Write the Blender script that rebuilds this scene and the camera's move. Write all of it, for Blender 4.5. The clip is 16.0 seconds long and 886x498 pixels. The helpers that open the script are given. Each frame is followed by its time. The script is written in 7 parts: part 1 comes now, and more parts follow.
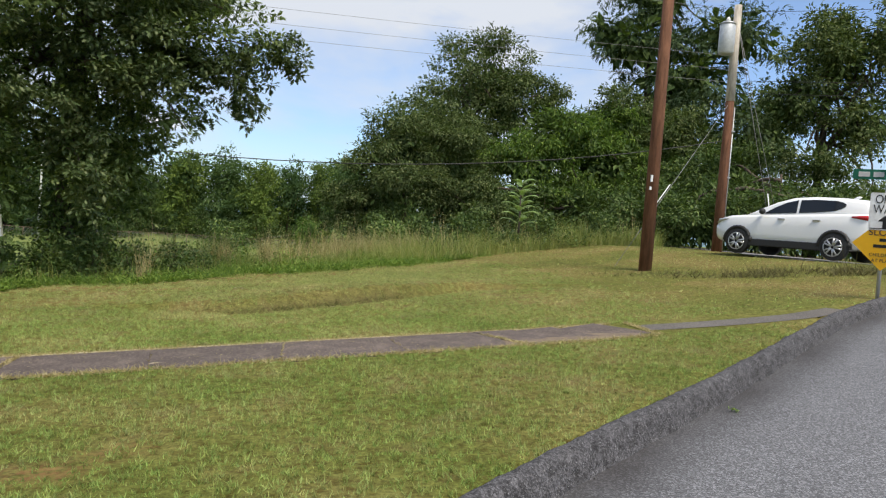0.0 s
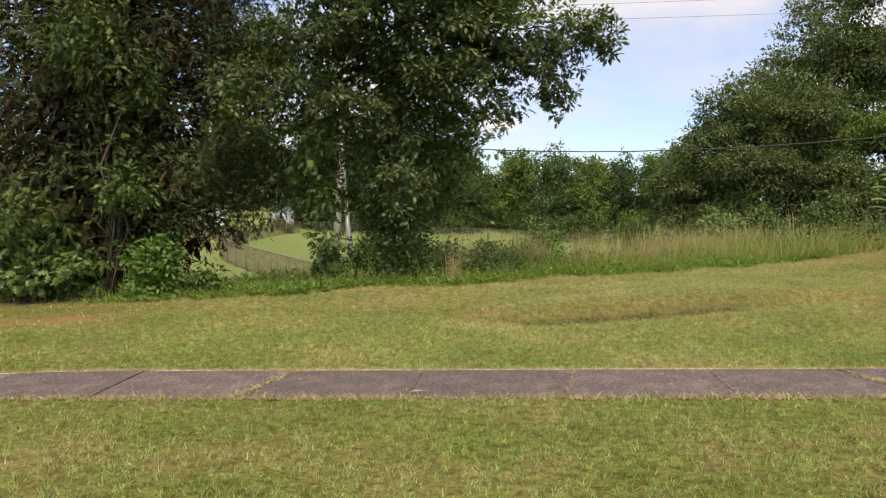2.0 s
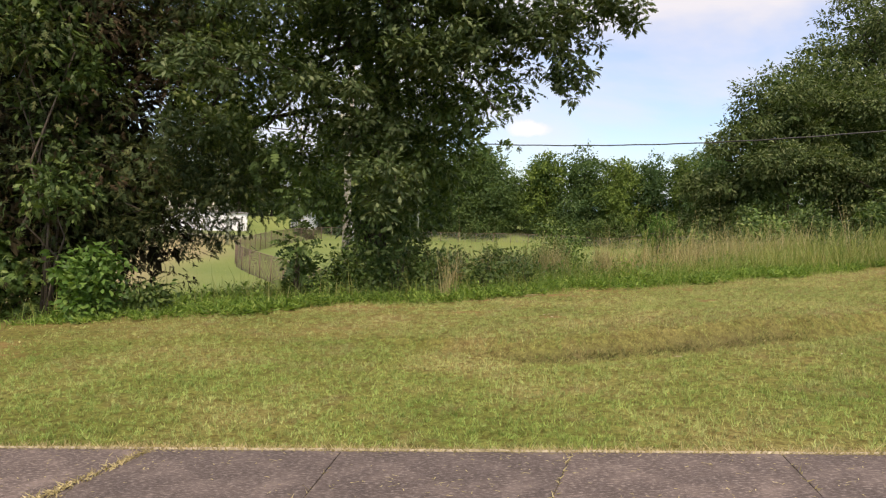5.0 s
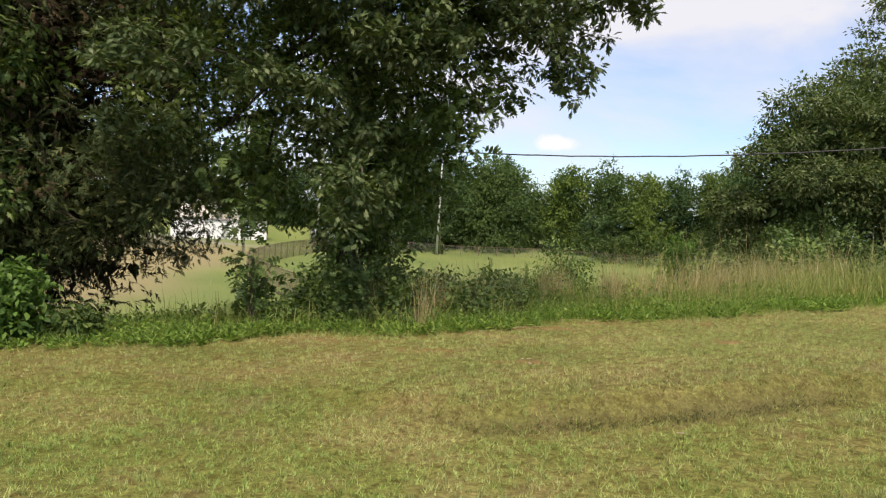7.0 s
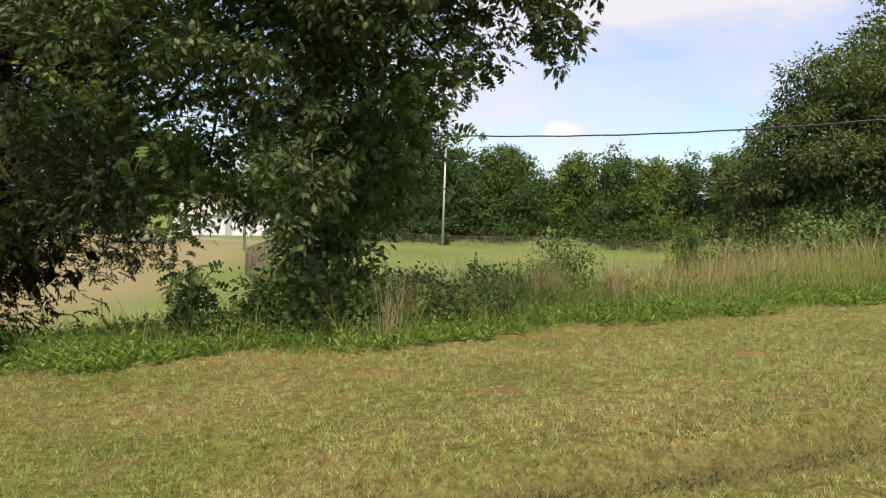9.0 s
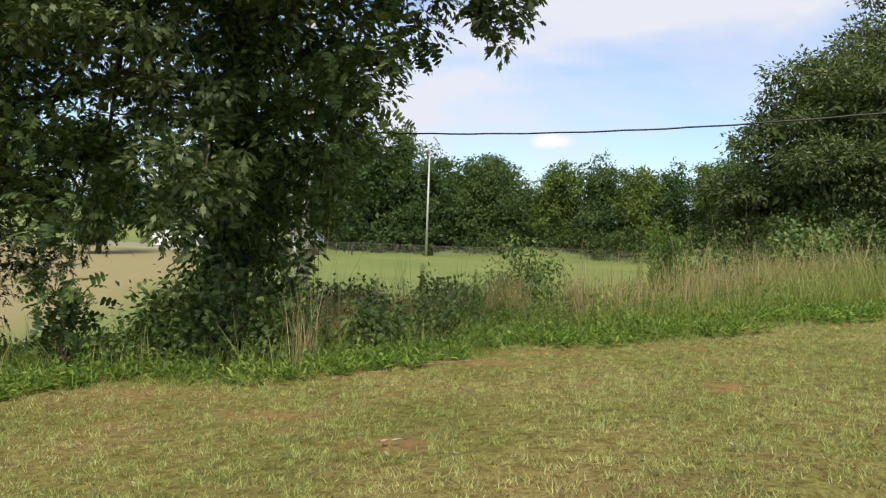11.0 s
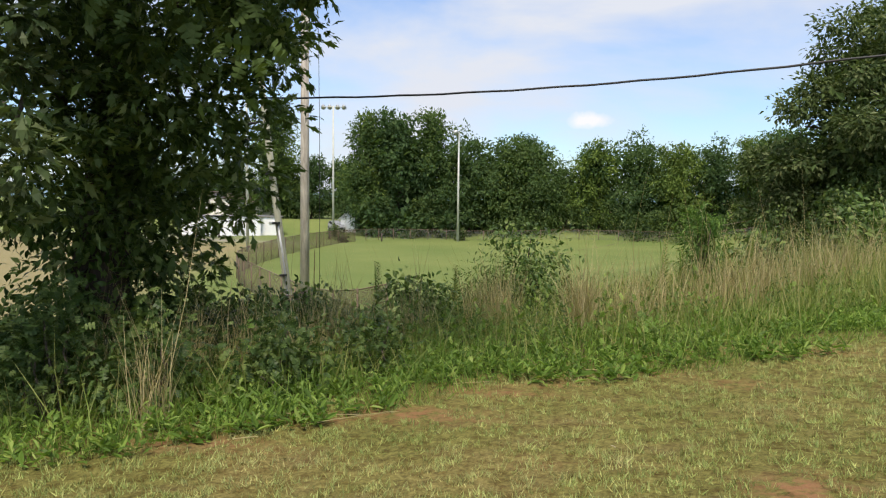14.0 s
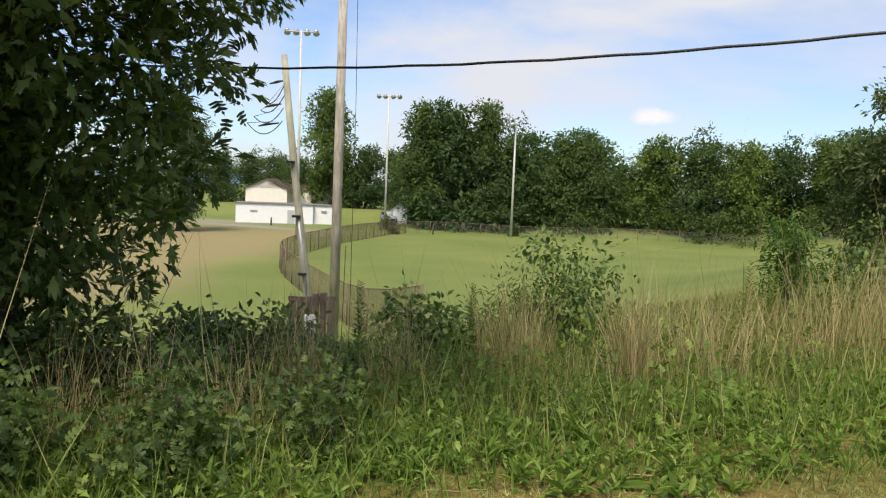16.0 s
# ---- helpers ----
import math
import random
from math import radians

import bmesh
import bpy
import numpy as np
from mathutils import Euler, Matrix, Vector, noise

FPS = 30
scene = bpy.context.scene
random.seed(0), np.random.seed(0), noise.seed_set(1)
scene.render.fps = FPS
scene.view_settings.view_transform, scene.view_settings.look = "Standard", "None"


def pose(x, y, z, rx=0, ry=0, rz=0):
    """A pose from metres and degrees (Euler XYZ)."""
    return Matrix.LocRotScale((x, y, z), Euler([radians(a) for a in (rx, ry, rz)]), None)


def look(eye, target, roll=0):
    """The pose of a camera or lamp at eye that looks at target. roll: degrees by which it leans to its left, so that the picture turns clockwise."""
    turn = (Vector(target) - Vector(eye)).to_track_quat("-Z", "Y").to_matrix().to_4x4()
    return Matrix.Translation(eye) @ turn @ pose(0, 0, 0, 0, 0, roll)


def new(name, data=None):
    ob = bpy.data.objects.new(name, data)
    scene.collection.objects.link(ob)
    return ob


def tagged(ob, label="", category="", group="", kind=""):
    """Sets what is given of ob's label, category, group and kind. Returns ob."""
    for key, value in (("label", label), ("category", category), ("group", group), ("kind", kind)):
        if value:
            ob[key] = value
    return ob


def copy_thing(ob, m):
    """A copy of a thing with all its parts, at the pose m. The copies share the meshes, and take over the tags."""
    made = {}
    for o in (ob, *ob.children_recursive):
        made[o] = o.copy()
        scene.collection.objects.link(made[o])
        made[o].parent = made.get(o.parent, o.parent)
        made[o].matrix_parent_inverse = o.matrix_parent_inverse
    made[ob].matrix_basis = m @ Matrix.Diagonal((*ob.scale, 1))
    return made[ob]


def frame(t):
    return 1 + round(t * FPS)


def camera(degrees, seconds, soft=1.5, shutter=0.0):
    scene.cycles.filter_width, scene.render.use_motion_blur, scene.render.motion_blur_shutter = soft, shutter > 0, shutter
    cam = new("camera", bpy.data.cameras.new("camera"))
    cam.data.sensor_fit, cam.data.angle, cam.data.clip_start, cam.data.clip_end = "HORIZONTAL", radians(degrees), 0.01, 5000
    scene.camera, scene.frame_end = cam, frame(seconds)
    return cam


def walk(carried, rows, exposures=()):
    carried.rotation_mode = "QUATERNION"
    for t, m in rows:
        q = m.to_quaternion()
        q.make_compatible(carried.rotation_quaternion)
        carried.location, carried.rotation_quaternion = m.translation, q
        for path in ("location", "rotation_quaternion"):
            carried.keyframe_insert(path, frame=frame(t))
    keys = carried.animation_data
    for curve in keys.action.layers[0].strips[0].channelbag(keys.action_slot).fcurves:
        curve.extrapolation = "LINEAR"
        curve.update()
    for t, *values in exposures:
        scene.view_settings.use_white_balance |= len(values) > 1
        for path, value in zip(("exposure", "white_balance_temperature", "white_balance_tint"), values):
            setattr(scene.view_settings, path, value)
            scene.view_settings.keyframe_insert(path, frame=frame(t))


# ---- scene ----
cam = camera(62.6, 16.0, 1.2)
PATH = [
    (0, (0.199, 1.427, 1.47), (0.64, 3.377, 1.407), 4.5),
    (0.5, (0.379, 1.85, 1.476), (0.625, 3.832, 1.378), 3.9),
    (1, (0.493, 2.238, 1.497), (0.459, 4.233, 1.366), 4.5),
    (1.5, (0.523, 2.642, 1.538), (0.301, 4.626, 1.416), 3.6),
    (2, (0.58, 3.033, 1.532), (0.136, 4.979, 1.394), 2.9),
    (2.5, (0.576, 3.4, 1.51), (-0.05, 5.293, 1.354), 3.8),
    (3, (0.551, 3.797, 1.552), (-0.087, 5.687, 1.397), 2.4),
    (3.5, (0.583, 4.181, 1.56), (-0.087, 6.057, 1.387), 3.1),
    (4, (0.569, 4.542, 1.496), (-0.078, 6.426, 1.32), 4.2),
    (4.5, (0.558, 4.979, 1.526), (0.03, 6.903, 1.392), 2.8),
    (4.7, (0.591, 5.157, 1.484), (0.072, 7.084, 1.353), 2.5),
    (6.8, (0.909, 7.163, 1.47), (0.336, 9.077, 1.386), 4.0),
    (7, (0.892, 7.317, 1.559), (0.302, 9.226, 1.462), 3.6),
    (7.5, (0.925, 7.742, 1.561), (0.33, 9.647, 1.444), 2.5),
    (8, (0.927, 8.164, 1.567), (0.262, 10.046, 1.428), 3.7),
    (8.5, (0.895, 8.562, 1.63), (0.257, 10.453, 1.491), 2.7),
    (8.7, (0.906, 8.744, 1.619), (0.291, 10.643, 1.486), 2.0),
    (10.8, (1.108, 10.482, 1.536), (0.502, 12.386, 1.444), 2.5),
    (11, (1.155, 10.612, 1.525), (0.569, 12.522, 1.43), 2.1),
    (11.5, (1.244, 11.135, 1.525), (0.779, 13.077, 1.409), 1.6),
    (12, (1.31, 11.552, 1.581), (0.801, 13.481, 1.444), 3.0),
    (12.5, (1.26, 12.027, 1.623), (0.661, 13.931, 1.501), 2.2),
    (13, (1.33, 12.481, 1.594), (0.689, 14.37, 1.447), 0.4),
    (13.5, (1.316, 12.904, 1.566), (0.626, 14.774, 1.404), 1.1),
    (14, (1.282, 13.392, 1.521), (0.596, 15.265, 1.38), 0.6),
    (14.5, (1.246, 14.0, 1.422), (0.551, 15.87, 1.272), 1.8),
    (15, (1.137, 14.611, 1.438), (0.453, 16.486, 1.3), 2.2),
    (15.5, (1.041, 15.175, 1.496), (0.367, 17.053, 1.359), 1.6),
    (16, (0.944, 15.594, 1.602), (0.118, 17.408, 1.437), 2.3),
]
walk(cam, [(t, look(eye, target, roll)) for t, eye, target, roll in PATH], [(0, 0.2, 6500, 9), (0.8, 0.27, 6850, 14.5), (1.5, 0.32, 6900, 15), (3, 0.40, 7350, 21), (7, 0.36, 6900, 15), (8.4, 0.36, 7050, 18.5), (11, 0.3, 6600, 12), (14, 0.25, 6540, 11), (16, 0.24, 6760, 12.5)])

# ---- sky and sun ----
SUN_UP, SUN_TURN = 57.0, 165.0      # height of the sun, and its bearing clockwise from +y
world = bpy.data.worlds.new("sky")
scene.world = world
world.use_nodes = True
wt = world.node_tree
wt.nodes.clear()


def node(tree, kind, **values):
    n = tree.nodes.new(kind)
    for key, value in values.items():
        n.inputs[key.replace("_", " ")].default_value = value
    return n


w_out, w_bg = wt.nodes.new("ShaderNodeOutputWorld"), wt.nodes.new("ShaderNodeBackground")
w_sky = wt.nodes.new("ShaderNodeTexSky")
w_sky.sky_type, w_sky.sun_disc = "NISHITA", False
w_sky.sun_elevation, w_sky.sun_rotation = radians(SUN_UP), radians(SUN_TURN)
w_sky.air_density, w_sky.dust_density, w_sky.ozone_density = 1.0, 0.8, 1.0
w_co = wt.nodes.new("ShaderNodeTexCoord")
w_map = wt.nodes.new("ShaderNodeMapping")
w_map.inputs["Scale"].default_value = (1.0, 1.0, 2.6)
w_noise = node(wt, "ShaderNodeTexNoise", Scale=2.3, Detail=6.0, Roughness=0.52, Distortion=0.25)
w_ramp = wt.nodes.new("ShaderNodeValToRGB")
w_ramp.color_ramp.elements[0].position, w_ramp.color_ramp.elements[1].position = 0.41, 0.60
w_ramp.color_ramp.elements[0].color = (0.12, 0.12, 0.12, 1)
w_ramp.color_ramp.elements[1].color = (1, 1, 1, 1)
w_mix = wt.nodes.new("ShaderNodeMix")
w_mix.data_type = "RGBA"
w_mix.inputs["B"].default_value = (5.5, 5.8, 6.4, 1)
wt.links.new(w_co.outputs["Generated"], w_map.inputs["Vector"])
wt.links.new(w_map.outputs["Vector"], w_noise.inputs["Vector"])
wt.links.new(w_noise.outputs["Fac"], w_ramp.inputs["Fac"])
wt.links.new(w_ramp.outputs["Color"], w_mix.inputs["Factor"])
w_tint = wt.nodes.new("ShaderNodeMix")
w_tint.data_type, w_tint.blend_type = "RGBA", "MULTIPLY"
w_tint.inputs["Factor"].default_value = 1.0
w_tint.inputs["B"].default_value = (0.95, 1.12, 1.36, 1)
wt.links.new(w_sky.outputs["Color"], w_tint.inputs["A"])
wt.links.new(w_tint.outputs["Result"], w_mix.inputs["A"])
# One small bright cumulus low over the wood.
w_wob = node(wt, "ShaderNodeTexNoise", Scale=38.0, Detail=4.0)
w_off = wt.nodes.new("ShaderNodeVectorMath")
w_off.operation = "MULTIPLY_ADD"
w_off.inputs[1].default_value, w_off.inputs[2].default_value = (0.03, 0.03, 0.022), (-0.015 + 0.1543, -0.015 - 0.9823, -0.011 - 0.103)
w_sum = wt.nodes.new("ShaderNodeVectorMath")
w_sum.operation = "ADD"
w_flat = wt.nodes.new("ShaderNodeVectorMath")
w_flat.operation = "MULTIPLY"
w_flat.inputs[1].default_value = (1 / 0.034, 1 / 0.034, 1 / 0.011)
w_len = wt.nodes.new("ShaderNodeVectorMath")
w_len.operation = "LENGTH"
w_puff = node(wt, "ShaderNodeMapRange", From_Min=1.0, From_Max=0.35, To_Min=0.0, To_Max=0.9)
w_mix2 = wt.nodes.new("ShaderNodeMix")
w_mix2.data_type = "RGBA"
w_mix2.inputs["B"].default_value = (7.2, 7.1, 7.2, 1)
wt.links.new(w_co.outputs["Generated"], w_wob.inputs["Vector"])
wt.links.new(w_wob.outputs["Color"], w_off.inputs[0])
wt.links.new(w_off.outputs[0], w_sum.inputs[0])
wt.links.new(w_co.outputs["Generated"], w_sum.inputs[1])
wt.links.new(w_sum.outputs[0], w_flat.inputs[0])
wt.links.new(w_flat.outputs[0], w_len.inputs[0])
wt.links.new(w_len.outputs["Value"], w_puff.inputs["Value"])
wt.links.new(w_puff.outputs[0], w_mix2.inputs["Factor"])
wt.links.new(w_mix.outputs["Result"], w_mix2.inputs["A"])
wt.links.new(w_mix2.outputs["Result"], w_bg.inputs["Color"])
wt.links.new(w_bg.outputs["Background"], w_out.inputs["Surface"])
w_bg.inputs["Strength"].default_value = 0.118

sun_data = bpy.data.lights.new("sun", "SUN")
sun_data.energy, sun_data.angle, sun_data.color = 4.0, radians(22), (1.0, 0.90, 0.74)
sun = new("sun", sun_data)
_b, _e = radians(SUN_TURN), radians(SUN_UP)
sun.matrix_world = look((0, 0, 30), Vector((0, 0, 30)) - Vector((math.sin(_b) * math.cos(_e), math.cos(_b) * math.cos(_e), math.sin(_e))))

# ---- materials ----
def material(name):
    m = bpy.data.materials.new(name)
    m.use_nodes = True
    t = m.node_tree
    return m, t, t.nodes["Principled BSDF"]


def ramp(t, source, stops):
    r = t.nodes.new("ShaderNodeValToRGB")
    e = r.color_ramp.elements
    while len(e) < len(stops):
        e.new(0.5)
    for slot, (pos, col) in zip(e, stops):
        slot.position, slot.color = pos, (*col, 1) if len(col) == 3 else (col[0],) * 3 + (1,)
    t.links.new(source, r.inputs["Fac"])
    return r.outputs["Color"]


def mixed(t, fac, a, b, how="MIX"):
    m = t.nodes.new("ShaderNodeMix")
    m.data_type, m.blend_type = "RGBA", how
    for key, v in (("Factor", fac), ("A", a), ("B", b)):
        if isinstance(v, (int, float)):
            m.inputs[key].default_value = v
        elif isinstance(v, tuple):
            m.inputs[key].default_value = (*v, 1)
        else:
            t.links.new(v, m.inputs[key])
    return m.outputs["Result"]


def grain(t, scale, detail=4.0, rough=0.55, stretch=None, space="Object"):
    co = t.nodes.new("ShaderNodeTexCoord")
    n = node(t, "ShaderNodeTexNoise", Scale=scale, Detail=detail, Roughness=rough)
    out = co.outputs[space]
    if stretch:
        mp = t.nodes.new("ShaderNodeMapping")
        mp.inputs["Scale"].default_value = stretch
        t.links.new(out, mp.inputs["Vector"])
        out = mp.outputs["Vector"]
    t.links.new(out, n.inputs["Vector"])
    return n.outputs["Fac"]


def bumped(t, bsdf, height, strength, distance):
    b = node(t, "ShaderNodeBump", Strength=strength, Distance=distance)
    t.links.new(height, b.inputs["Height"])
    t.links.new(b.outputs["Normal"], bsdf.inputs["Normal"])


def plain(name, col, rough=0.5, metal=0.0, vary=0.18, scale=8.0, bump=0.0, stretch=None):
    """One colour with a slow drift and a fine grain."""
    m, t, b = material(name)
    dark = tuple(c * (1 - vary) for c in col)
    light = tuple(min(1, c * (1 + vary)) for c in col)
    coarse = ramp(t, grain(t, scale, 3.0, stretch=stretch), [(0.3, dark), (0.7, light)])
    fine = grain(t, scale * 9, 3.0, stretch=stretch)
    t.links.new(mixed(t, 0.35, coarse, ramp(t, fine, [(0.35, dark), (0.65, light)])), b.inputs["Base Color"])
    b.inputs["Roughness"].default_value, b.inputs["Metallic"].default_value = rough, metal
    if bump:
        bumped(t, b, fine, bump, 0.01)
    return m


def leafy(name, stops, rough=0.5, through_light=0.3, patch=0.35, patch_scale=0.6, spec=0.2, kinds=0.0):
    """Leaves: each one its own tint, with slow drifts over the crown, some light passing through."""
    m, t, b = material(name)
    geo = t.nodes.new("ShaderNodeNewGeometry")
    own = ramp(t, geo.outputs["Random Per Island"], stops)
    drift = ramp(t, grain(t, patch_scale, 2.0), [(0.3, (0.72, 0.76, 0.7)), (0.7, (1.25, 1.2, 1.1))])
    col = mixed(t, patch, own, mixed(t, 1.0, own, drift, "MULTIPLY"))
    if kinds:
        info = t.nodes.new("ShaderNodeObjectInfo")
        col = mixed(t, kinds, col, mixed(t, 1.0, col, ramp(t, info.outputs["Random"], [(0.0, (0.7, 0.78, 0.85)), (0.5, (1.0, 1.0, 1.0)), (1.0, (1.55, 1.4, 0.95))]), "MULTIPLY"))
    t.links.new(col, b.inputs["Base Color"])
    b.inputs["Roughness"].default_value, b.inputs["Specular IOR Level"].default_value = rough, spec
    tl = t.nodes.new("ShaderNodeBsdfTranslucent")
    t.links.new(mixed(t, 1.0, col, (1.5, 1.6, 0.7), "MULTIPLY"), tl.inputs["Color"])
    mx = t.nodes.new("ShaderNodeMixShader")
    mx.inputs["Fac"].default_value = through_light
    t.links.new(b.outputs["BSDF"], mx.inputs[1])
    t.links.new(tl.outputs["BSDF"], mx.inputs[2])
    t.links.new(mx.outputs["Shader"], t.nodes["Material Output"].inputs["Surface"])
    return m


def barked(name, dark, light, scale=14.0, bump=0.8):
    m, t, b = material(name)
    ridges = grain(t, scale, 6.0, 0.65, stretch=(1, 1, 0.16))
    lichen = grain(t, 2.2, 4.0)
    col = ramp(t, ridges, [(0.32, dark), (0.68, light)])
    col = mixed(t, 0.4, col, mixed(t, 1.0, col, ramp(t, lichen, [(0.35, (0.65, 0.65, 0.62)), (0.7, (1.2, 1.2, 1.15))]), "MULTIPLY"))
    t.links.new(col, b.inputs["Base Color"])
    b.inputs["Roughness"].default_value = 0.9
    bumped(t, b, ridges, bump, 0.03)
    return m


def lawn_tint(t):
    """The colour of mown grass over the plan: green, olive, straw and thin brownish stretches."""
    co = t.nodes.new("ShaderNodeNewGeometry").outputs["Position"]

    def field(scale, detail=3.0):
        n = node(t, "ShaderNodeTexNoise", Scale=scale, Detail=detail, Roughness=0.6)
        t.links.new(co, n.inputs["Vector"])
        return n.outputs["Fac"]
    base = ramp(t, field(0.55, 5.0), [(0.32, (0.155, 0.195, 0.052)), (0.5, (0.21, 0.232, 0.073)), (0.68, (0.285, 0.26, 0.112))])
    sep = t.nodes.new("ShaderNodeSeparateXYZ")
    t.links.new(co, sep.inputs[0])
    wave = t.nodes.new("ShaderNodeMath")
    wave.operation = "MULTIPLY_ADD"
    wave.inputs[1].default_value = 2.4
    t.links.new(field(0.35, 2.0), wave.inputs[0])
    t.links.new(sep.outputs[1], wave.inputs[2])
    far_side = node(t, "ShaderNodeMapRange", From_Min=14.1, From_Max=14.9)
    t.links.new(wave.outputs[0], far_side.inputs["Value"])
    strip_near = node(t, "ShaderNodeMapRange", From_Min=14.4, From_Max=12.6)
    t.links.new(wave.outputs[0], strip_near.inputs["Value"])
    street_side = node(t, "ShaderNodeMapRange", From_Min=10.0, From_Max=8.6)
    t.links.new(sep.outputs[1], street_side.inputs["Value"])
    fresh = mixed(t, street_side.outputs[0], mixed(t, 1.0, base, (0.98, 1.05, 1.0), "MULTIPLY"), mixed(t, 1.0, base, (0.86, 0.93, 0.86), "MULTIPLY"))
    base = mixed(t, strip_near.outputs[0], base, fresh)
    left_part = node(t, "ShaderNodeMapRange", From_Min=6.5, From_Max=3.5)
    t.links.new(sep.outputs[0], left_part.inputs["Value"])
    both = t.nodes.new("ShaderNodeMath")
    both.operation = "MULTIPLY"
    t.links.new(far_side.outputs[0], both.inputs[0])
    t.links.new(left_part.outputs[0], both.inputs[1])
    base = mixed(t, both.outputs[0], base, mixed(t, 0.2, mixed(t, 1.0, base, (0.97, 1.0, 0.95), "MULTIPLY"), (0.33, 0.27, 0.14)))
    base = mixed(t, 1.0, base, (1.30, 1.35, 1.25), "MULTIPLY")
    tuft = ramp(t, field(13.0, 6.0), [(0.36, (0.68, 0.6, 0.54)), (0.5, (0.98, 1.0, 1.0)), (0.64, (1.26, 1.28, 1.3))])
    base = mixed(t, 1.0, base, tuft, "MULTIPLY")
    dry = ramp(t, field(1.9, 5.0), [(0.52, (0.0,)), (0.70, (0.5,))])
    return mixed(t, dry, base, (0.33, 0.285, 0.14))


def ground_material():
    m, t, b = material("grassland")
    col = lawn_tint(t)
    fine = grain(t, 38.0, 4.0, 0.7)
    col = mixed(t, 1.0, col, ramp(t, fine, [(0.3, (0.26, 0.2, 0.18)), (0.7, (0.8, 0.69, 0.64))]), "MULTIPLY")
    for attr, colour in (("field", None), ("infield", (0.275, 0.222, 0.12)), ("dirt", (0.30, 0.147, 0.078)), ("litter_and_shade", (0.10, 0.085, 0.04)), ("verge", (0.30, 0.27, 0.25))):
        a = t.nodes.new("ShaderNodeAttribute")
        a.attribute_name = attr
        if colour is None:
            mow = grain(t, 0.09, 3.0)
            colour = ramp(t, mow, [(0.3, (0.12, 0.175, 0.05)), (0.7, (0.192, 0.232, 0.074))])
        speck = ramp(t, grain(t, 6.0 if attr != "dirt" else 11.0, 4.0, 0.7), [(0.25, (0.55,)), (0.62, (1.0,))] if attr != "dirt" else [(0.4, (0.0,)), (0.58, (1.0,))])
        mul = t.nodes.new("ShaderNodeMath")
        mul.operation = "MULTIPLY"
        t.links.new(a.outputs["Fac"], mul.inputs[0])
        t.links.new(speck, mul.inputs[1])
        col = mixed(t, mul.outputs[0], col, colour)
    t.links.new(col, b.inputs["Base Color"])
    b.inputs["Roughness"].default_value, b.inputs["Specular IOR Level"].default_value = 0.95, 0.1
    bumped(t, b, fine, 0.7, 0.03)
    return m


def blade_material(name="lawn_grass"):
    m, t, b = material(name)
    geo = t.nodes.new("ShaderNodeNewGeometry")
    own = ramp(t, geo.outputs["Random Per Island"], [(0.0, (0.5, 0.54, 0.5)), (0.35, (0.86, 0.98, 0.9)), (0.7, (1.06, 1.12, 1.1)), (0.88, (1.24, 1.19, 1.2)), (1.0, (1.4, 1.26, 1.3))])
    t.links.new(mixed(t, 1.0, lawn_tint(t), own, "MULTIPLY"), b.inputs["Base Color"])
    b.inputs["Roughness"].default_value, b.inputs["Specular IOR Level"].default_value = 0.6, 0.25
    return m


def asphalt_material(name, dark, light, chip=0.5, bright=2.1):
    m, t, b = material(name)
    co = t.nodes.new("ShaderNodeTexCoord")
    v = node(t, "ShaderNodeTexVoronoi", Scale=95.0)
    t.links.new(co.outputs["Object"], v.inputs["Vector"])
    slow = ramp(t, grain(t, 0.8, 4.0), [(0.3, dark), (0.7, light)])
    chips = ramp(t, v.outputs["Color"], [(0.2, tuple(c * 0.6 for c in dark)), (0.55, light), (0.9, tuple(c * bright for c in light))])
    t.links.new(mixed(t, chip, slow, chips), b.inputs["Base Color"])
    b.inputs["Roughness"].default_value = 0.88
    bumped(t, b, v.outputs["Distance"], 0.6, 0.006)
    return m


def road_material():
    m = asphalt_material("worn_asphalt", (0.082, 0.083, 0.090), (0.128, 0.130, 0.140), 0.65, 2.8)
    t = m.node_tree
    b = t.nodes["Principled BSDF"]
    col = b.inputs["Base Color"].links[0].from_socket
    a = t.nodes.new("ShaderNodeAttribute")
    a.attribute_name = "grime"
    blot = ramp(t, grain(t, 3.0, 6.0, 0.65), [(0.3, (0.75,)), (0.62, (1.0,))])
    mul = t.nodes.new("ShaderNodeMath")
    mul.operation = "MULTIPLY"
    t.links.new(a.outputs["Fac"], mul.inputs[0])
    t.links.new(blot, mul.inputs[1])
    t.links.new(mixed(t, mul.outputs[0], col, mixed(t, 0.15, (0.024, 0.020, 0.019), col)), b.inputs["Base Color"])
    return m


def kerb_material():
    """Rough asphalt, black with grime in long blotches, pale where the chips are worn bare."""
    m = asphalt_material("rough_kerb", (0.026, 0.025, 0.027), (0.07, 0.068, 0.073), 0.6, 2.5)
    t = m.node_tree
    b = t.nodes["Principled BSDF"]
    col = b.inputs["Base Color"].links[0].from_socket
    blot = ramp(t, grain(t, 13.0, 6.0, 0.7), [(0.38, (0.35, 0.34, 0.34)), (0.58, (1.2, 1.2, 1.2))])
    fleck = ramp(t, grain(t, 70.0, 3.0, 0.8), [(0.58, (0.0,)), (0.68, (0.7,))])
    t.links.new(mixed(t, fleck, mixed(t, 1.0, col, blot, "MULTIPLY"), (0.34, 0.34, 0.35)), b.inputs["Base Color"])
    return m


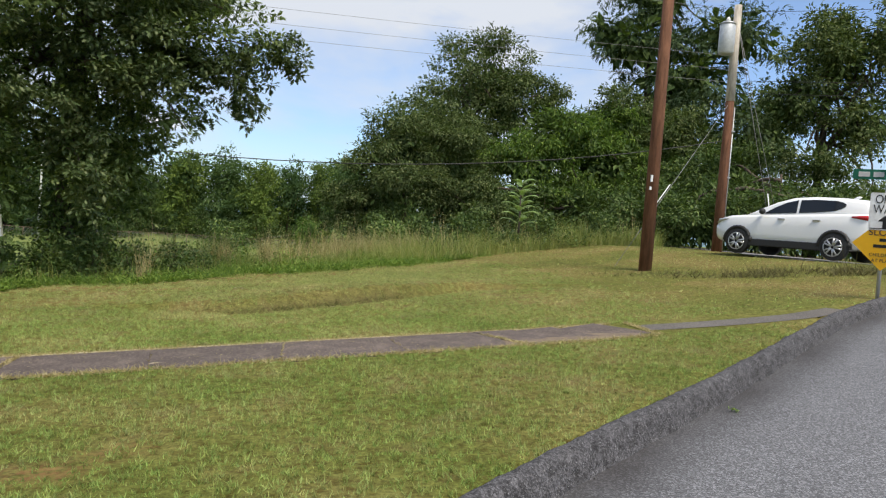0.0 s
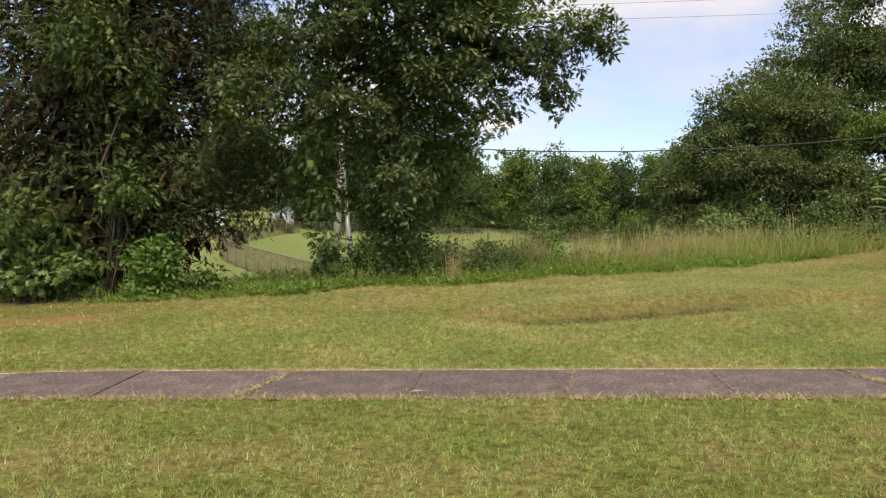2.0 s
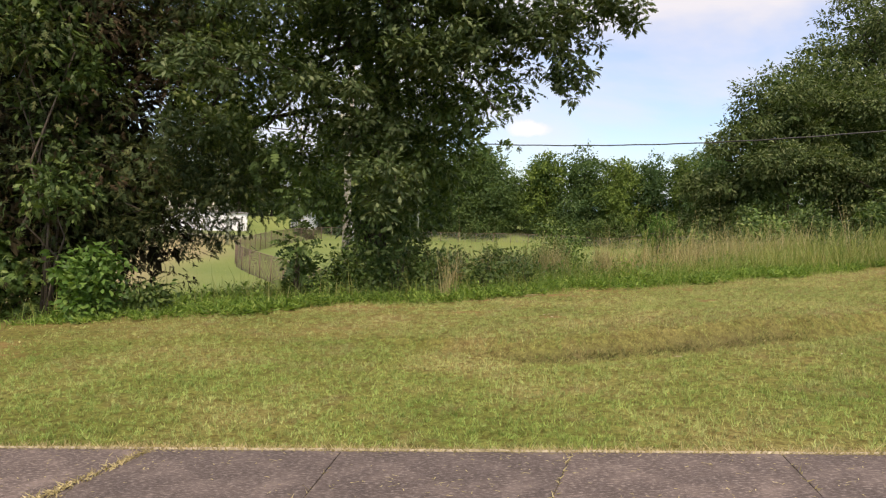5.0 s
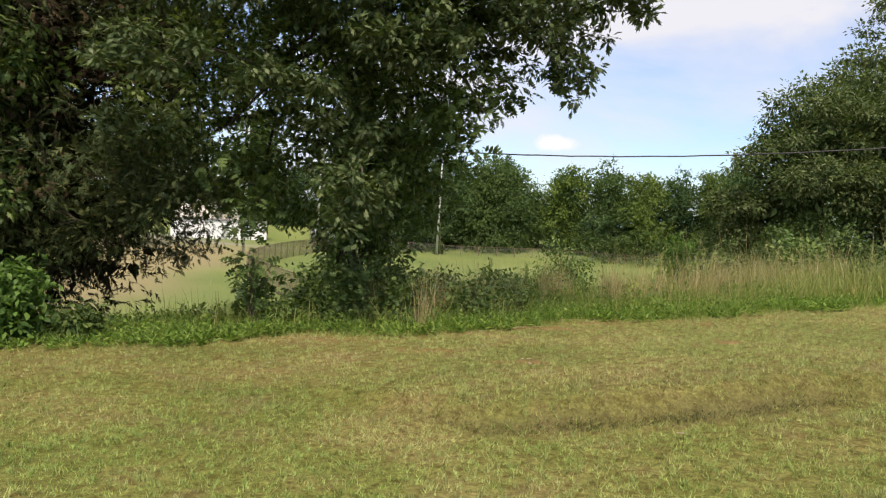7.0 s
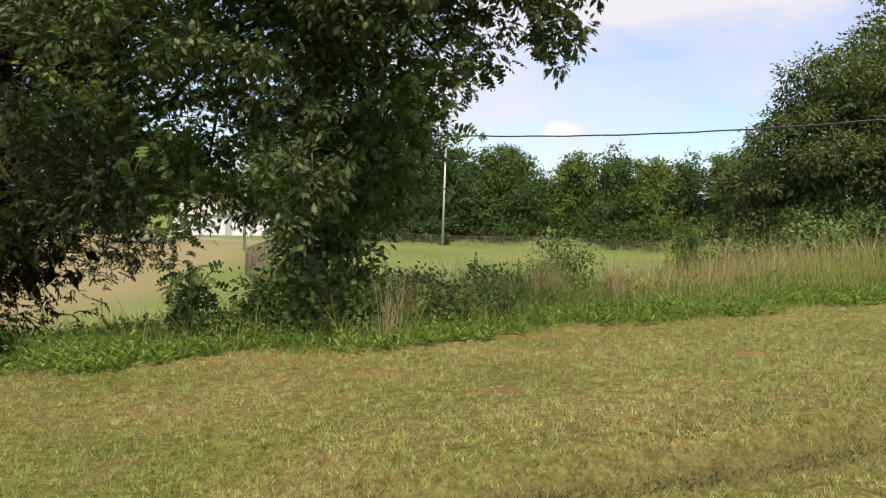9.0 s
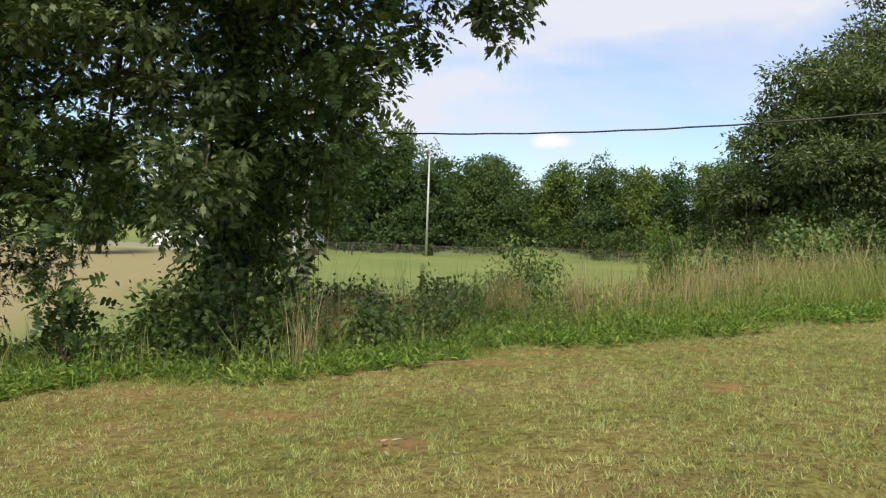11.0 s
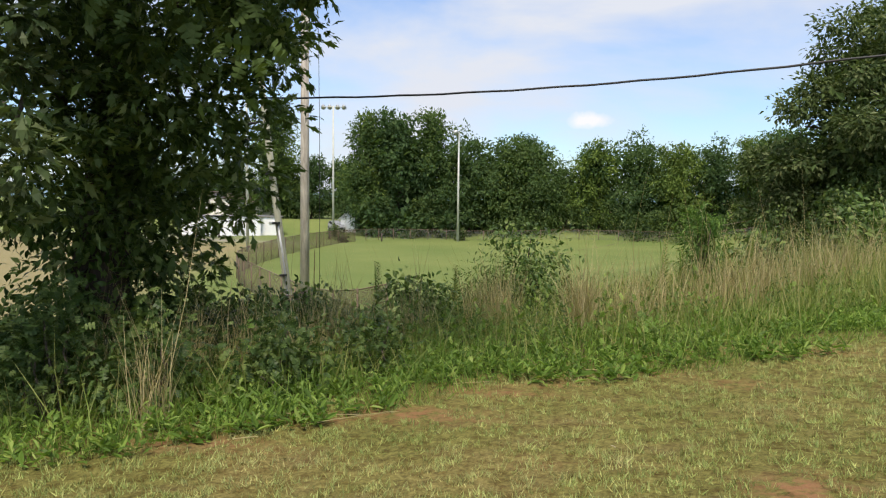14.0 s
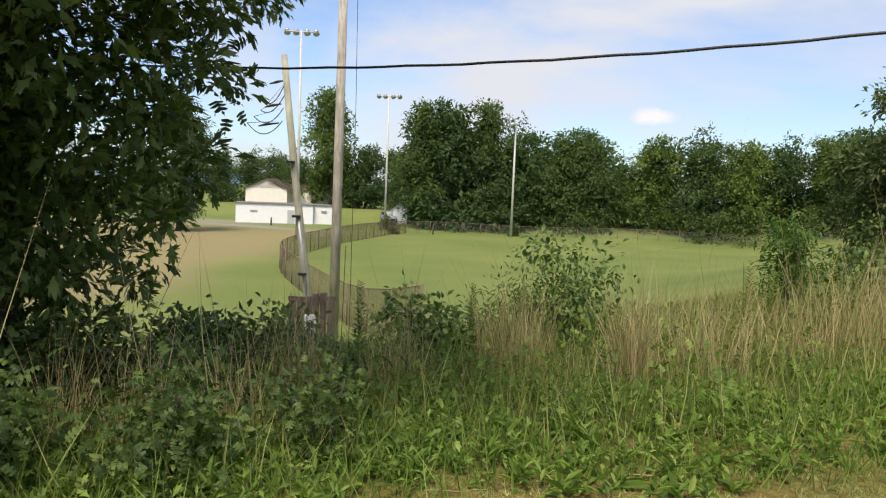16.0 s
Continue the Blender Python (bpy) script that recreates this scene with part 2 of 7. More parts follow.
def slab_material():
    m, t, b = material("old_concrete")
    info = t.nodes.new("ShaderNodeObjectInfo")
    stain = ramp(t, grain(t, 3.4, 8.0, 0.72), [(0.3, (0.05, 0.038, 0.034)), (0.5, (0.09, 0.069, 0.06)), (0.7, (0.18, 0.141, 0.121))])
    fleck = ramp(t, grain(t, 30.0, 4.0, 0.7, stretch=(1, 2.2, 1)), [(0.5, (0.0,)), (0.66, (0.62,))])
    col = mixed(t, fleck, stain, (0.34, 0.285, 0.25))
    own = ramp(t, info.outputs["Random"], [(0.0, (0.80, 0.80, 0.81)), (1.0, (0.98, 0.97, 0.97))])
    t.links.new(mixed(t, 1.0, col, own, "MULTIPLY"), b.inputs["Base Color"])
    b.inputs["Roughness"].default_value = 0.92
    bumped(t, b, grain(t, 60.0, 4.0, 0.7), 0.5, 0.006)
    return m


def link_material(name="chain_link", half=0.16, stops=((0.3, (0.10, 0.058, 0.04)), (0.7, (0.17, 0.115, 0.085)))):
    """Chain link: thin rusty wire crossing in diamonds, open between."""
    m, t, b = material(name)
    uv = t.nodes.new("ShaderNodeUVMap").outputs["UV"]
    sep = t.nodes.new("ShaderNodeSeparateXYZ")
    t.links.new(uv, sep.inputs[0])

    def math_node(op, a, c):
        n = t.nodes.new("ShaderNodeMath")
        n.operation = op
        for k, v in enumerate((a, c)):
            if isinstance(v, (int, float)):
                n.inputs[k].default_value = v
            elif v is not None:
                t.links.new(v, n.inputs[k])
        return n.outputs[0]
    lines = []
    for op in ("ADD", "SUBTRACT"):
        s = math_node("DIVIDE", math_node(op, sep.outputs[0], sep.outputs[1]), 0.07)
        lines.append(math_node("LESS_THAN", math_node("ABSOLUTE", math_node("SUBTRACT", math_node("FRACT", s, None), 0.5), None), half))
    t.links.new(math_node("MAXIMUM", lines[0], lines[1]), b.inputs["Alpha"])
    col = ramp(t, grain(t, 0.8, 4.0), stops)
    t.links.new(col, b.inputs["Base Color"])
    b.inputs["Roughness"].default_value = 0.7
    return m


M_GROUND = ground_material()
M_BLADE = blade_material()
M_ROAD = road_material()
M_SIDEROAD = asphalt_material("grey_side_road", (0.16, 0.155, 0.15), (0.24, 0.235, 0.23))
M_KERB = kerb_material()
M_APRON = asphalt_material("old_walk_asphalt", (0.075, 0.067, 0.061), (0.14, 0.127, 0.115), 0.4)
M_SLAB = slab_material()
M_DRYEDGE = plain("dry_turf_edge", (0.4, 0.345, 0.235), 0.95, scale=26, vary=0.45, bump=0.6)
M_JOINT = plain("joint_sand", (0.17, 0.13, 0.09), 0.95, scale=9, vary=0.35)
M_STRAW = leafy("straw", [(0.0, (0.24, 0.20, 0.10)), (0.5, (0.38, 0.32, 0.165)), (1.0, (0.52, 0.45, 0.26))], 0.7, 0.2)
M_TALLGRASS = leafy("tall_grass", [(0.0, (0.12, 0.172, 0.044)), (0.45, (0.205, 0.255, 0.072)), (0.72, (0.29, 0.295, 0.095)), (1.0, (0.35, 0.33, 0.145))], 0.55, 0.25)
M_BROAD = leafy("broad_weeds", [(0.0, (0.075, 0.13, 0.027)), (0.5, (0.135, 0.225, 0.043)), (0.85, (0.21, 0.31, 0.065)), (1.0, (0.30, 0.37, 0.105))], 0.5, 0.35)
M_OAK = leafy("oak_leaf", [(0.0, (0.044, 0.07, 0.021)), (0.5, (0.092, 0.14, 0.041)), (0.86, (0.175, 0.23, 0.075)), (1.0, (0.29, 0.33, 0.16))], 0.4, 0.42)
M_OAKFRONT = leafy("pale_oak_leaf", [(0.0, (0.036, 0.06, 0.02)), (0.55, (0.072, 0.108, 0.038)), (1.0, (0.15, 0.18, 0.085))], 0.48, 0.2)
M_CEDAR = leafy("cedar_spray", [(0.0, (0.026, 0.043, 0.016)), (0.6, (0.055, 0.08, 0.028)), (1.0, (0.11, 0.118, 0.042))], 0.7, 0.1, 0.7, 0.35)
M_RUST = leafy("cedar_brown", [(0.0, (0.034, 0.024, 0.012)), (1.0, (0.074, 0.05, 0.024))], 0.8, 0.05)
# Next two: bough and leaf colours darkened to hold the shade inside crowns.
M_INNER = leafy("shaded_bough", [(0.0, (0.016, 0.015, 0.007)), (1.0, (0.042, 0.034, 0.016))], 0.9, 0.0)
M_OAKINNER = leafy("shaded_leaf", [(0.0, (0.036, 0.066, 0.02)), (1.0, (0.095, 0.14, 0.04))], 0.7, 0.2)
# Low dark stops put the shade under oak and grove into the leaf colour.
M_UNDER = leafy("dark_under_leaf", [(0.0, (0.034, 0.064, 0.018)), (0.6, (0.068, 0.112, 0.031)), (1.0, (0.15, 0.2, 0.06))], 0.45, 0.22)
M_MAPLE = leafy("young_leaf", [(0.0, (0.053, 0.112, 0.024)), (0.6, (0.099, 0.185, 0.040)), (1.0, (0.172, 0.264, 0.066))], 0.45, 0.3)
M_GREEN = leafy("tree_leaf", [(0.0, (0.034, 0.054, 0.019)), (0.6, (0.084, 0.122, 0.042)), (1.0, (0.2, 0.23, 0.11))], 0.6, 0.24, spec=0.12)
M_LOCUST = leafy("bright_leaf", [(0.0, (0.045, 0.09, 0.017)), (0.6, (0.095, 0.165, 0.03)), (1.0, (0.2, 0.28, 0.06))], 0.45, 0.3)
M_PINE = leafy("pine_needle", [(0.0, (0.030, 0.058, 0.024)), (0.7, (0.060, 0.096, 0.042)), (1.0, (0.108, 0.144, 0.060))], 0.6, 0.1)
# Dark stop and translucency are lifted to put distance haze into the leaves.
M_FAR = leafy("far_leaf", [(0.0, (0.058, 0.1, 0.042)), (0.6, (0.092, 0.146, 0.056)), (1.0, (0.132, 0.184, 0.074))], 0.65, 0.36, 0.8, 0.12, 0.1, 1.0)
M_SHRUB = leafy("shrub_leaf", [(0.0, (0.048, 0.088, 0.024)), (0.6, (0.105, 0.172, 0.046)), (1.0, (0.215, 0.28, 0.085))], 0.42, 0.25)
M_BARK = barked("oak_bark", (0.035, 0.026, 0.02), (0.12, 0.09, 0.07))
M_TWIG = barked("twig_bark", (0.05, 0.04, 0.03), (0.15, 0.12, 0.09))
M_WIRE = plain("steel_wire", (0.22, 0.22, 0.22), 0.6, 0.3)
M_SUMAC = leafy("sumac_leaf", [(0.0, (0.18, 0.27, 0.10)), (1.0, (0.33, 0.43, 0.20))], 0.5, 0.3)
M_POLE = barked("creosote_wood", (0.09, 0.037, 0.019), (0.235, 0.107, 0.06), 9.0, 0.5)
M_GREYPOLE = barked("weathered_wood", (0.3, 0.265, 0.225), (0.62, 0.57, 0.5), 9.0, 0.5)
M_PALEPOLE = barked("pale_treated_wood", (0.26, 0.27, 0.2), (0.48, 0.48, 0.38), 9.0, 0.4)
M_GALV = plain("galvanised_steel", (0.45, 0.46, 0.46), 0.45, 0.7, 0.15, 5)
M_POLESTEEL = plain("light_pole_paint", (0.52, 0.53, 0.48), 0.55, 0.1, 0.15, 3)
M_CABLE = plain("black_cable", (0.02, 0.02, 0.022), 0.55)
M_WHITE = plain("white_paint", (0.78, 0.79, 0.8), 0.5, vary=0.05, scale=1.5)
M_CARPAINT = plain("white_car_paint", (0.80, 0.81, 0.83), 0.18, vary=0.02, scale=2)
M_CARGLASS = plain("dark_car_glass", (0.012, 0.014, 0.016), 0.06, vary=0.1)
M_BLACKTRIM = plain("black_plastic", (0.02, 0.02, 0.022), 0.6, scale=20)
M_RUBBER = plain("tyre_rubber", (0.022, 0.022, 0.023), 0.8, scale=30)
M_RIM = plain("alloy", (0.55, 0.56, 0.58), 0.28, 0.8, 0.05)
M_TAIL = plain("red_lens", (0.42, 0.015, 0.02), 0.15, vary=0.1)
M_ROOF = plain("brown_shingle", (0.19, 0.135, 0.115), 0.9, vary=0.3, scale=6)
M_SIGNWHITE = plain("sign_white", (0.72, 0.73, 0.74), 0.4, vary=0.04)
M_SIGNYELLOW = plain("sign_yellow", (0.78, 0.48, 0.015), 0.4, vary=0.06)
M_SIGNGREEN = plain("sign_green", (0.012, 0.16, 0.10), 0.4, vary=0.06)
M_BLACK = plain("sign_black", (0.015, 0.015, 0.015), 0.5)
M_BOARD = barked("rotting_board", (0.05, 0.033, 0.028), (0.22, 0.17, 0.15), 7.0, 0.6)
M_METER = plain("meter_grey", (0.5, 0.52, 0.53), 0.45, 0.3)
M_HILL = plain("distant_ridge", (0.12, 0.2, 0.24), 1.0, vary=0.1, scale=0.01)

# ---- shape of the land ----
CREST = np.array([(-60, 2), (-30, 8), (-14, 12.0), (-8.8, 13.7), (-4.3, 16.1), (-2.6, 16.9), (-0.9, 18.6), (1.4, 20.5),
                 (2.9, 22.2), (4.2, 24.6), (6.0, 29), (9.0, 36), (14, 60), (30, 130), (60, 400)], float)
EDGE = np.array([(-60, 2), (-30, 8), (-14, 12.0), (-8.8, 13.7), (-4.3, 16.1), (-2.6, 16.9), (-0.9, 18.65), (0.25, 19.6), (1.35, 20.25),
                 (2.5, 21.4), (3.5, 22.35), (4.9, 23.4), (6.7, 25.4), (8.8, 26.6), (11.0, 26.8), (13.4, 26.0), (15.2, 27.8), (16.6, 31), (19.5, 34), (26, 40), (60, 60)], float)
KERB = np.array([(-30, -21.0), (-6, -1.0), (1.3, 5.12), (2.1, 5.8), (3.7, 7.1), (6.4, 9.2), (8.2, 10.6), (9.6, 11.3), (11.5, 11.7), (14, 11.6), (40, 8)], float)
FIELD_Z = -4.3


def side_of(line, x, y):
    """Distance from a polyline, positive on its left."""
    best = np.full(np.shape(x), 1e18)
    sign = np.ones(np.shape(x))
    for (ax, ay), (bx, by) in zip(line[:-1], line[1:]):
        dx, dy = bx - ax, by - ay
        k = np.clip(((x - ax) * dx + (y - ay) * dy) / (dx * dx + dy * dy), 0, 1)
        d2 = (x - ax - k * dx) ** 2 + (y - ay - k * dy) ** 2
        cross = dx * (y - ay) - dy * (x - ax)
        near = d2 < best
        best, sign = np.where(near, d2, best), np.where(near, np.sign(cross), sign)
    return np.sqrt(best) * sign


def smooth(a):
    a = np.clip(a, 0, 1)
    return a * a * (3 - 2 * a)


SCARP = np.array([(-4, 14.0), (-2, 13.2), (-1, 12.82), (-0.25, 12.6), (0.4, 12.9), (0.85, 13.25), (1.45, 13.7), (2.1, 14.15), (2.6, 14.55), (4, 15.6)], float)


def scarp_side(x, y):
    """Metres behind the foot of the low turf step that curves across the lawn."""
    return y - np.interp(x, SCARP[:, 0], SCARP[:, 1]) - 0.04 * np.sin(3.7 * x)


def lawn_z(x, y):
    z = -0.02 + 0.062 * np.clip(x, -14, 14) + 0.006 * np.clip(x - 3, 0, 9) ** 2 - 0.03 * np.clip(-x - 4, 0, 8)
    scarp = scarp_side(x, y)
    fade = np.exp(-((x - 1.3) / np.where(x > 1.3, 3.6, 2.6)) ** 2)
    return z + 0.22 * fade * (smooth((scarp + 0.04) / 0.34) - smooth(scarp / 5.5)) - 0.05 * fade * np.exp(-((scarp + 0.15) / 0.3) ** 2)


def ground_z(x, y):
    x, y = np.asarray(x, float), np.asarray(y, float)
    d = side_of(CREST, x, y)
    fall = smooth((d - 1.5) / 24.0)
    bank = smooth((y - 108) / 14.0) * smooth((y - 20) / 40) * 1.8
    return lawn_z(x, y) * (1 - fall) + (FIELD_Z + bank) * fall
# ---- building tools ----

def np_mesh(name, verts, faces, mat, parent=None, label="", uv=None, shade=False):
    """A mesh object from arrays; faces is an (n, 3) or (n, 4) array."""
    me = bpy.data.meshes.new(name)
    verts, faces = np.asarray(verts, np.float32), np.asarray(faces, np.int32)
    k = faces.shape[1]
    me.vertices.add(len(verts))
    me.vertices.foreach_set("co", verts.ravel())
    me.loops.add(faces.size)
    me.loops.foreach_set("vertex_index", faces.ravel())
    me.polygons.add(len(faces))
    me.polygons.foreach_set("loop_start", np.arange(0, faces.size, k, dtype=np.int32))
    me.polygons.foreach_set("use_smooth", np.full(len(faces), shade))
    me.update(calc_edges=True)
    if uv is not None:
        layer = me.uv_layers.new(name="UVMap")
        layer.data.foreach_set("uv", np.asarray(uv, np.float32)[faces.ravel()].ravel())
    me.materials.append(mat)
    ob = new(name, me)
    if parent is not None:
        ob.parent = parent
    if label:
        ob["label"] = label
    return ob


def part(name, bm, mat, parent=None, label="", shade=False):
    """Link a bmesh as one mesh object, under a thing or a part if one is given."""
    me = bpy.data.meshes.new(name)
    bm.to_mesh(me)
    bm.free()
    if shade:
        me.polygons.foreach_set("use_smooth", np.full(len(me.polygons), True))
    me.materials.append(mat)
    ob = new(name, me)
    if parent is not None:
        ob.parent = parent
    if label:
        ob["label"] = label
    return ob


def thing(name, place, label, category, group="", turn=0.0):
    ob = new(name)
    ob.matrix_basis = pose(*place, 0, 0, turn)
    ob.empty_display_size = 0.2
    return tagged(ob, label, category, group)


def box(bm, lo, hi, bevel=0.0):
    lo, hi = Vector(lo), Vector(hi)
    made = bmesh.ops.create_cube(bm, size=1.0, matrix=Matrix.Translation((lo + hi) / 2) @ Matrix.Diagonal((*(hi - lo), 1)))
    if bevel:
        edges = list({e for v in made["verts"] for e in v.link_edges})
        bmesh.ops.bevel(bm, geom=edges, offset=bevel, segments=2, affect="EDGES", profile=0.6)
    return bm


def box_part(name, lo, hi, mat, parent, bevel=0.01, label=""):
    return part(name, box(bmesh.new(), lo, hi, bevel), mat, parent, label)


def tube_arrays(points, radii, sides=10, wobble=0.0, seed=0):
    """A tapered tube along points, closed at both ends."""
    pts = np.asarray(points, float)
    rad = np.broadcast_to(np.asarray(radii, float), (len(pts),))
    rng = np.random.default_rng(seed)
    way = np.gradient(pts, axis=0)
    way /= np.linalg.norm(way, axis=1, keepdims=True) + 1e-9
    ref = np.where(np.abs(way[:, 2:3]) > 0.9, np.array([[1.0, 0, 0]]), np.array([[0, 0, 1.0]]))
    a = np.cross(way, ref)
    a /= np.linalg.norm(a, axis=1, keepdims=True) + 1e-9
    b = np.cross(way, a)
    ang = np.linspace(0, 2 * np.pi, sides, endpoint=False)
    r = rad[:, None] * (1 + wobble * rng.normal(size=(len(pts), sides)))
    v = pts[:, None] + r[..., None] * (np.cos(ang)[None, :, None] * a[:, None] + np.sin(ang)[None, :, None] * b[:, None])
    v = np.concatenate([v.reshape(-1, 3), pts[:1], pts[-1:]])
    f = []
    for i in range(len(pts) - 1):
        for j in range(sides):
            k = (j + 1) % sides
            f.append((i * sides + j, i * sides + k, (i + 1) * sides + k, (i + 1) * sides + j))
    last, n = (len(pts) - 1) * sides, len(pts) * sides
    for j in range(0, sides, 2):
        f.append((n, (j + 2) % sides, j + 1, j))
        f.append((n + 1, last + j, last + j + 1, last + (j + 2) % sides))
    return v, np.array(f)


def tube(name, points, radii, mat, parent=None, sides=10, label="", wobble=0.0, seed=0):
    v, f = tube_arrays(points, radii, sides, wobble, seed)
    return np_mesh(name, v, f, mat, parent, label, shade=True)


def sagging(a, b, sag, n=24):
    a, b = np.asarray(a, float), np.asarray(b, float)
    k = np.linspace(0, 1, n)[:, None]
    p = a + (b - a) * k
    p[:, 2] -= (4 * sag * k * (1 - k))[:, 0]
    return p


def unit(v):
    return v / (np.linalg.norm(v, axis=-1, keepdims=True) + 1e-9)


# Leaf outlines: along, across, lift.
FOLD = (np.array([(0, 0, 0), (0.42, 0.27, 0.07), (1, 0, -0.12), (0.42, -0.27, 0.07)]), np.array([(0, 1, 2), (0, 2, 3)]))
OVAL = (np.array([(0, 0, 0), (0.28, 0.17, 0.05), (0.66, 0.19, 0.03), (1, 0, -0.12), (0.66, -0.19, 0.03), (0.28, -0.17, 0.05)]), np.array([(0, 1, 2), (0, 2, 3), (0, 3, 4), (0, 4, 5)]))
SLIM = (np.array([(0, 0, 0), (0.45, 0.15, 0.04), (1, 0, -0.15), (0.45, -0.15, 0.04)]), np.array([(0, 1, 2), (0, 2, 3)]))
OVAL_LEAF = (np.array([(0, 0, 0), (0.38, 0.24, 0.06), (0.72, 0.2, 0.02), (1, 0, -0.14), (0.5, -0.25, 0.05)]), np.array([(0, 1, 4), (1, 2, 4), (2, 3, 4)]))
OAKLEAF = (np.array([(0, 0, 0), (0.22, 0.02, 0.01), (0.5, 0.15, 0.04), (0.78, 0.09, 0.0), (1, 0, -0.14), (0.22, -0.02, 0.01), (0.5, -0.15, 0.04), (0.78, -0.09, 0.0), (0.5, 0.25, 0.0), (0.82, 0.19, -0.05), (0.5, -0.25, 0.0), (0.82, -0.19, -0.05)]),
           np.array([(0, 6, 2), (6, 4, 2), (1, 2, 8), (2, 3, 9), (5, 10, 6), (6, 11, 7)]))
LANCE = (np.array([(0, 0, 0), (0.3, 0.105, 0.05), (0.68, 0.1, 0.02), (1, 0, -0.14), (0.68, -0.1, 0.02), (0.3, -0.105, 0.05)]), OVAL[1])
FEATHER = (np.array([(0, 0, 0), (0.28, 0, 0.02), (0.55, 0, 0.02), (0.8, 0, 0), (1, 0, -0.06), (0.42, 0.24, -0.02), (0.72, 0.22, -0.04), (0.95, 0.14, -0.07), (0.42, -0.24, -0.02), (0.72, -0.22, -0.04), (0.95, -0.14, -0.07)]),
           np.array([(0, 1, 5), (1, 2, 6), (2, 3, 7), (0, 8, 1), (1, 9, 2), (2, 10, 3), (2, 3, 4)]))
PINNATE = (np.array([(0, 0, 0), (0.2, 0, 0.03), (0.4, 0, 0.05), (0.6, 0, 0.04), (0.8, 0, 0.0), (1, 0, -0.1),
                     (0.22, 0.26, -0.03), (0.36, 0.20, -0.01), (0.46, 0.28, -0.02), (0.58, 0.20, 0.0), (0.70, 0.24, -0.04), (0.80, 0.15, -0.03),
                     (0.22, -0.26, -0.03), (0.36, -0.20, -0.01), (0.46, -0.28, -0.02), (0.58, -0.20, 0.0), (0.70, -0.24, -0.04), (0.80, -0.15, -0.03), (0.88, 0.05, -0.03), (0.88, -0.05, -0.03)]),
           np.array([(1, 7, 6), (2, 9, 8), (3, 11, 10), (1, 12, 13), (2, 14, 15), (3, 16, 17), (1, 2, 7), (2, 3, 9), (1, 13, 2), (2, 15, 3), (3, 4, 11), (3, 17, 4), (4, 5, 18), (4, 19, 5)]))
BLADE = (np.array([(0, 0.5, 0), (0, -0.5, 0), (1, 0, 0)]), np.array([(0, 1, 2)]))
REED = (np.array([(0, 0.5, 0), (0, -0.5, 0), (0.5, 0.35, 0.08), (0.5, -0.35, 0.08), (1, 0, 0.32)]), np.array([(0, 1, 3), (0, 3, 2), (2, 3, 4)]))


def scatter(outline, places, along, normal, length, width=None):
    """Many copies of an outline as one pair of arrays."""
    shape, tris = outline
    along = unit(along)
    across = unit(np.cross(normal, along))
    lift = np.cross(along, across)
    length = np.asarray(length)[:, None, None]
    width = length if width is None else np.asarray(width)[:, None, None]
    v = places[:, None] + length * shape[None, :, 0:1] * along[:, None] + width * shape[None, :, 1:2] * across[:, None] + length * shape[None, :, 2:3] * lift[:, None]
    f = tris[None] + (np.arange(len(places)) * len(shape))[:, None, None]
    return v.reshape(-1, 3), f.reshape(-1, 3)


def heaped(lobes, rng, n=24):
    """Each lobe broken into smaller heaps over its skin, with a dim core."""
    out = []
    for c, r in lobes:
        r = np.asarray(r, float)
        d = unit(rng.normal(size=(n, 3)) + np.array([0, 0, 0.15]))
        for q in d:
            s = rng.uniform(0.16, 0.37)
            out.append((tuple(np.asarray(c) + r * q * rng.uniform(0.66, 1.0)), tuple(np.maximum(r * s, 0.55 * s * r.max()) * np.array([1, 1, 0.44]))))
        out.append((c, tuple(r * 0.45)))
    return out


def lobe_points(lobes, count, rng, shell=0.55, heap=True):
    """Points in a heap of ellipsoids (centre, radii), most near their skins; the skins are lumpy."""
    lobes = list(lobes) if not heap else heaped(lobes, rng)
    vol = np.array([l[1][0] * l[1][1] * l[1][2] for l in lobes]) ** 0.72
    pick = rng.choice(len(lobes), count, p=vol / vol.sum())
    c, r = np.array([l[0] for l in lobes], float)[pick], np.array([l[1] for l in lobes], float)[pick]
    d = unit(rng.normal(size=(count, 3)))
    k = 1 - shell * rng.random(count) ** 1.6
    lump = 1 + 0.13 * np.sin(d[:, 0] * 7 + pick) * np.sin(d[:, 1] * 6 + 2 * pick) + 0.12 * np.sin(d[:, 2] * 9 + 3 * pick)
    return c + r * d * (k * lump)[:, None], d


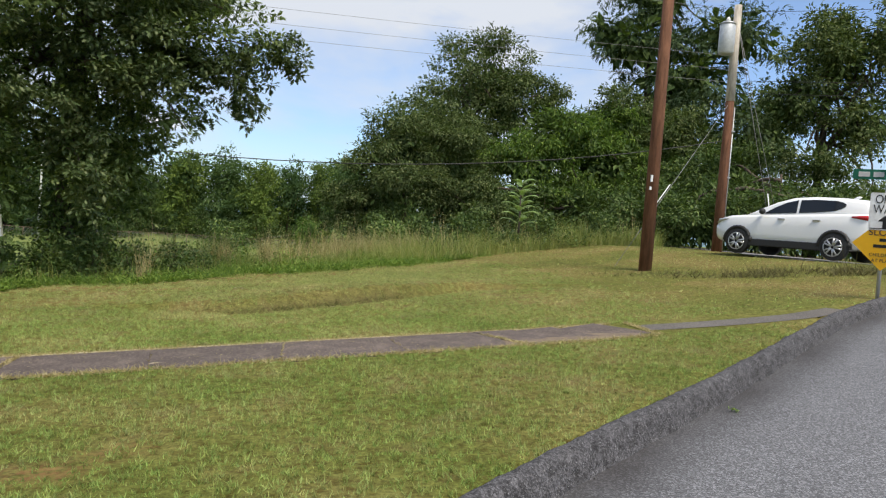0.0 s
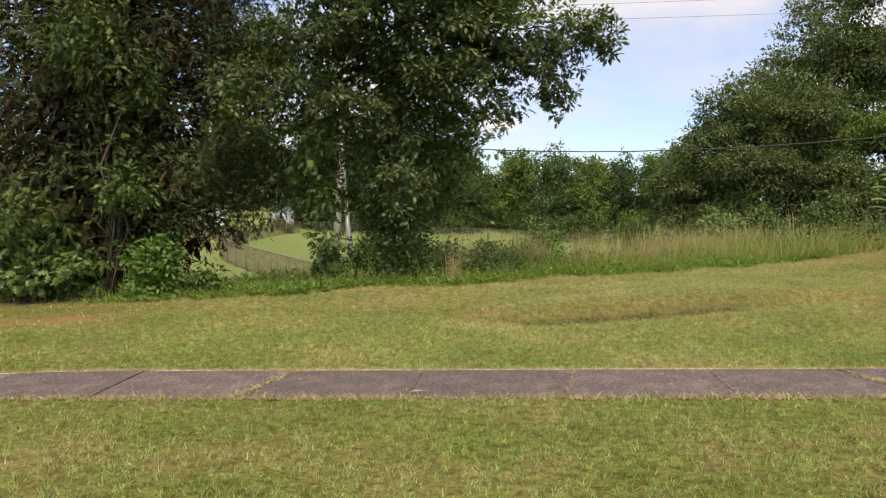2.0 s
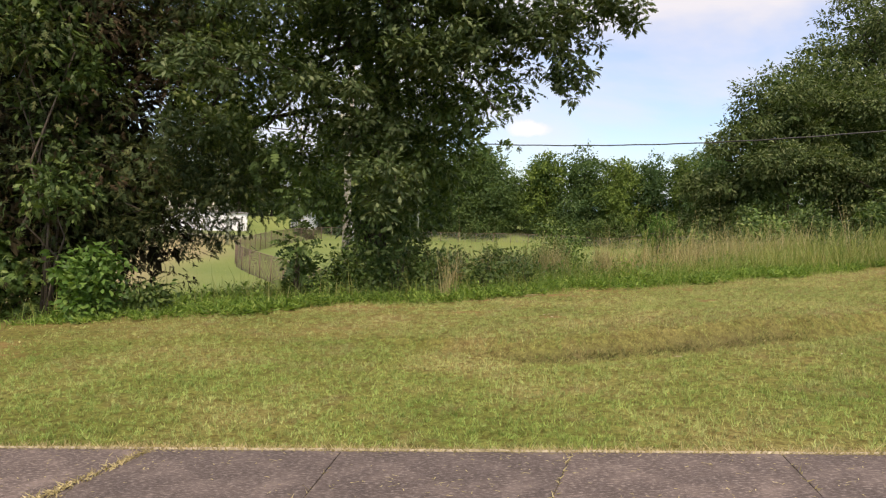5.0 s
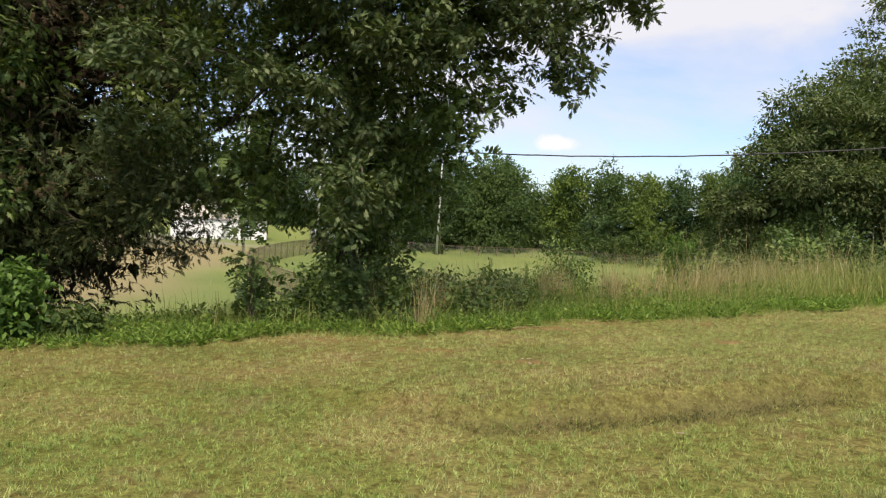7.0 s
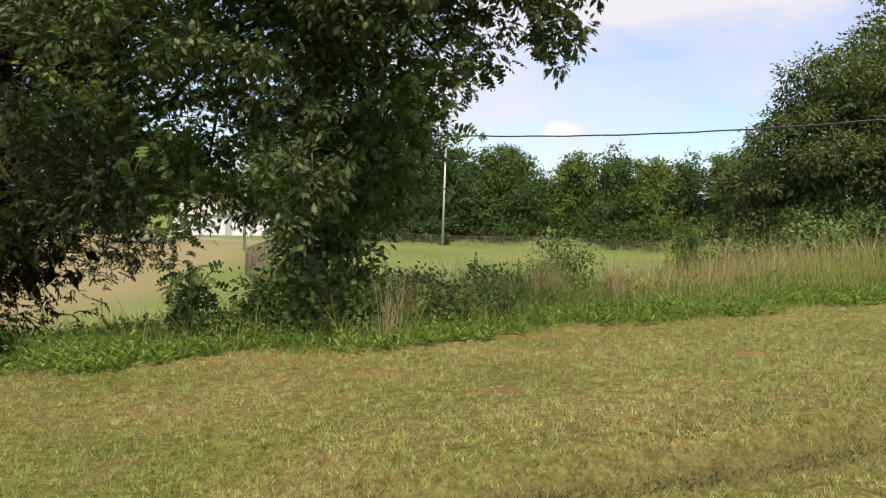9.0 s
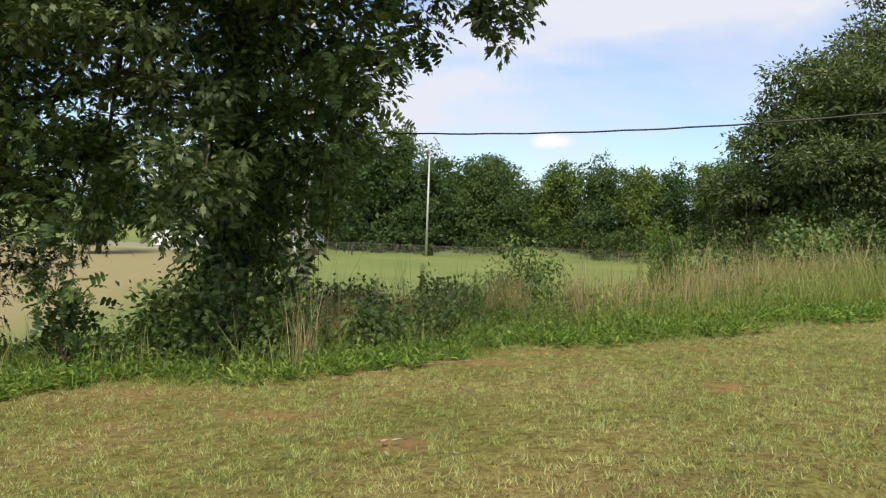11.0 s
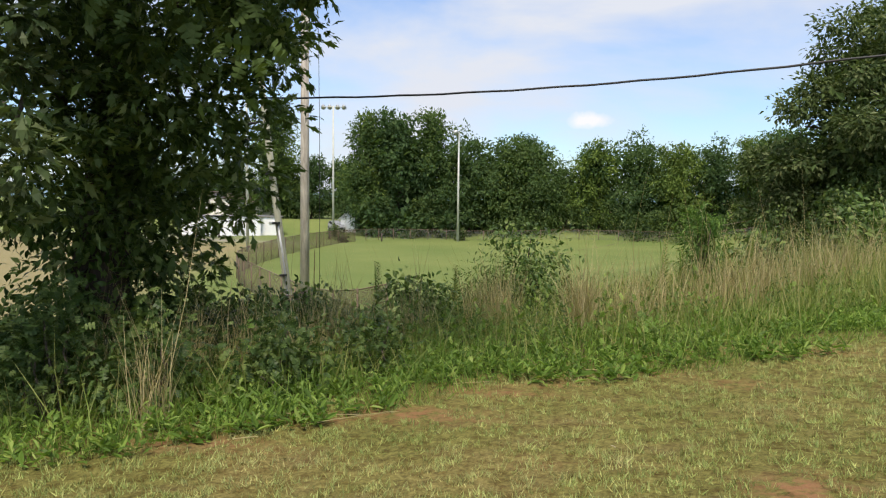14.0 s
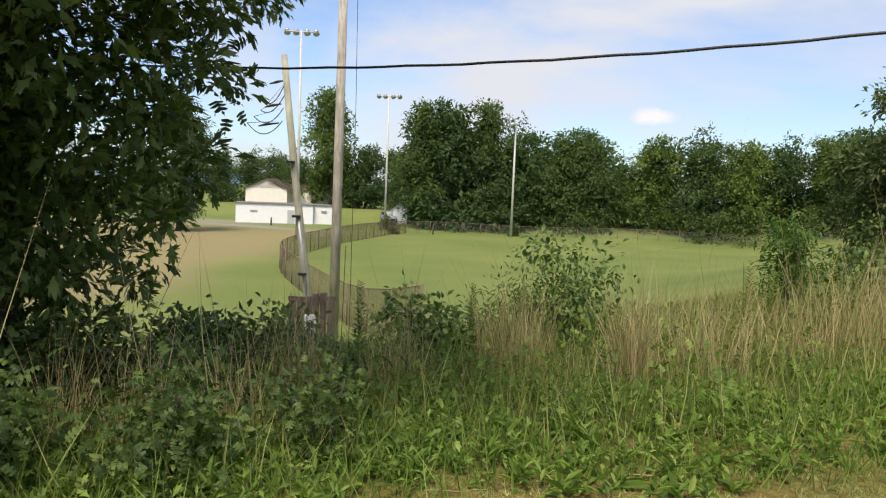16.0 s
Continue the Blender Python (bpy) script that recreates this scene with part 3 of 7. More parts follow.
def crown(name, lobes, clusters, per, leaf, outline, mat, parent, seed, spread=0.35, droop=0.35, shell=0.55, jitter=0.25, label="", heap=True, keep=None, facing=0.7, ruffle=0.5, whorl=False):
    """A crown of leaf clusters: each cluster is a twig end with leaves fanned round it; facing turns the leaves out from their heap."""
    rng = np.random.default_rng(seed)
    c, d = lobe_points(lobes, clusters, rng, shell, heap)
    if keep is not None:
        foot = np.array(parent.matrix_basis.translation)
        ok = keep(*(c + foot).T)
        c, d = c[ok], d[ok]
    twig = unit(d + 0.5 * rng.normal(size=c.shape) + np.array([0, 0, -droop]))
    c, d, twig = (np.repeat(a, per, axis=0) for a in (c, d, twig))
    n = len(c)
    off = rng.normal(size=(n, 3))
    places = c + spread * (0.55 * off + twig * rng.uniform(-0.6, 0.6, (n, 1)))
    along = unit(twig + 0.9 * unit(off) + np.array([0, 0, -droop]) * rng.random((n, 1)))
    if whorl:
        places = c + 0.22 * spread * off
        along = unit(0.75 * twig + unit(off) * np.array([1, 1, 0.7]) + np.array([0, 0, -droop]) * rng.random((n, 1)))
    normal = unit(np.array([0, 0, 1.0]) + facing * d + ruffle * rng.normal(size=(n, 3)))
    size = leaf * np.exp(jitter * np.clip(rng.normal(size=n), -2, 1.4))
    v, f = scatter(outline, places, along, normal, size)
    return np_mesh(name, v, f, mat, parent, label)


def limb_line(a, b, rng, n=6, bend=0.08):
    a, b = np.asarray(a, float), np.asarray(b, float)
    k = np.linspace(0, 1, n)[:, None]
    far = np.linalg.norm(b - a)
    p = a + (b - a) * k
    p[:, 2] += np.sin(np.pi * k[:, 0]) * far * 0.08
    p[1:-1] += rng.normal(size=(n - 2, 3)) * bend * far * 0.5
    return p


def tree(name, place, label, lobes, trunk, bark, clusters, per, leaf, outline, mat, seed, spread=0.4, droop=0.3, shell=0.55, limbs=8, group="", limb_r=0.09, keep=None, whorl=False):
    """A tree at its foot: trunk (points from the foot, radii), limbs to the lobes, crown. Lobes are given from the foot."""
    rng = np.random.default_rng(seed)
    top = thing(name, place, label, "tree", group)
    tube("trunk", trunk[0], trunk[1], bark, top, 12, wobble=0.06, seed=seed)
    line = np.asarray(trunk[0], float)
    for i in range(limbs):
        c, r = lobes[i % len(lobes)]
        goal = np.asarray(c, float) + np.asarray(r) * unit(rng.normal(size=3)) * 0.6
        k = rng.uniform(0.4, 0.97)
        h = line[0, 2] + (line[-1, 2] - line[0, 2]) * k
        start = np.array([np.interp(h, line[:, 2], line[:, j]) for j in range(3)])
        tube("limb", limb_line(start, goal, rng), np.linspace(limb_r, limb_r * 0.2, 6), bark, top, 6, seed=seed + i)
    crown("crown", lobes, clusters, per, leaf, outline, mat, top, seed + 50, spread, droop, shell, keep=keep, whorl=whorl)
    return top


# ---- ground, road, kerb, pavement ----
def steps(*spans):
    out = []
    for lo, hi, d in spans:
        out += list(np.arange(lo, hi, d))
    return np.array(out + [spans[-1][1]])


def far_steps(edge, reach, n):
    return edge * (reach / edge) ** (np.arange(1, n + 1) / n)


xs = np.concatenate([-far_steps(70, 3000, 14)[::-1], steps((-70, -16, 1.5), (-16, -9, 0.5), (-9, -2, 0.16), (-2, 3.6, 0.08), (3.6, 9, 0.16), (9, 20, 0.5), (20, 70, 1.5)), far_steps(70, 3000, 14)])
ys = np.concatenate([-far_steps(10, 3000, 14)[::-1] - 1, steps((-11, 3, 0.7), (3, 12.3, 0.16), (12.3, 15.9, 0.07), (15.9, 22, 0.16), (22, 42, 0.6), (42, 140, 2.0)), far_steps(140, 3000, 14)])
GX, GY = np.meshgrid(xs, ys)
GZ = ground_z(GX, GY)
kerb_side = side_of(KERB, GX, GY)
GZ = np.where(kerb_side < -9, GZ - 0.15, GZ)
GZ = np.where((kerb_side < -0.2) & (kerb_side >= -9), GZ - 0.34, np.where((kerb_side < -0.02) & (kerb_side >= -9), GZ - 0.17, GZ))
far_out = np.hypot(GX, GY - 40)
GZ = np.where(far_out > 250, np.minimum(GZ, -4.5), GZ)
walk_line = GY - (9.23 + 0.2 * GX)
GZ = np.where((np.abs(walk_line) < 0.42) & (GX < 4.7), GZ - 0.03, GZ)
nx, ny = len(xs), len(ys)
idx = np.arange(nx * ny).reshape(ny, nx)
quads = np.stack([idx[:-1, :-1], idx[:-1, 1:], idx[1:, 1:], idx[1:, :-1]], -1).reshape(-1, 4)
ground = np_mesh("ground", np.stack([GX, GY, GZ], -1).reshape(-1, 3), quads, M_GROUND, shade=True)
tagged(ground, "mown grass with worn and dry spots, sloping to a sports field", "ground", kind="structure")
edge_side = side_of(EDGE, GX, GY)


def spots(x, y, table):
    out = np.zeros(np.shape(x))
    for cx, cy, rx, ry, a in table:
        out = np.maximum(out, a * np.exp(-(((x - cx) / rx) ** 2 + ((y - cy) / ry) ** 2)))
    return out


BARE = [(-7.35, 12.45, 0.6, 0.34, 1.0), (-8.3, 12.3, 0.5, 0.25, 0.7), (-6.3, 12.0, 0.5, 0.25, 0.5), (-0.45, 14.95, 0.3, 0.16, 0.75), (1.72, 17.1, 0.22, 0.26, 0.95), (1.55, 19.5, 0.3, 0.16, 0.6),
        (-1.85, 17.3, 0.6, 0.14, 0.7), (-1.75, 15.6, 0.5, 0.16, 0.6), (-0.72, 18.22, 0.55, 0.2, 0.9), (-0.3, 18.95, 0.5, 0.14, 0.8), (0.9, 19.8, 0.35, 0.12, 0.6),
        (-1.0, 5.8, 0.24, 0.14, 0.75), (-0.7, 6.15, 0.2, 0.12, 0.6), (-2.9, 16.2, 0.5, 0.15, 0.55)]
BARE += [(-2.2, 17.2, 0.3, 0.1, 0.7), (-1.35, 17.95, 0.35, 0.1, 0.75), (-1.0, 18.3, 0.25, 0.1, 0.85), (0.15, 19.3, 0.3, 0.1, 0.6), (2.3, 20.9, 0.3, 0.12, 0.55), (-3.6, 16.2, 0.4, 0.12, 0.6), (0.45, 17.4, 0.22, 0.09, 0.5)]


# Foot line is the step's shadow put into colour; the worn band is thatch.
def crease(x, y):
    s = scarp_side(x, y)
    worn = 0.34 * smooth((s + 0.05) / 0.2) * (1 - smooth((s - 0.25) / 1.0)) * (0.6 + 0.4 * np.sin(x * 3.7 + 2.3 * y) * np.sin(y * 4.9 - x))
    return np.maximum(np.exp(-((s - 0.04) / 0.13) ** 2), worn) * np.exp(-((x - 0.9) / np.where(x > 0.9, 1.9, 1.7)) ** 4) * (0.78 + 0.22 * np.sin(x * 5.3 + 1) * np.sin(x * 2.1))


masks = {
    "field": smooth((edge_side - 9) / 9),
    "infield": smooth((edge_side - 9) / 9) * smooth((-GX - 23 - 0.42 * (GY - 38) + 1.2 * np.sin(GY * 0.31)) / 7) * smooth((100 - GY) / 20) * 0.95,
    "dirt": spots(GX, GY, BARE),
    # Litter under the weeds, plus the scarp's painted shadow line.
    "litter_and_shade": np.maximum(smooth((edge_side - 0.35) / 0.8) * (1 - smooth((edge_side - 9) / 6)), 0.8 * crease(GX, GY)),
    "verge": spots(GX, GY, [(-62, 92, 13, 2.2, 0.9), (-78, 97, 14, 4, 0.9)]),
}
for key, value in masks.items():
    layer = ground.data.attributes.new(key, "FLOAT", "POINT")
    layer.data.foreach_set("value", value.ravel().astype(np.float32))


def strip(name, line, left, right, lift, mat, label, category, across=6, fine=0.6):
    """A ribbon of paving along a line, on the slope of the land."""
    pts = [np.array(line[0], float)]
    for a, b in zip(line[:-1], line[1:]):
        a, b = np.array(a, float), np.array(b, float)
        n = max(1, int(np.linalg.norm(b - a) / fine))
        pts += [a + (b - a) * k / n for k in range(1, n + 1)]
    pts = np.array(pts)
    way = unit(np.gradient(pts, axis=0))
    side = np.stack([-way[:, 1], way[:, 0]], -1)
    k = np.linspace(-right, left, across)
    p = pts[:, None] + side[:, None] * k[None, :, None]
    z = lawn_z(p[..., 0], p[..., 1]) + lift
    i = np.arange(p.shape[0] * across).reshape(p.shape[0], across)
    f = np.stack([i[:-1, :-1], i[1:, :-1], i[1:, 1:], i[:-1, 1:]], -1).reshape(-1, 4)
    ob = np_mesh(name, np.concatenate([p, z[..., None]], -1).reshape(-1, 3), f, mat, shade=True)
    return tagged(ob, label, category, kind="structure")


def road_sheet():
    """The carriageway: everything on the road side of the kerb out to nine metres."""
    x, y = np.meshgrid(np.arange(-16, 16.01, 0.125), np.arange(-16, 12.01, 0.125))
    s = side_of(KERB, x, y)
    ok = (s < -0.06) & (s > -9) & (x < 15.9)
    i = np.arange(x.size).reshape(x.shape)
    whole = ok[:-1, :-1] & ok[:-1, 1:] & ok[1:, 1:] & ok[1:, :-1]
    f = np.stack([i[:-1, :-1], i[:-1, 1:], i[1:, 1:], i[1:, :-1]], -1)[whole]
    used, f = np.unique(f, return_inverse=True)
    v = np.stack([x, y, lawn_z(x, y) - 0.165], -1).reshape(-1, 3)[used]
    road = np_mesh("road", v, f.reshape(-1, 4), M_ROAD, shade=True)
    grime = smooth((0.85 + side_of(KERB, v[:, 0], v[:, 1])) / 0.62) * (0.85 + 0.15 * np.sin(v[:, 0] * 3.1))
    road.data.attributes.new("grime", "FLOAT", "POINT").data.foreach_set("value", grime.astype(np.float32))
    return tagged(road, "worn grey asphalt road with small stone chips", "road", kind="structure")


road_sheet()
strip("side_road", [(17.2, 12.0), (16.4, 14.0), (14.7, 18.0), (14.6, 19.8), (16.4, 23.0), (18, 30), (24, 38)], 1.2, 2.0, 0.012, M_SIDEROAD,
      "narrow grey asphalt side road", "road", 5)

# Kerb: rounded asphalt berm, broken into a few castings.
KERB_PROFILE = [(0.0, -0.08), (-0.015, -0.01), (-0.045, 0.025), (-0.09, 0.042), (-0.145, 0.04), (-0.19, 0.022), (-0.225, -0.02), (-0.25, -0.07), (-0.268, -0.12), (-0.285, -0.155), (-0.33, -0.19)]


def kerb_mesh():
    pts = [KERB[1]]
    for p, q in zip(KERB[1:-2], KERB[2:-1]):
        n = max(2, int(np.linalg.norm(q - p) / 0.07))
        pts += [p + (q - p) * k / n for k in range(1, n + 1)]
    p = np.array(pts)
    for _ in range(60):
        p[1:-1] = (p[:-2] + 2 * p[1:-1] + p[2:]) / 4
    way = unit(np.gradient(p, axis=0))
    side = np.stack([-way[:, 1], way[:, 0]], -1)
    rng = np.random.default_rng(4)
    prof = np.array(KERB_PROFILE) * np.array([0.78, 1.0])
    n, m = len(p), len(prof)
    rough = rng.normal(size=(n, m, 2)) * np.array([0.003, 0.004])
    slow = np.convolve(rng.normal(size=n + 40), np.ones(41) / 41, "valid")[:, None] * 0.12
    off = prof[None] + rough
    xy = p[:, None] + side[:, None] * (off[..., 0:1] + slow[..., None])
    z = lawn_z(p[:, 0], p[:, 1])[:, None] + off[..., 1]
    i = np.arange(n * m).reshape(n, m)
    f = np.stack([i[:-1, :-1], i[:-1, 1:], i[1:, 1:], i[1:, :-1]], -1).reshape(-1, 4)
    return np_mesh("kerb", np.concatenate([xy, z[..., None]], -1).reshape(-1, 3), f, M_KERB, shade=True)


kerb = tagged(kerb_mesh(), "rough dark asphalt kerb, rounded and chipped", "kerb", kind="structure")

# Pavement of old slabs.
pavement = thing("pavement", (0, 0, 0), "old brown-grey concrete slabs with grassy joints", "pavement")
pavement["kind"] = "structure"
WAY = np.array([1.0, 0.2]) / math.hypot(1, 0.2)
ACROSS = np.array([-WAY[1], WAY[0]])


def slab_mesh(length, width, skew, seed, skew_b=None):
    rng = np.random.default_rng(seed)
    bm = bmesh.new()
    h = 0.06
    end = skew if skew_b is None else skew_b
    pts = [(-length / 2 + 0.001 - skew, -width / 2), (length / 2 - 0.001 - end, -width / 2), (length / 2 - 0.001 + end, width / 2), (-length / 2 + 0.001 + skew, width / 2)]
    low = [bm.verts.new((x, y, -h)) for x, y in pts]
    top = [bm.verts.new((x + rng.normal() * 0.0006, y + rng.normal() * 0.010, 0)) for x, y in pts]
    bm.faces.new(low[::-1])
    cap = bm.faces.new(top)
    for j in range(4):
        bm.faces.new((low[j], low[(j + 1) % 4], top[(j + 1) % 4], top[j]))
    bmesh.ops.bevel(bm, geom=list(cap.edges), offset=0.0025, segments=1, affect="EDGES")
    me = bpy.data.meshes.new("slab")
    bm.to_mesh(me)
    bm.free()
    me.materials.append(M_SLAB)
    return me


SLABS = [slab_mesh(1.304, 0.95, a, k, b) for k, (a, b) in enumerate(((0.12, 0.03), (0.03, 0.12)))]
S_FIRST = np.array([-2.24, 8.78])
for n in range(-9, 4):
    mid = S_FIRST + WAY * (0.65 + 1.305 * n)
    tilt = math.degrees(math.atan2(float(lawn_z(mid[0] + 0.5, mid[1]) - lawn_z(mid[0] - 0.5, mid[1])), 1.0))
    ob = new("slab", SLABS[n % 2])
    ob.parent = pavement
    ob.matrix_basis = pose(mid[0], mid[1], float(lawn_z(mid[0], mid[1])) + (0.012, 0.0135)[(n // 2) % 2], 0, -tilt, math.degrees(math.atan2(WAY[1], WAY[0])))
joint_pts = S_FIRST[None] + WAY[None] * np.linspace(-11.5, 7.1, 90)[:, None]
jp = joint_pts[:, None] + ACROSS * np.array([-0.455, 0.455])[None, :, None]
jz = lawn_z(jp[..., 0], jp[..., 1]) + 0.003
ji = np.arange(180).reshape(90, 2)
np_mesh("joint_filling", np.concatenate([jp, jz[..., None]], -1).reshape(-1, 3), np.stack([ji[:-1, 0], ji[1:, 0], ji[1:, 1], ji[:-1, 1]], -1), M_JOINT, pavement, "sandy soil in the joints")
ep = joint_pts[:, None] + ACROSS * (np.array([0.474, 0.505, 0.54])[None, :, None] + 0.012 * np.sin(np.arange(90) * 2.3)[:, None, None] * np.array([0, 0, 1])[None, :, None])
ez = lawn_z(ep[..., 0], ep[..., 1]) + np.array([0.006, 0.024, 0.012])
ei = np.arange(270).reshape(90, 3)
np_mesh("dry_edge", np.concatenate([ep, ez[..., None]], -1).reshape(-1, 3), np.stack([ei[:-1, :-1], ei[1:, :-1], ei[1:, 1:], ei[:-1, 1:]], -1).reshape(-1, 4), M_DRYEDGE, pavement, "straw-coloured dead turf along the far edge", shade=True)
# The broken slab, in two pieces.
mid = S_FIRST + WAY * (0.65 + 1.305 * 4)
for k, (off, ln) in enumerate(((-0.36, 0.56), (0.24, 0.62), (0.92, 0.7))):
    ob = new("slab", slab_mesh(ln, 0.9, -0.16, 20 + k))
    ob.parent = pavement
    c = mid + WAY * off
    ob.matrix_basis = pose(c[0], c[1], float(lawn_z(c[0], c[1])) + 0.01, 2.0, -3.5 - 1.5 * k, 11 + 5 * k)

# Beyond the broken slab the walk goes on as a strip of grey asphalt to the kerb at the corner.
strip("asphalt_walk", [(5.0, 10.36), (6.4, 10.43), (7.5, 10.53), (8.45, 10.8)], 0.17, 0.27, 0.006, M_APRON, "grey asphalt strip joining the pavement to the kerb", "pavement", 5, 0.2)


def crack_line(points, width):
    """A thin open crack in the road, dark inside."""
    p = np.array(points, float)
    k = np.linspace(0, len(p) - 1, 30)
    p = np.stack([np.interp(k, np.arange(len(p)), p[:, j]) for j in range(2)], -1)
    p += 0.008 * np.random.default_rng(6).normal(size=p.shape)
    side = unit(np.gradient(p, axis=0))[:, ::-1] * np.array([-1, 1])
    w = width * (0.5 + 0.5 * np.sin(np.linspace(0.3, 2.9, 30)))[:, None]
    v = np.concatenate([p + side * w, p - side * w])
    v = np.concatenate([v, (lawn_z(v[:, 0], v[:, 1]) - 0.161)[:, None]], -1)
    i = np.arange(29)
    ob = np_mesh("road_crack", v, np.stack([i, i + 30, i + 31, i + 1], -1), M_CABLE)
    return tagged(ob, "thin dark crack across the asphalt", "crack", kind="structure")


crack_line([(1.72, 5.0), (2.0, 4.98), (2.3, 4.86), (2.6, 4.85), (3.0, 4.7), (3.3, 4.4)], 0.006)

# A low blue ridge on the horizon, distance haze mixed into its colour.
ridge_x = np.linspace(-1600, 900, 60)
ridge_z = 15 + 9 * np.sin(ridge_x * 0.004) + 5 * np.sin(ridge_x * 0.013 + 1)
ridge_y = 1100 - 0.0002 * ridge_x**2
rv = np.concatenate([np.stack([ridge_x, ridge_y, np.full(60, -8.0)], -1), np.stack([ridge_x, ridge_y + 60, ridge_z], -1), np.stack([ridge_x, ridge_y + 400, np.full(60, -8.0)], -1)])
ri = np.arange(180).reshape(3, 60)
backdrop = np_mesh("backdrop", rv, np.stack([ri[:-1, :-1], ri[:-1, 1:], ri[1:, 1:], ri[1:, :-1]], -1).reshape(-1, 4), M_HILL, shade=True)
tagged(backdrop, "low wooded ridge on the horizon, blue-grey from haze put in its colour", "hill", kind="structure")


# ---- trees ----
def gz(x, y):
    return float(ground_z(x, y))


def lean_trunk(height, dx, dy, r0, r1, n=7, seed=0, flare=1.5):
    rng = np.random.default_rng(seed)
    k = np.linspace(0, 1, n)
    p = np.stack([dx * k + 0.02 * height * np.cumsum(rng.normal(size=n)) * 0.3, dy * k + 0.02 * height * np.cumsum(rng.normal(size=n)) * 0.3, height * k - 0.3], -1)
    p[0, :2] = 0
    r = r0 + (r1 - r0) * k
    r[0] *= flare
    return p, r


# The big oak on the bank.
OAK = (-4.55, 19.15, gz(-4.55, 19.15))


def from_oak(lobes):
    return [((c[0] - OAK[0], c[1] - OAK[1], c[2] - OAK[2]), r) for c, r in lobes]


def raised(x, y, z):
    """Under the junipers and the oak's far side the boughs are lifted clear of the ground."""
    return (x < -8.9) | (x > -5.2) | (z > np.minimum(0.25 + 0.5 * (x + 8.7), 1.2 + 0.1 * np.sin(7 * x)))


def lower_crown(x, y, z):
    """Fine leaves fill the lower crown; the shaded top is of larger clumps."""
    return raised(x, y, z) & ((z < 7.0) | (np.abs(np.sin(91 * x + 37 * y)) < 0.22))


oak_lobes = from_oak([
    ((-4.7, 19.2, 8.2), (4.0, 4.2, 3.6)), ((-3.5, 18.6, 5.9), (2.4, 2.4, 1.6)), ((-5.8, 17.9, 6.0), (2.6, 2.2, 1.8)),
    ((-1.5, 18.4, 5.3), (1.7, 1.5, 0.85)), ((-2.9, 18.6, 4.2), (1.1, 1.3, 0.8)), ((-4.7, 20.6, 4.6), (1.7, 1.7, 1.5)),
    ((-6.4, 18.2, 4.2), (1.7, 1.6, 1.3)), ((-6.7, 17.5, 2.85), (1.2, 1.0, 0.8)), ((-7.6, 18.2, 3.4), (1.2, 1.0, 1.0)), ((-4.9, 18.0, 3.6), (1.2, 1.1, 1.0)), ((-4.1, 20.3, 3.2), (0.5, 0.6, 0.6)), ((-4.4, 19.9, 1.0), (0.7, 0.6, 0.8)),
    ((-4.0, 20.0, 1.9), (0.5, 0.6, 0.8)), ((-5.3, 18.0, 2.4), (0.7, 0.7, 0.8)), ((-4.5, 19.1, 2.2), (0.65, 0.65, 1.6)), ((-6.9, 17.8, 2.05), (1.0, 0.8, 0.6)), ((-5.9, 17.9, 1.95), (0.7, 0.7, 0.5)), ((-7.9, 17.7, 1.95), (0.8, 0.7, 0.6)),
    ((-3.7, 18.2, 3.5), (0.9, 0.9, 0.9)), ((-3.35, 18.5, 2.4), (0.75, 0.8, 0.8)), ((-3.9, 17.7, 1.9), (0.6, 0.6, 0.6)), ((-2.9, 18.2, 5.2), (1.0, 1.0, 0.8)),
    ((-3.15, 19.3, 2.4), (0.7, 0.7, 0.8)), ((-3.0, 19.5, 3.3), (0.8, 0.8, 0.7)), ((-3.35, 19.5, 1.65), (0.55, 0.6, 0.5)), ((-3.85, 19.0, 1.25), (0.5, 0.5, 0.65)), ((-4.2, 19.5, 0.9), (0.6, 0.6, 0.8))])
oak = tree("oak_tree", OAK, "large dark green oak with vine-wrapped trunk on the bank", oak_lobes,
           lean_trunk(8.2, 0.3, 0.1, 0.30, 0.12, seed=3, flare=1.7), M_BARK, 8600, 9, 0.138, OAKLEAF, M_OAK, 11, 0.2, 0.02, 0.6, 18, keep=lower_crown, whorl=True)
crown("upper_crown", oak_lobes[:1], 2600, 6, 0.27, FOLD, M_OAK, oak, 83, 0.3, 0.1, 0.6, keep=lambda x, y, z: z > 6.8)
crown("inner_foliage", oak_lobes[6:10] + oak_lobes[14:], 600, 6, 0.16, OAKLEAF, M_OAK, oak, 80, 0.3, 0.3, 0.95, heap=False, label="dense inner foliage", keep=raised)
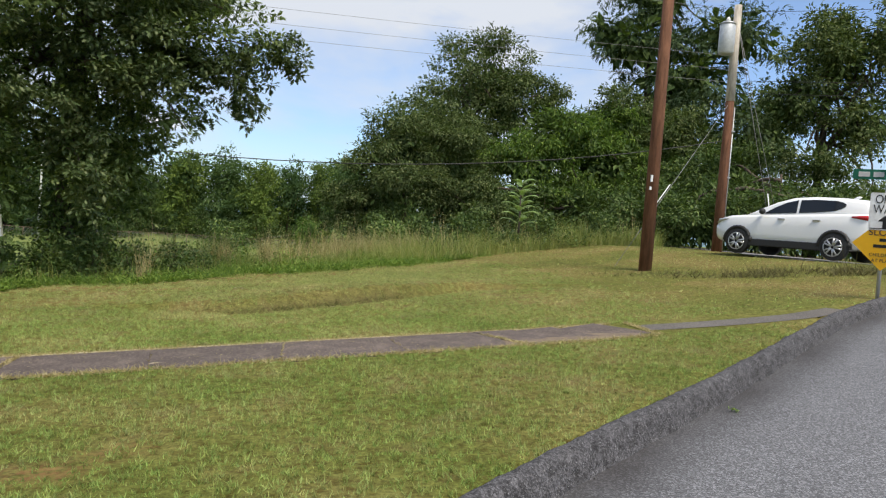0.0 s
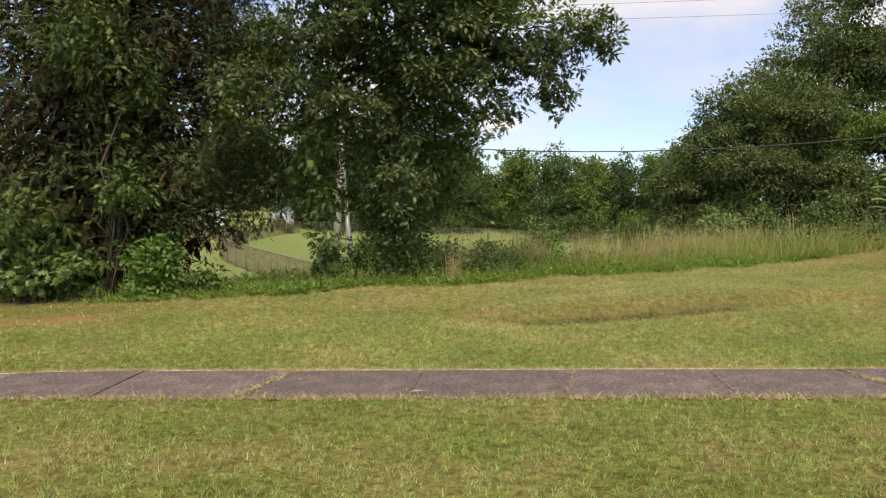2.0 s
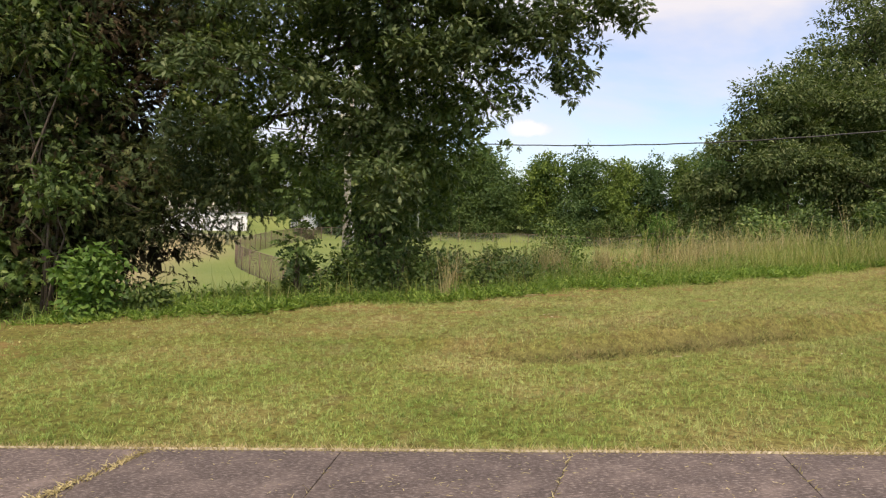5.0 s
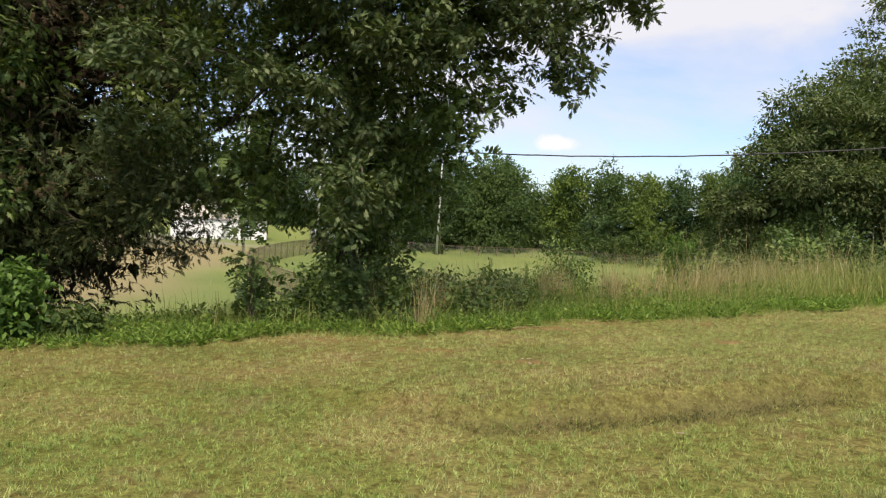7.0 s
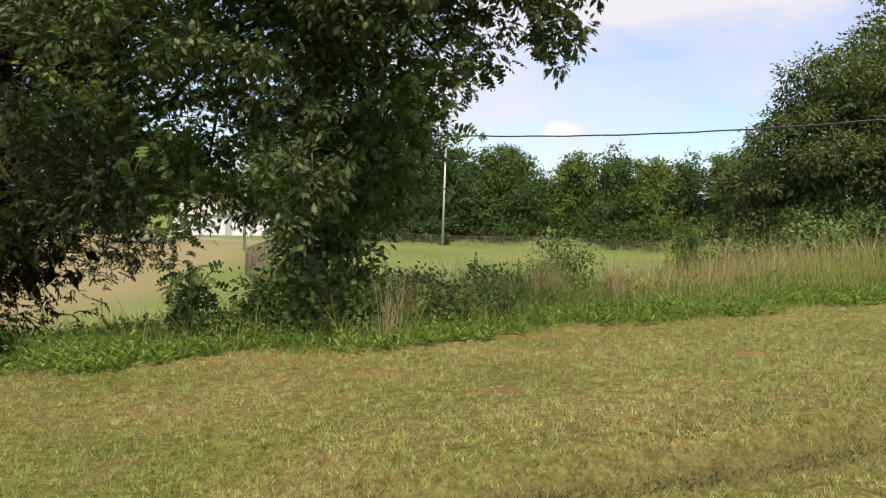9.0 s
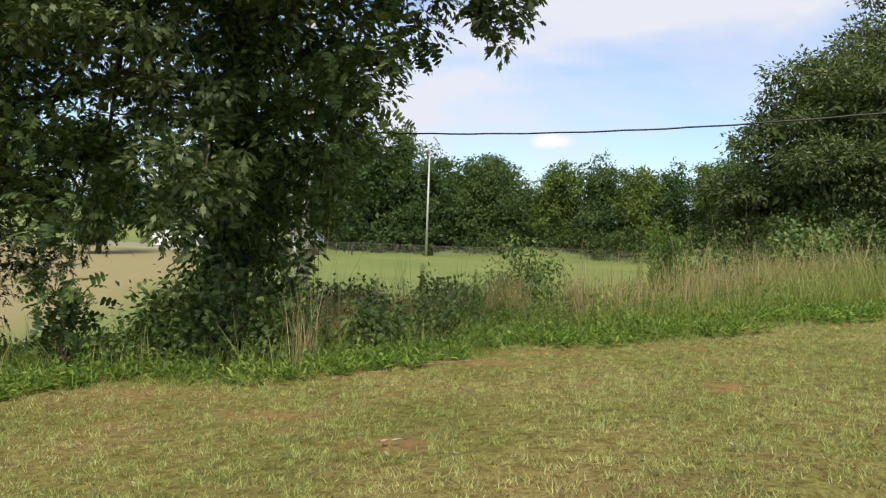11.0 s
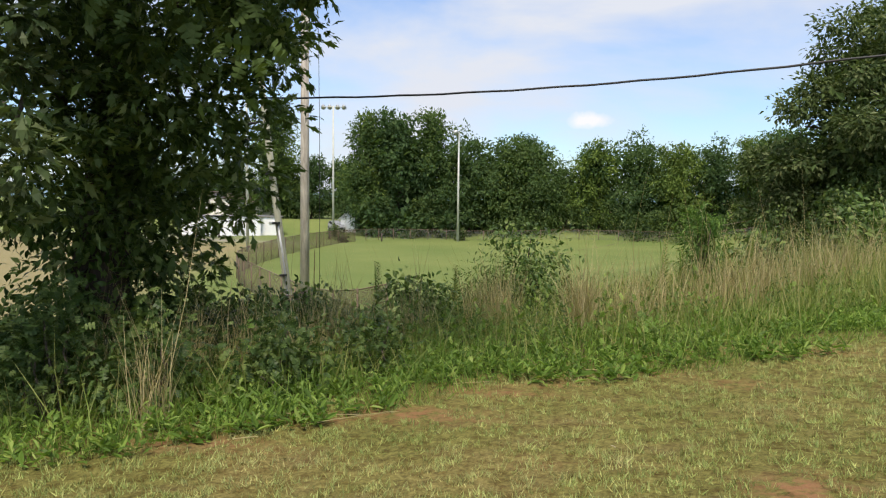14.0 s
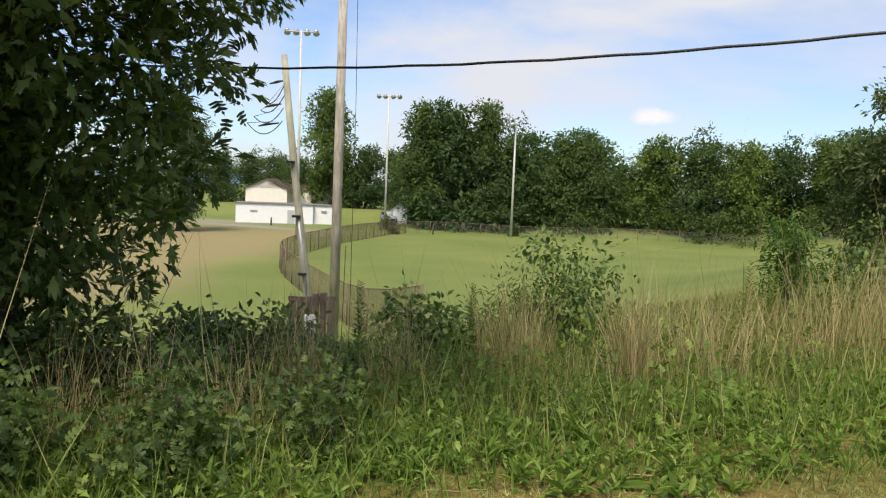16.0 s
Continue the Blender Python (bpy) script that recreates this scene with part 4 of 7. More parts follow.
crown("outer_leaves", from_oak([((-0.35, 18.3, 4.75), (0.75, 0.8, 0.55)), ((-0.65, 18.4, 3.85), (0.42, 0.6, 0.45)), ((0.05, 18.0, 4.95), (0.5, 0.6, 0.4)), ((-1.25, 18.35, 4.4), (0.62, 0.9, 0.6)), ((-2.1, 18.2, 4.4), (0.9, 1.0, 0.5)), ((-3.5, 16.9, 4.6), (1.7, 0.9, 0.8)),
                                ((-6.1, 15.6, 3.5), (0.95, 0.7, 0.35)), ((-3.3, 16.75, 1.75), (0.62, 0.5, 0.62)), ((-3.5, 20.2, 3.6), (0.6, 0.8, 0.5)),
                                ((-4.2, 17.4, 2.7), (0.8, 0.5, 0.7)),
                                ((-4.7, 16.8, 3.3), (0.9, 0.6, 0.3)), ((-2.6, 17.0, 3.9), (0.9, 0.6, 0.3)), ((-5.6, 16.3, 4.6), (1.0, 0.6, 0.3)), ((-3.9, 16.6, 5.6), (1.2, 0.7, 0.35)), ((-1.6, 17.2, 5.7), (1.0, 0.6, 0.35)), ((-6.6, 16.2, 2.5), (0.8, 0.5, 0.3))]),
      2200, 9, 0.135, OAKLEAF, M_OAKFRONT, oak, 77, 0.19, 0.2, 0.8, whorl=True, label="paler hanging leaves at the branch ends")
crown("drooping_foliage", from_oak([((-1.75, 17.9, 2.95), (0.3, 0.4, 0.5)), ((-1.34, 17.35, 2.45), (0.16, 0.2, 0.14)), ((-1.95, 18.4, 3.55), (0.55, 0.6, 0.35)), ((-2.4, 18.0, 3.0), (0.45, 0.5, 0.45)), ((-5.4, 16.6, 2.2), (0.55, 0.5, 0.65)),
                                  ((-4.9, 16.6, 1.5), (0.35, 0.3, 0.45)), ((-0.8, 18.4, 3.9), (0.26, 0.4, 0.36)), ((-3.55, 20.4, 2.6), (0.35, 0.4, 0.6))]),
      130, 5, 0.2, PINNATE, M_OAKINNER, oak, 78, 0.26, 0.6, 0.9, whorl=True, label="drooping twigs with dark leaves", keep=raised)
crown("ivy", from_oak([((-4.5, 19.0, 0.6), (0.62, 0.62, 1.2)), ((-4.55, 19.1, 1.9), (0.55, 0.55, 1.3)), ((-4.5, 18.9, -0.1), (1.2, 1.0, 0.5))]),
      700, 9, 0.10, OVAL_LEAF, M_SHRUB, oak, 79, 0.2, 0.5, 0.35, label="ivy wrapped round the trunk", keep=raised)


crown("hanging_spray", from_oak([((-6.0, 18.75, 1.55), (0.65, 0.45, 0.5)), ((-5.4, 18.95, 1.35), (0.45, 0.4, 0.5)), ((-5.7, 18.5, 2.3), (0.8, 0.5, 0.45))]),
      150, 10, 0.13, OAKLEAF, M_OAK, oak, 81, 0.16, 0.5, 0.9, label="low hanging leafy sprays")
for k, (a, b) in enumerate((((-3.2, 18.8, 5.0), (-0.5, 18.5, 5.1)), ((-2.6, 18.7, 4.9), (-0.8, 18.4, 4.0)), ((-3.0, 18.8, 4.2), (-1.8, 18.0, 3.0)), ((-4.3, 18.7, 3.6), (-3.3, 16.9, 4.5)), ((-4.5, 18.7, 2.4), (-3.3, 16.9, 1.8)), ((-5.0, 18.6, 3.4), (-6.2, 15.7, 3.5)))):
    tube("twig", limb_line(np.array(a) - OAK, np.array(b) - OAK, np.random.default_rng(k)), np.linspace(0.04, 0.008, 6), M_TWIG, oak, 6)


def cedar(place, height, radius, seed, brown=0.35, thick=1.0, label="dense dark juniper with browned inner sprays", bare=0.0):
    rng = np.random.default_rng(seed)
    top = thing("juniper_tree", place, label, "tree", "junipers on the bank")
    tube("trunk", *lean_trunk(height * 0.95, 0.2, 0.1, 0.19, 0.04, seed=seed), M_BARK, top, 10, wobble=0.08, seed=seed)
    lobes = []
    for i in range(26):
        h = (i + rng.random()) / 26
        reach = radius * np.interp(h, [0, 0.12, 0.45, 0.8, 1], [0.7, 1.0, 0.92, 0.55, 0.1])
        a = i * 2.4
        r = max(0.5, reach * 0.5)
        lobes.append(((np.cos(a) * (reach - r * 0.8), np.sin(a) * (reach - r * 0.8), 0.7 + bare + h * (height - 1.0 - bare)), (r, r, r * 0.62)))
    crown("crown", lobes, int(3600 * thick * (1 - brown)), 8, 0.17, FEATHER, M_CEDAR, top, seed + 1, 0.24, 0.25, 0.6, keep=lower_crown, facing=1.0)
    crown("dead_sprays", [(c, tuple(np.array(r) * 0.98)) for c, r in lobes], int(4200 * thick * brown), 8, 0.15, FEATHER, M_RUST, top, seed + 2, 0.3, 0.4, 0.7, label="browned inner sprays", keep=lower_crown)
    crown("inner_mass", [((0, 0, 0.6 + bare + k * height * 0.16), (radius * (0.8 - 0.055 * k),) * 2 + (height * 0.12,)) for k in range(6)], int(1700 * max(thick, 0.9)), 7, 0.24, FEATHER, M_INNER, top, seed + 3, 0.4, 0.3, 0.9, heap=False, label="brown inner boughs, darkened for the shade inside the crown", keep=lower_crown)
    crown("upper_crown", lobes[13:], 900, 6, 0.3, FOLD, M_CEDAR, top, seed + 6, 0.3, 0.1, 0.6, keep=lambda x, y, z: z > 6.8)
    # Dark filler that shuts out the sky and carries the inner shade.
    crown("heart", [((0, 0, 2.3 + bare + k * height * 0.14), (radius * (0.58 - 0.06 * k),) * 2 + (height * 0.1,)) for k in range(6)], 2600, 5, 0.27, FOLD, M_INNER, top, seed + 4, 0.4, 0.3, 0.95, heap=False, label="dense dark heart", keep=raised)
    for i in range(16):
        a, h = rng.random() * 2 * np.pi, rng.uniform(0.12, 0.75) * height
        tip = np.array([np.cos(a) * radius * 0.85, np.sin(a) * radius * 0.85, h + 0.5])
        tube("limb", limb_line((0.1, 0, h), tip, rng), np.linspace(0.05, 0.012, 6), M_TWIG, top, 5, seed=i)
    return top


first = cedar((-10.6, 17.4, gz(-10.6, 17.4)), 11.5, 3.7, 21, 0.27)
foot = np.array(first.matrix_basis.translation)
crown("low_bough", [(tuple(np.array(c) - foot), r) for c, r in (((-6.3, 16.9, 1.75), (0.9, 0.8, 0.55)), ((-7.0, 16.8, 1.2), (0.8, 0.8, 0.5)), ((-7.8, 16.7, 0.75), (0.8, 0.8, 0.5)), ((-8.5, 16.4, 0.4), (0.8, 0.8, 0.5)), ((-7.4, 17.2, 2.0), (1.1, 0.9, 0.7)), ((-9.0, 16.2, 1.2), (1.0, 0.8, 0.9)), ((-8.2, 17.8, 5.2), (1.3, 1.0, 1.6)), ((-7.5, 17.5, 4.4), (1.0, 0.9, 0.9)), ((-8.0, 17.6, 7.4), (1.3, 1.0, 1.6)))],
      1900, 9, 0.13, FEATHER, M_CEDAR, first, 27, 0.22, 0.2, 0.9, heap=False, label="low drooping boughs", keep=raised)
crown("dead_sprays", [(tuple(np.array(c) - foot), r) for c, r in (((-8.2, 17.9, 4.4), (1.1, 0.8, 1.5)), ((-7.4, 17.8, 4.4), (0.8, 0.7, 0.9)), ((-8.3, 17.8, 6.6), (1.1, 0.8, 1.5)))],
      420, 8, 0.19, FEATHER, M_RUST, first, 28, 0.26, 0.3, 0.95, heap=False, label="browned inner sprays", keep=raised)
cedar((-14.6, 15.6, gz(-14.6, 15.6)), 12.5, 3.4, 22, 0.36, 0.62)
cedar((-18.6, 14.4, gz(-18.6, 14.4)), 11.0, 3.2, 23, 0.45, 0.35)


def young_tree(name, x, y, height, spread, seed, mat, leaf, clusters, label, outline=OVAL_LEAF, low=0.25, group="", droop=0.3, shell=0.8, category="tree", keep=raised):
    """A small many-stemmed tree or tall shrub."""
    rng = np.random.default_rng(seed)
    top = thing(name, (x, y, gz(x, y)), label, category, group)
    lobes = []
    for i in range(7):
        a, k = rng.random() * 6.28, (i + 0.5) / 7
        h = height * (low + (1 - low) * k)
        r = spread * (0.75 - 0.45 * abs(k - 0.45)) * rng.uniform(0.8, 1.1)
        c = (np.cos(a) * spread * 0.42 * (1 - 0.6 * k), np.sin(a) * spread * 0.42 * (1 - 0.6 * k), h - 0.3 * r)
        lobes.append((c, (r * 0.75, r * 0.75, r * 0.6)))
        tube("stem", limb_line((rng.normal() * 0.05, rng.normal() * 0.05, -0.1), c, rng), np.linspace(min(0.012 + 0.006 * height, 0.026), 0.005, 6), M_TWIG, top, 5, seed=i)
    crown("crown", lobes, clusters, 9, leaf, outline, mat, top, seed + 9, 0.15 + 0.03 * spread, droop, shell, keep=keep)
    return top


young_tree("young_tree", -8.9, 15.4, 6.8, 1.7, 31, M_UNDER, 0.15, 620, "young green tree in front of the junipers", OAKLEAF, 0.3)
young_tree("shrub", -10.2, 14.9, 2.0, 1.5, 32, M_SHRUB, 0.2, 300, "rounded green shrub at the foot of the junipers", PINNATE, low=0.3, category="shrub")
young_tree("shrub", -7.75, 15.1, 1.05, 0.8, 33, M_MAPLE, 0.12, 200, "light green leafy shrub under the junipers", low=0.25, category="shrub", keep=None)
young_tree("shrub", -6.9, 15.6, 0.4, 0.5, 47, M_UNDER, 0.09, 150, "low dark bush at the edge of the mown grass", low=0.2, category="shrub", keep=None)
young_tree("shrub", -12.6, 14.0, 2.1, 1.3, 34, M_MAPLE, 0.12, 260, "yellow-green shrub at the edge of the mown grass", low=0.3, category="shrub")
young_tree("shrub", -5.0, 16.9, 1.1, 0.42, 35, M_UNDER, 0.19, 24, "thin dark-leaved sapling beside the oak", PINNATE, low=0.4, category="shrub")
young_tree("shrub", -3.6, 19.2, 0.8, 0.9, 36, M_UNDER, 0.085, 420, "dark green undergrowth beside the oak trunk", low=0.2, category="shrub")
young_tree("shrub", -4.75, 18.5, 0.5, 0.65, 37, M_UNDER, 0.1, 200, "dark green undergrowth beside the oak trunk", low=0.2, category="shrub")
young_tree("shrub", -4.3, 18.0, 0.85, 1.0, 38, M_UNDER, 0.09, 360, "dark green undergrowth at the oak's foot", low=0.2, category="shrub")
young_tree("shrub", -3.75, 20.5, 0.65, 0.8, 39, M_UNDER, 0.085, 420, "dark green bramble bush on the bank", low=0.2, category="shrub")
young_tree("shrub", -5.1, 21.6, 0.6, 0.8, 40, M_SHRUB, 0.085, 330, "green leafy bush on the bank", low=0.2, category="shrub")
young_tree("sapling", -1.35, 24.3, 1.45, 0.95, 41, M_SHRUB, 0.085, 200, "green sapling rising from the tall grass", OVAL_LEAF, low=0.15, category="shrub")
young_tree("shrub", -1.75, 23.7, 0.8, 1.0, 42, M_SHRUB, 0.07, 330, "rounded grey-green bush in the tall grass", LANCE, low=0.25, category="shrub")
young_tree("sapling", 1.2, 27.4, 1.45, 0.7, 43, M_MAPLE, 0.11, 170, "leafy green sapling in the tall grass", LANCE, low=0.3, category="shrub")
young_tree("shrub", 2.0, 26.2, 0.9, 0.9, 44, M_SHRUB, 0.11, 150, "light green bush in the tall grass", low=0.25, category="shrub")
young_tree("shrub", 4.4, 29.5, 1.2, 1.2, 45, M_SHRUB, 0.14, 260, "green bush before the trees", low=0.25, category="shrub")
young_tree("shrub", -2.5, 22.6, 0.7, 0.7, 46, M_SHRUB, 0.1, 170, "small green bush in the tall grass", low=0.25, category="shrub")

for k, (x, y, h, s, leaf, n) in enumerate(((-2.75, 17.9, 0.8, 0.6, 0.10, 60), (-2.1, 18.6, 0.7, 0.55, 0.09, 60), (-3.4, 17.5, 0.95, 0.6, 0.11, 70), (-1.5, 19.4, 0.6, 0.5, 0.08, 60))):
    young_tree("shrub", x, y, h, s, 470 + k, M_UNDER, leaf, n, "dark bush with feathery compound leaves in the weeds", PINNATE, low=0.25, category="shrub")
for k, (x, y, h, s, leaf, n) in enumerate(((-2.95, 19.6, 0.55, 0.6, 0.07, 300), (-3.3, 21.3, 0.6, 0.7, 0.075, 320), (-2.5, 20.7, 0.4, 0.55, 0.065, 260), (-2.2, 19.0, 0.35, 0.5, 0.06, 240), (-3.9, 17.5, 0.5, 0.6, 0.075, 300), (-3.1, 18.3, 0.45, 0.6, 0.07, 300), (-4.7, 17.3, 0.35, 0.5, 0.07, 200))):
    young_tree("shrub", x, y, h, s, 480 + k, M_SHRUB, leaf, n, "dark leafy bramble bush in the weeds", low=0.15, category="shrub")
# Trees on the rise beyond the lawn.
RIGHT = "trees beyond the lawn"
SCRUB = [(8.6, 27.9, 0.55, 0.7), (10.4, 28.6, 1.0, 1.0), (7.6, 30.4, 1.3, 1.3), (8.6, 33.5, 1.8, 1.6), (6.4, 33.0, 1.4, 1.4), (10.8, 31.0, 1.4, 1.3), (12.6, 28.6, 1.2, 1.2), (5.0, 31.4, 1.1, 1.1), (4.5, 34.0, 1.6, 1.4), (3.3, 36.2, 1.5, 1.5), (5.5, 35.5, 2.0, 1.5)]


def grove_tree(name, x, y, z, label, lobes, mat, clusters, per, leaf, seed, height, r0=0.25, outline=FOLD, droop=0.3, shell=0.45, spread=0.22, limbs=9):
    lob = [((c[0] - x, c[1] - y, c[2] - z), r) for c, r in lobes]
    top = tree(name, (x, y, z), label, lob, lean_trunk(height, 0.3, 0.2, r0, r0 * 0.35, seed=seed), M_BARK, clusters, per, leaf, outline, mat, seed, spread, droop, shell, limbs, RIGHT, 0.12)
    return inner_heart(top, lob, 900, leaf * 1.8, seed + 5)


def inner_heart(top, lobes, count, leaf, seed):
    """Leaves inside a crown, seen through its gaps, darkened to stand for inner shade."""
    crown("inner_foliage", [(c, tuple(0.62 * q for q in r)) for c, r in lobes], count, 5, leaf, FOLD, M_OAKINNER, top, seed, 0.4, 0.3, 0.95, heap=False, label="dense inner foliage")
    return top


grove_tree("broadleaf_tree", 11.0, 46, gz(11, 46), "tall full dark green broadleaf tree",
           [((11.6, 46, 10.4), (3.6, 3.2, 3.6)), ((9.0, 44.5, 7.6), (3.0, 3.0, 2.6)), ((14.2, 46.5, 9.2), (3.0, 3.0, 3.0)), ((12, 44.5, 5.5), (3.6, 3.0, 3.0)), ((16.5, 47.5, 10.2), (1.9, 2.0, 1.6))],
           M_GREEN, 5400, 9, 0.17, 51, 11)
grove_tree("broadleaf_tree", 6.2, 38, gz(6.2, 38), "spreading grey-green tree at the edge of the grove",
           [((5.9, 37.6, 5.6), (2.2, 2.2, 1.7)), ((5.2, 37, 3.3), (2.6, 2.6, 2.2)), ((8.4, 38.5, 4.6), (2.8, 2.6, 2.4)), ((7.6, 40, 6.6), (2.2, 2.2, 1.6)), ((4.3, 39, 2.0), (2.2, 2.2, 1.6)), ((9.5, 37, 2.6), (2.4, 2, 1.8))],
           M_GREEN, 7400, 9, 0.142, 52, 6, 0.2)
grove_tree("locust_tree", 15.4, 40, gz(15.4, 40), "bright yellow-green tree with feathery layered foliage",
           [((15.2, 39.2, 6.9), (2.7, 2.2, 1.5)), ((17.6, 38.6, 5.4), (2.6, 2.2, 1.7)), ((13.0, 38.8, 5.2), (2.4, 2.2, 1.6)), ((15.8, 38, 3.6), (3.0, 2.0, 1.5)), ((18.2, 40, 7.6), (2.0, 2, 1.4))],
           M_LOCUST, 3000, 12, 0.22, 53, 7, 0.18, SLIM, 0.6, 0.4, 0.3)
grove_tree("broadleaf_tree", 19.4, 41, gz(19.4, 41), "green tree behind the utility poles",
           [((18.8, 40.5, 8.0), (2.6, 2.4, 2.2)), ((20.8, 39, 5.4), (2.8, 2.4, 2.6)), ((18.2, 38.5, 3.6), (2.6, 2.2, 2.2)), ((22.4, 40, 7.2), (2.2, 2.2, 2.4))],
           M_GREEN, 3400, 9, 0.18, 54, 8)
grove_tree("pine_tree", 24.0, 47, gz(24, 47), "tall dark pine with drooping boughs",
           [((24, 47, 18), (3.6, 3.2, 2.6)), ((22.2, 46.5, 14.6), (3.6, 3.2, 1.8)), ((25.5, 45.5, 12.4), (4.4, 3.6, 2.4)), ((24, 45, 8.6), (5.0, 3.6, 2.6)), ((26.5, 44, 5.2), (4.6, 3.2, 2.6)), ((20.6, 47, 15.4), (2.0, 2, 0.8)), ((28.5, 45, 15.5), (3.6, 3, 2.4)), ((30.5, 44, 9.5), (4, 3.4, 3.4)), ((29.5, 43, 5), (4, 3, 3))],
           M_PINE, 2200, 8, 0.4, 55, 19, 0.32, FEATHER, 0.5, 0.6, 0.4, 14)
grove_tree("broadleaf_tree", 26.5, 33.5, gz(26.5, 33.5), "tall dark tree with open branches across the side road",
           [((26.5, 33, 11.5), (2.8, 2.8, 2.2)), ((24.8, 33.4, 9.0), (1.8, 2, 1.3)), ((28.5, 33, 8.2), (3.0, 2.6, 1.8)), ((25.8, 32.5, 5.9), (1.9, 2, 1.1)), ((29.5, 32, 12.5), (3, 3, 2.5)), ((27.5, 31.5, 3.8), (3.2, 2, 1.5))],
           M_GREEN, 3400, 9, 0.18, 56, 12, 0.24, FOLD, 0.3, 0.7, 0.34, 18)
# This and the next two low trees wear leaves darkened for the grove's shade.
grove_tree("broadleaf_tree", 22.0, 30.5, gz(22, 30.5), "low dark thicket tree across the side road",
           [((21.6, 31.5, 3.4), (2.6, 2, 1.9)), ((18.6, 33.4, 2.9), (2.6, 2, 1.6)), ((24.8, 29.5, 3.2), (2.6, 2, 1.7)), ((21.5, 34, 5.2), (2.6, 2, 1.8))],
           M_UNDER, 2000, 9, 0.17, 57, 4, 0.14)
grove_tree("broadleaf_tree", 13.0, 37, gz(13, 37), "low dark undergrowth tree below the grove",
           [((12.6, 37, 2.6), (2.6, 1.8, 1.5)), ((15.6, 36, 2.6), (2.4, 1.6, 1.4)), ((18.2, 35.4, 2.4), (2.4, 1.6, 1.3)), ((10, 38, 2.4), (2, 1.6, 1.4))],
           M_UNDER, 1700, 9, 0.17, 58, 2.6, 0.12)

grove_tree("broadleaf_tree", 18.5, 29.0, gz(18.5, 29), "low leafy thicket behind the side road",
           [((17.6, 28.5, 2.6), (2.2, 1.6, 1.7)), ((20.2, 27.6, 2.6), (2.2, 1.6, 1.7)), ((22.6, 26.2, 2.7), (2.4, 1.6, 1.8)), ((15.8, 30.2, 2.4), (2.0, 1.5, 1.4)), ((25.2, 25, 2.8), (2.4, 1.8, 1.9))],
           M_UNDER, 2300, 9, 0.16, 60, 3, 0.1)
for k, (x, y, h, s) in enumerate(SCRUB):
    young_tree("shrub", x, y, h, s, 520 + k, M_UNDER, 0.13, 300, "dark scrubby bush at the foot of the grove", low=0.1, category="shrub")
# Feathery sumac before the grove.
sumac = thing("sumac", (9.35, 28.8, gz(9.35, 28.8)), "pale green sumac with feathery drooping fronds", "shrub")
tube("stem", [(0, 0, -0.1), (0.03, 0, 1.0), (0.0, 0.02, 2.2)], [0.05, 0.04, 0.025], M_TWIG, sumac, 7)
for i in range(22):
    a, h = i * 2.4, 0.6 + 1.75 * i / 22
    reach = 0.8 - 0.25 * i / 22
    k = np.linspace(0, 1, 27)
    spine = np.stack([np.cos(a) * reach * k, np.sin(a) * reach * k, h + 0.3 + 0.62 * k - 0.42 * k**2], -1)
    way = unit(np.gradient(spine, axis=0))
    side = unit(np.cross(way, (0, 0, 1.0)))
    tips = [spine + q * 0.2 * np.sin(np.pi * (0.12 + 0.8 * k))[:, None] * side + 0.12 * way + (0, 0, -0.07) for q in (1, -1)]
    v = np.concatenate([spine + 0.008 * side, spine - 0.008 * side] + tips)
    n = np.arange(1, 26)
    f = np.concatenate([np.stack([n, n + 1, n + 28], -1), np.stack([n, n + 28, n + 27], -1), np.stack([n, n + 1, n + 54], -1), np.stack([n + 27, n + 28, n + 81], -1)])
    np_mesh("frond", v, f, M_SUMAC, sumac)

# The wood behind the sports field.
WOOD = "wood behind the sports field"


def wood_tree(kind, seed):
    rng = np.random.default_rng(seed)
    top = thing("woodland_tree", (0, 0, 0), ("rounded green woodland tree", "tall narrow green woodland tree", "dark spreading woodland tree")[kind], "tree", WOOD)
    wide, high = ((5.3, 12), (4.6, 16), (6.2, 11))[kind]
    lobes = []
    for i in range(11):
        k = i / 10
        r = wide * (0.6 - 0.3 * abs(k - 0.45)) * rng.uniform(0.85, 1.15)
        a = rng.random() * 6.28
        lobes.append(((np.cos(a) * wide * 0.5 * (1 - 0.65 * k), np.sin(a) * wide * 0.45 * (1 - 0.65 * k), high * (0.1 + 0.76 * k)), (r, r, r * 0.8)))
    crown("inner_foliage", [(c, tuple(0.7 * q for q in r)) for c, r in lobes], 320, 5, 0.6, FOLD, M_FAR, top, seed + 5, 0.4, 0.3, 0.95, heap=False, label="dense inner foliage", facing=1.2)
    tube("trunk", *lean_trunk(high * 0.8, 0.4, 0.2, 0.24, 0.08, seed=seed), M_BARK, top, 7)
    for i in range(5):
        tube("limb", limb_line((0, 0, high * 0.3), lobes[i + 3][0], rng), np.linspace(0.1, 0.03, 6), M_BARK, top, 5)
    crown("crown", lobes, 1550, 6, 0.36, FOLD, M_FAR, top, seed, 0.42, 0.1, 0.45, facing=1.3, ruffle=0.34)
    return top


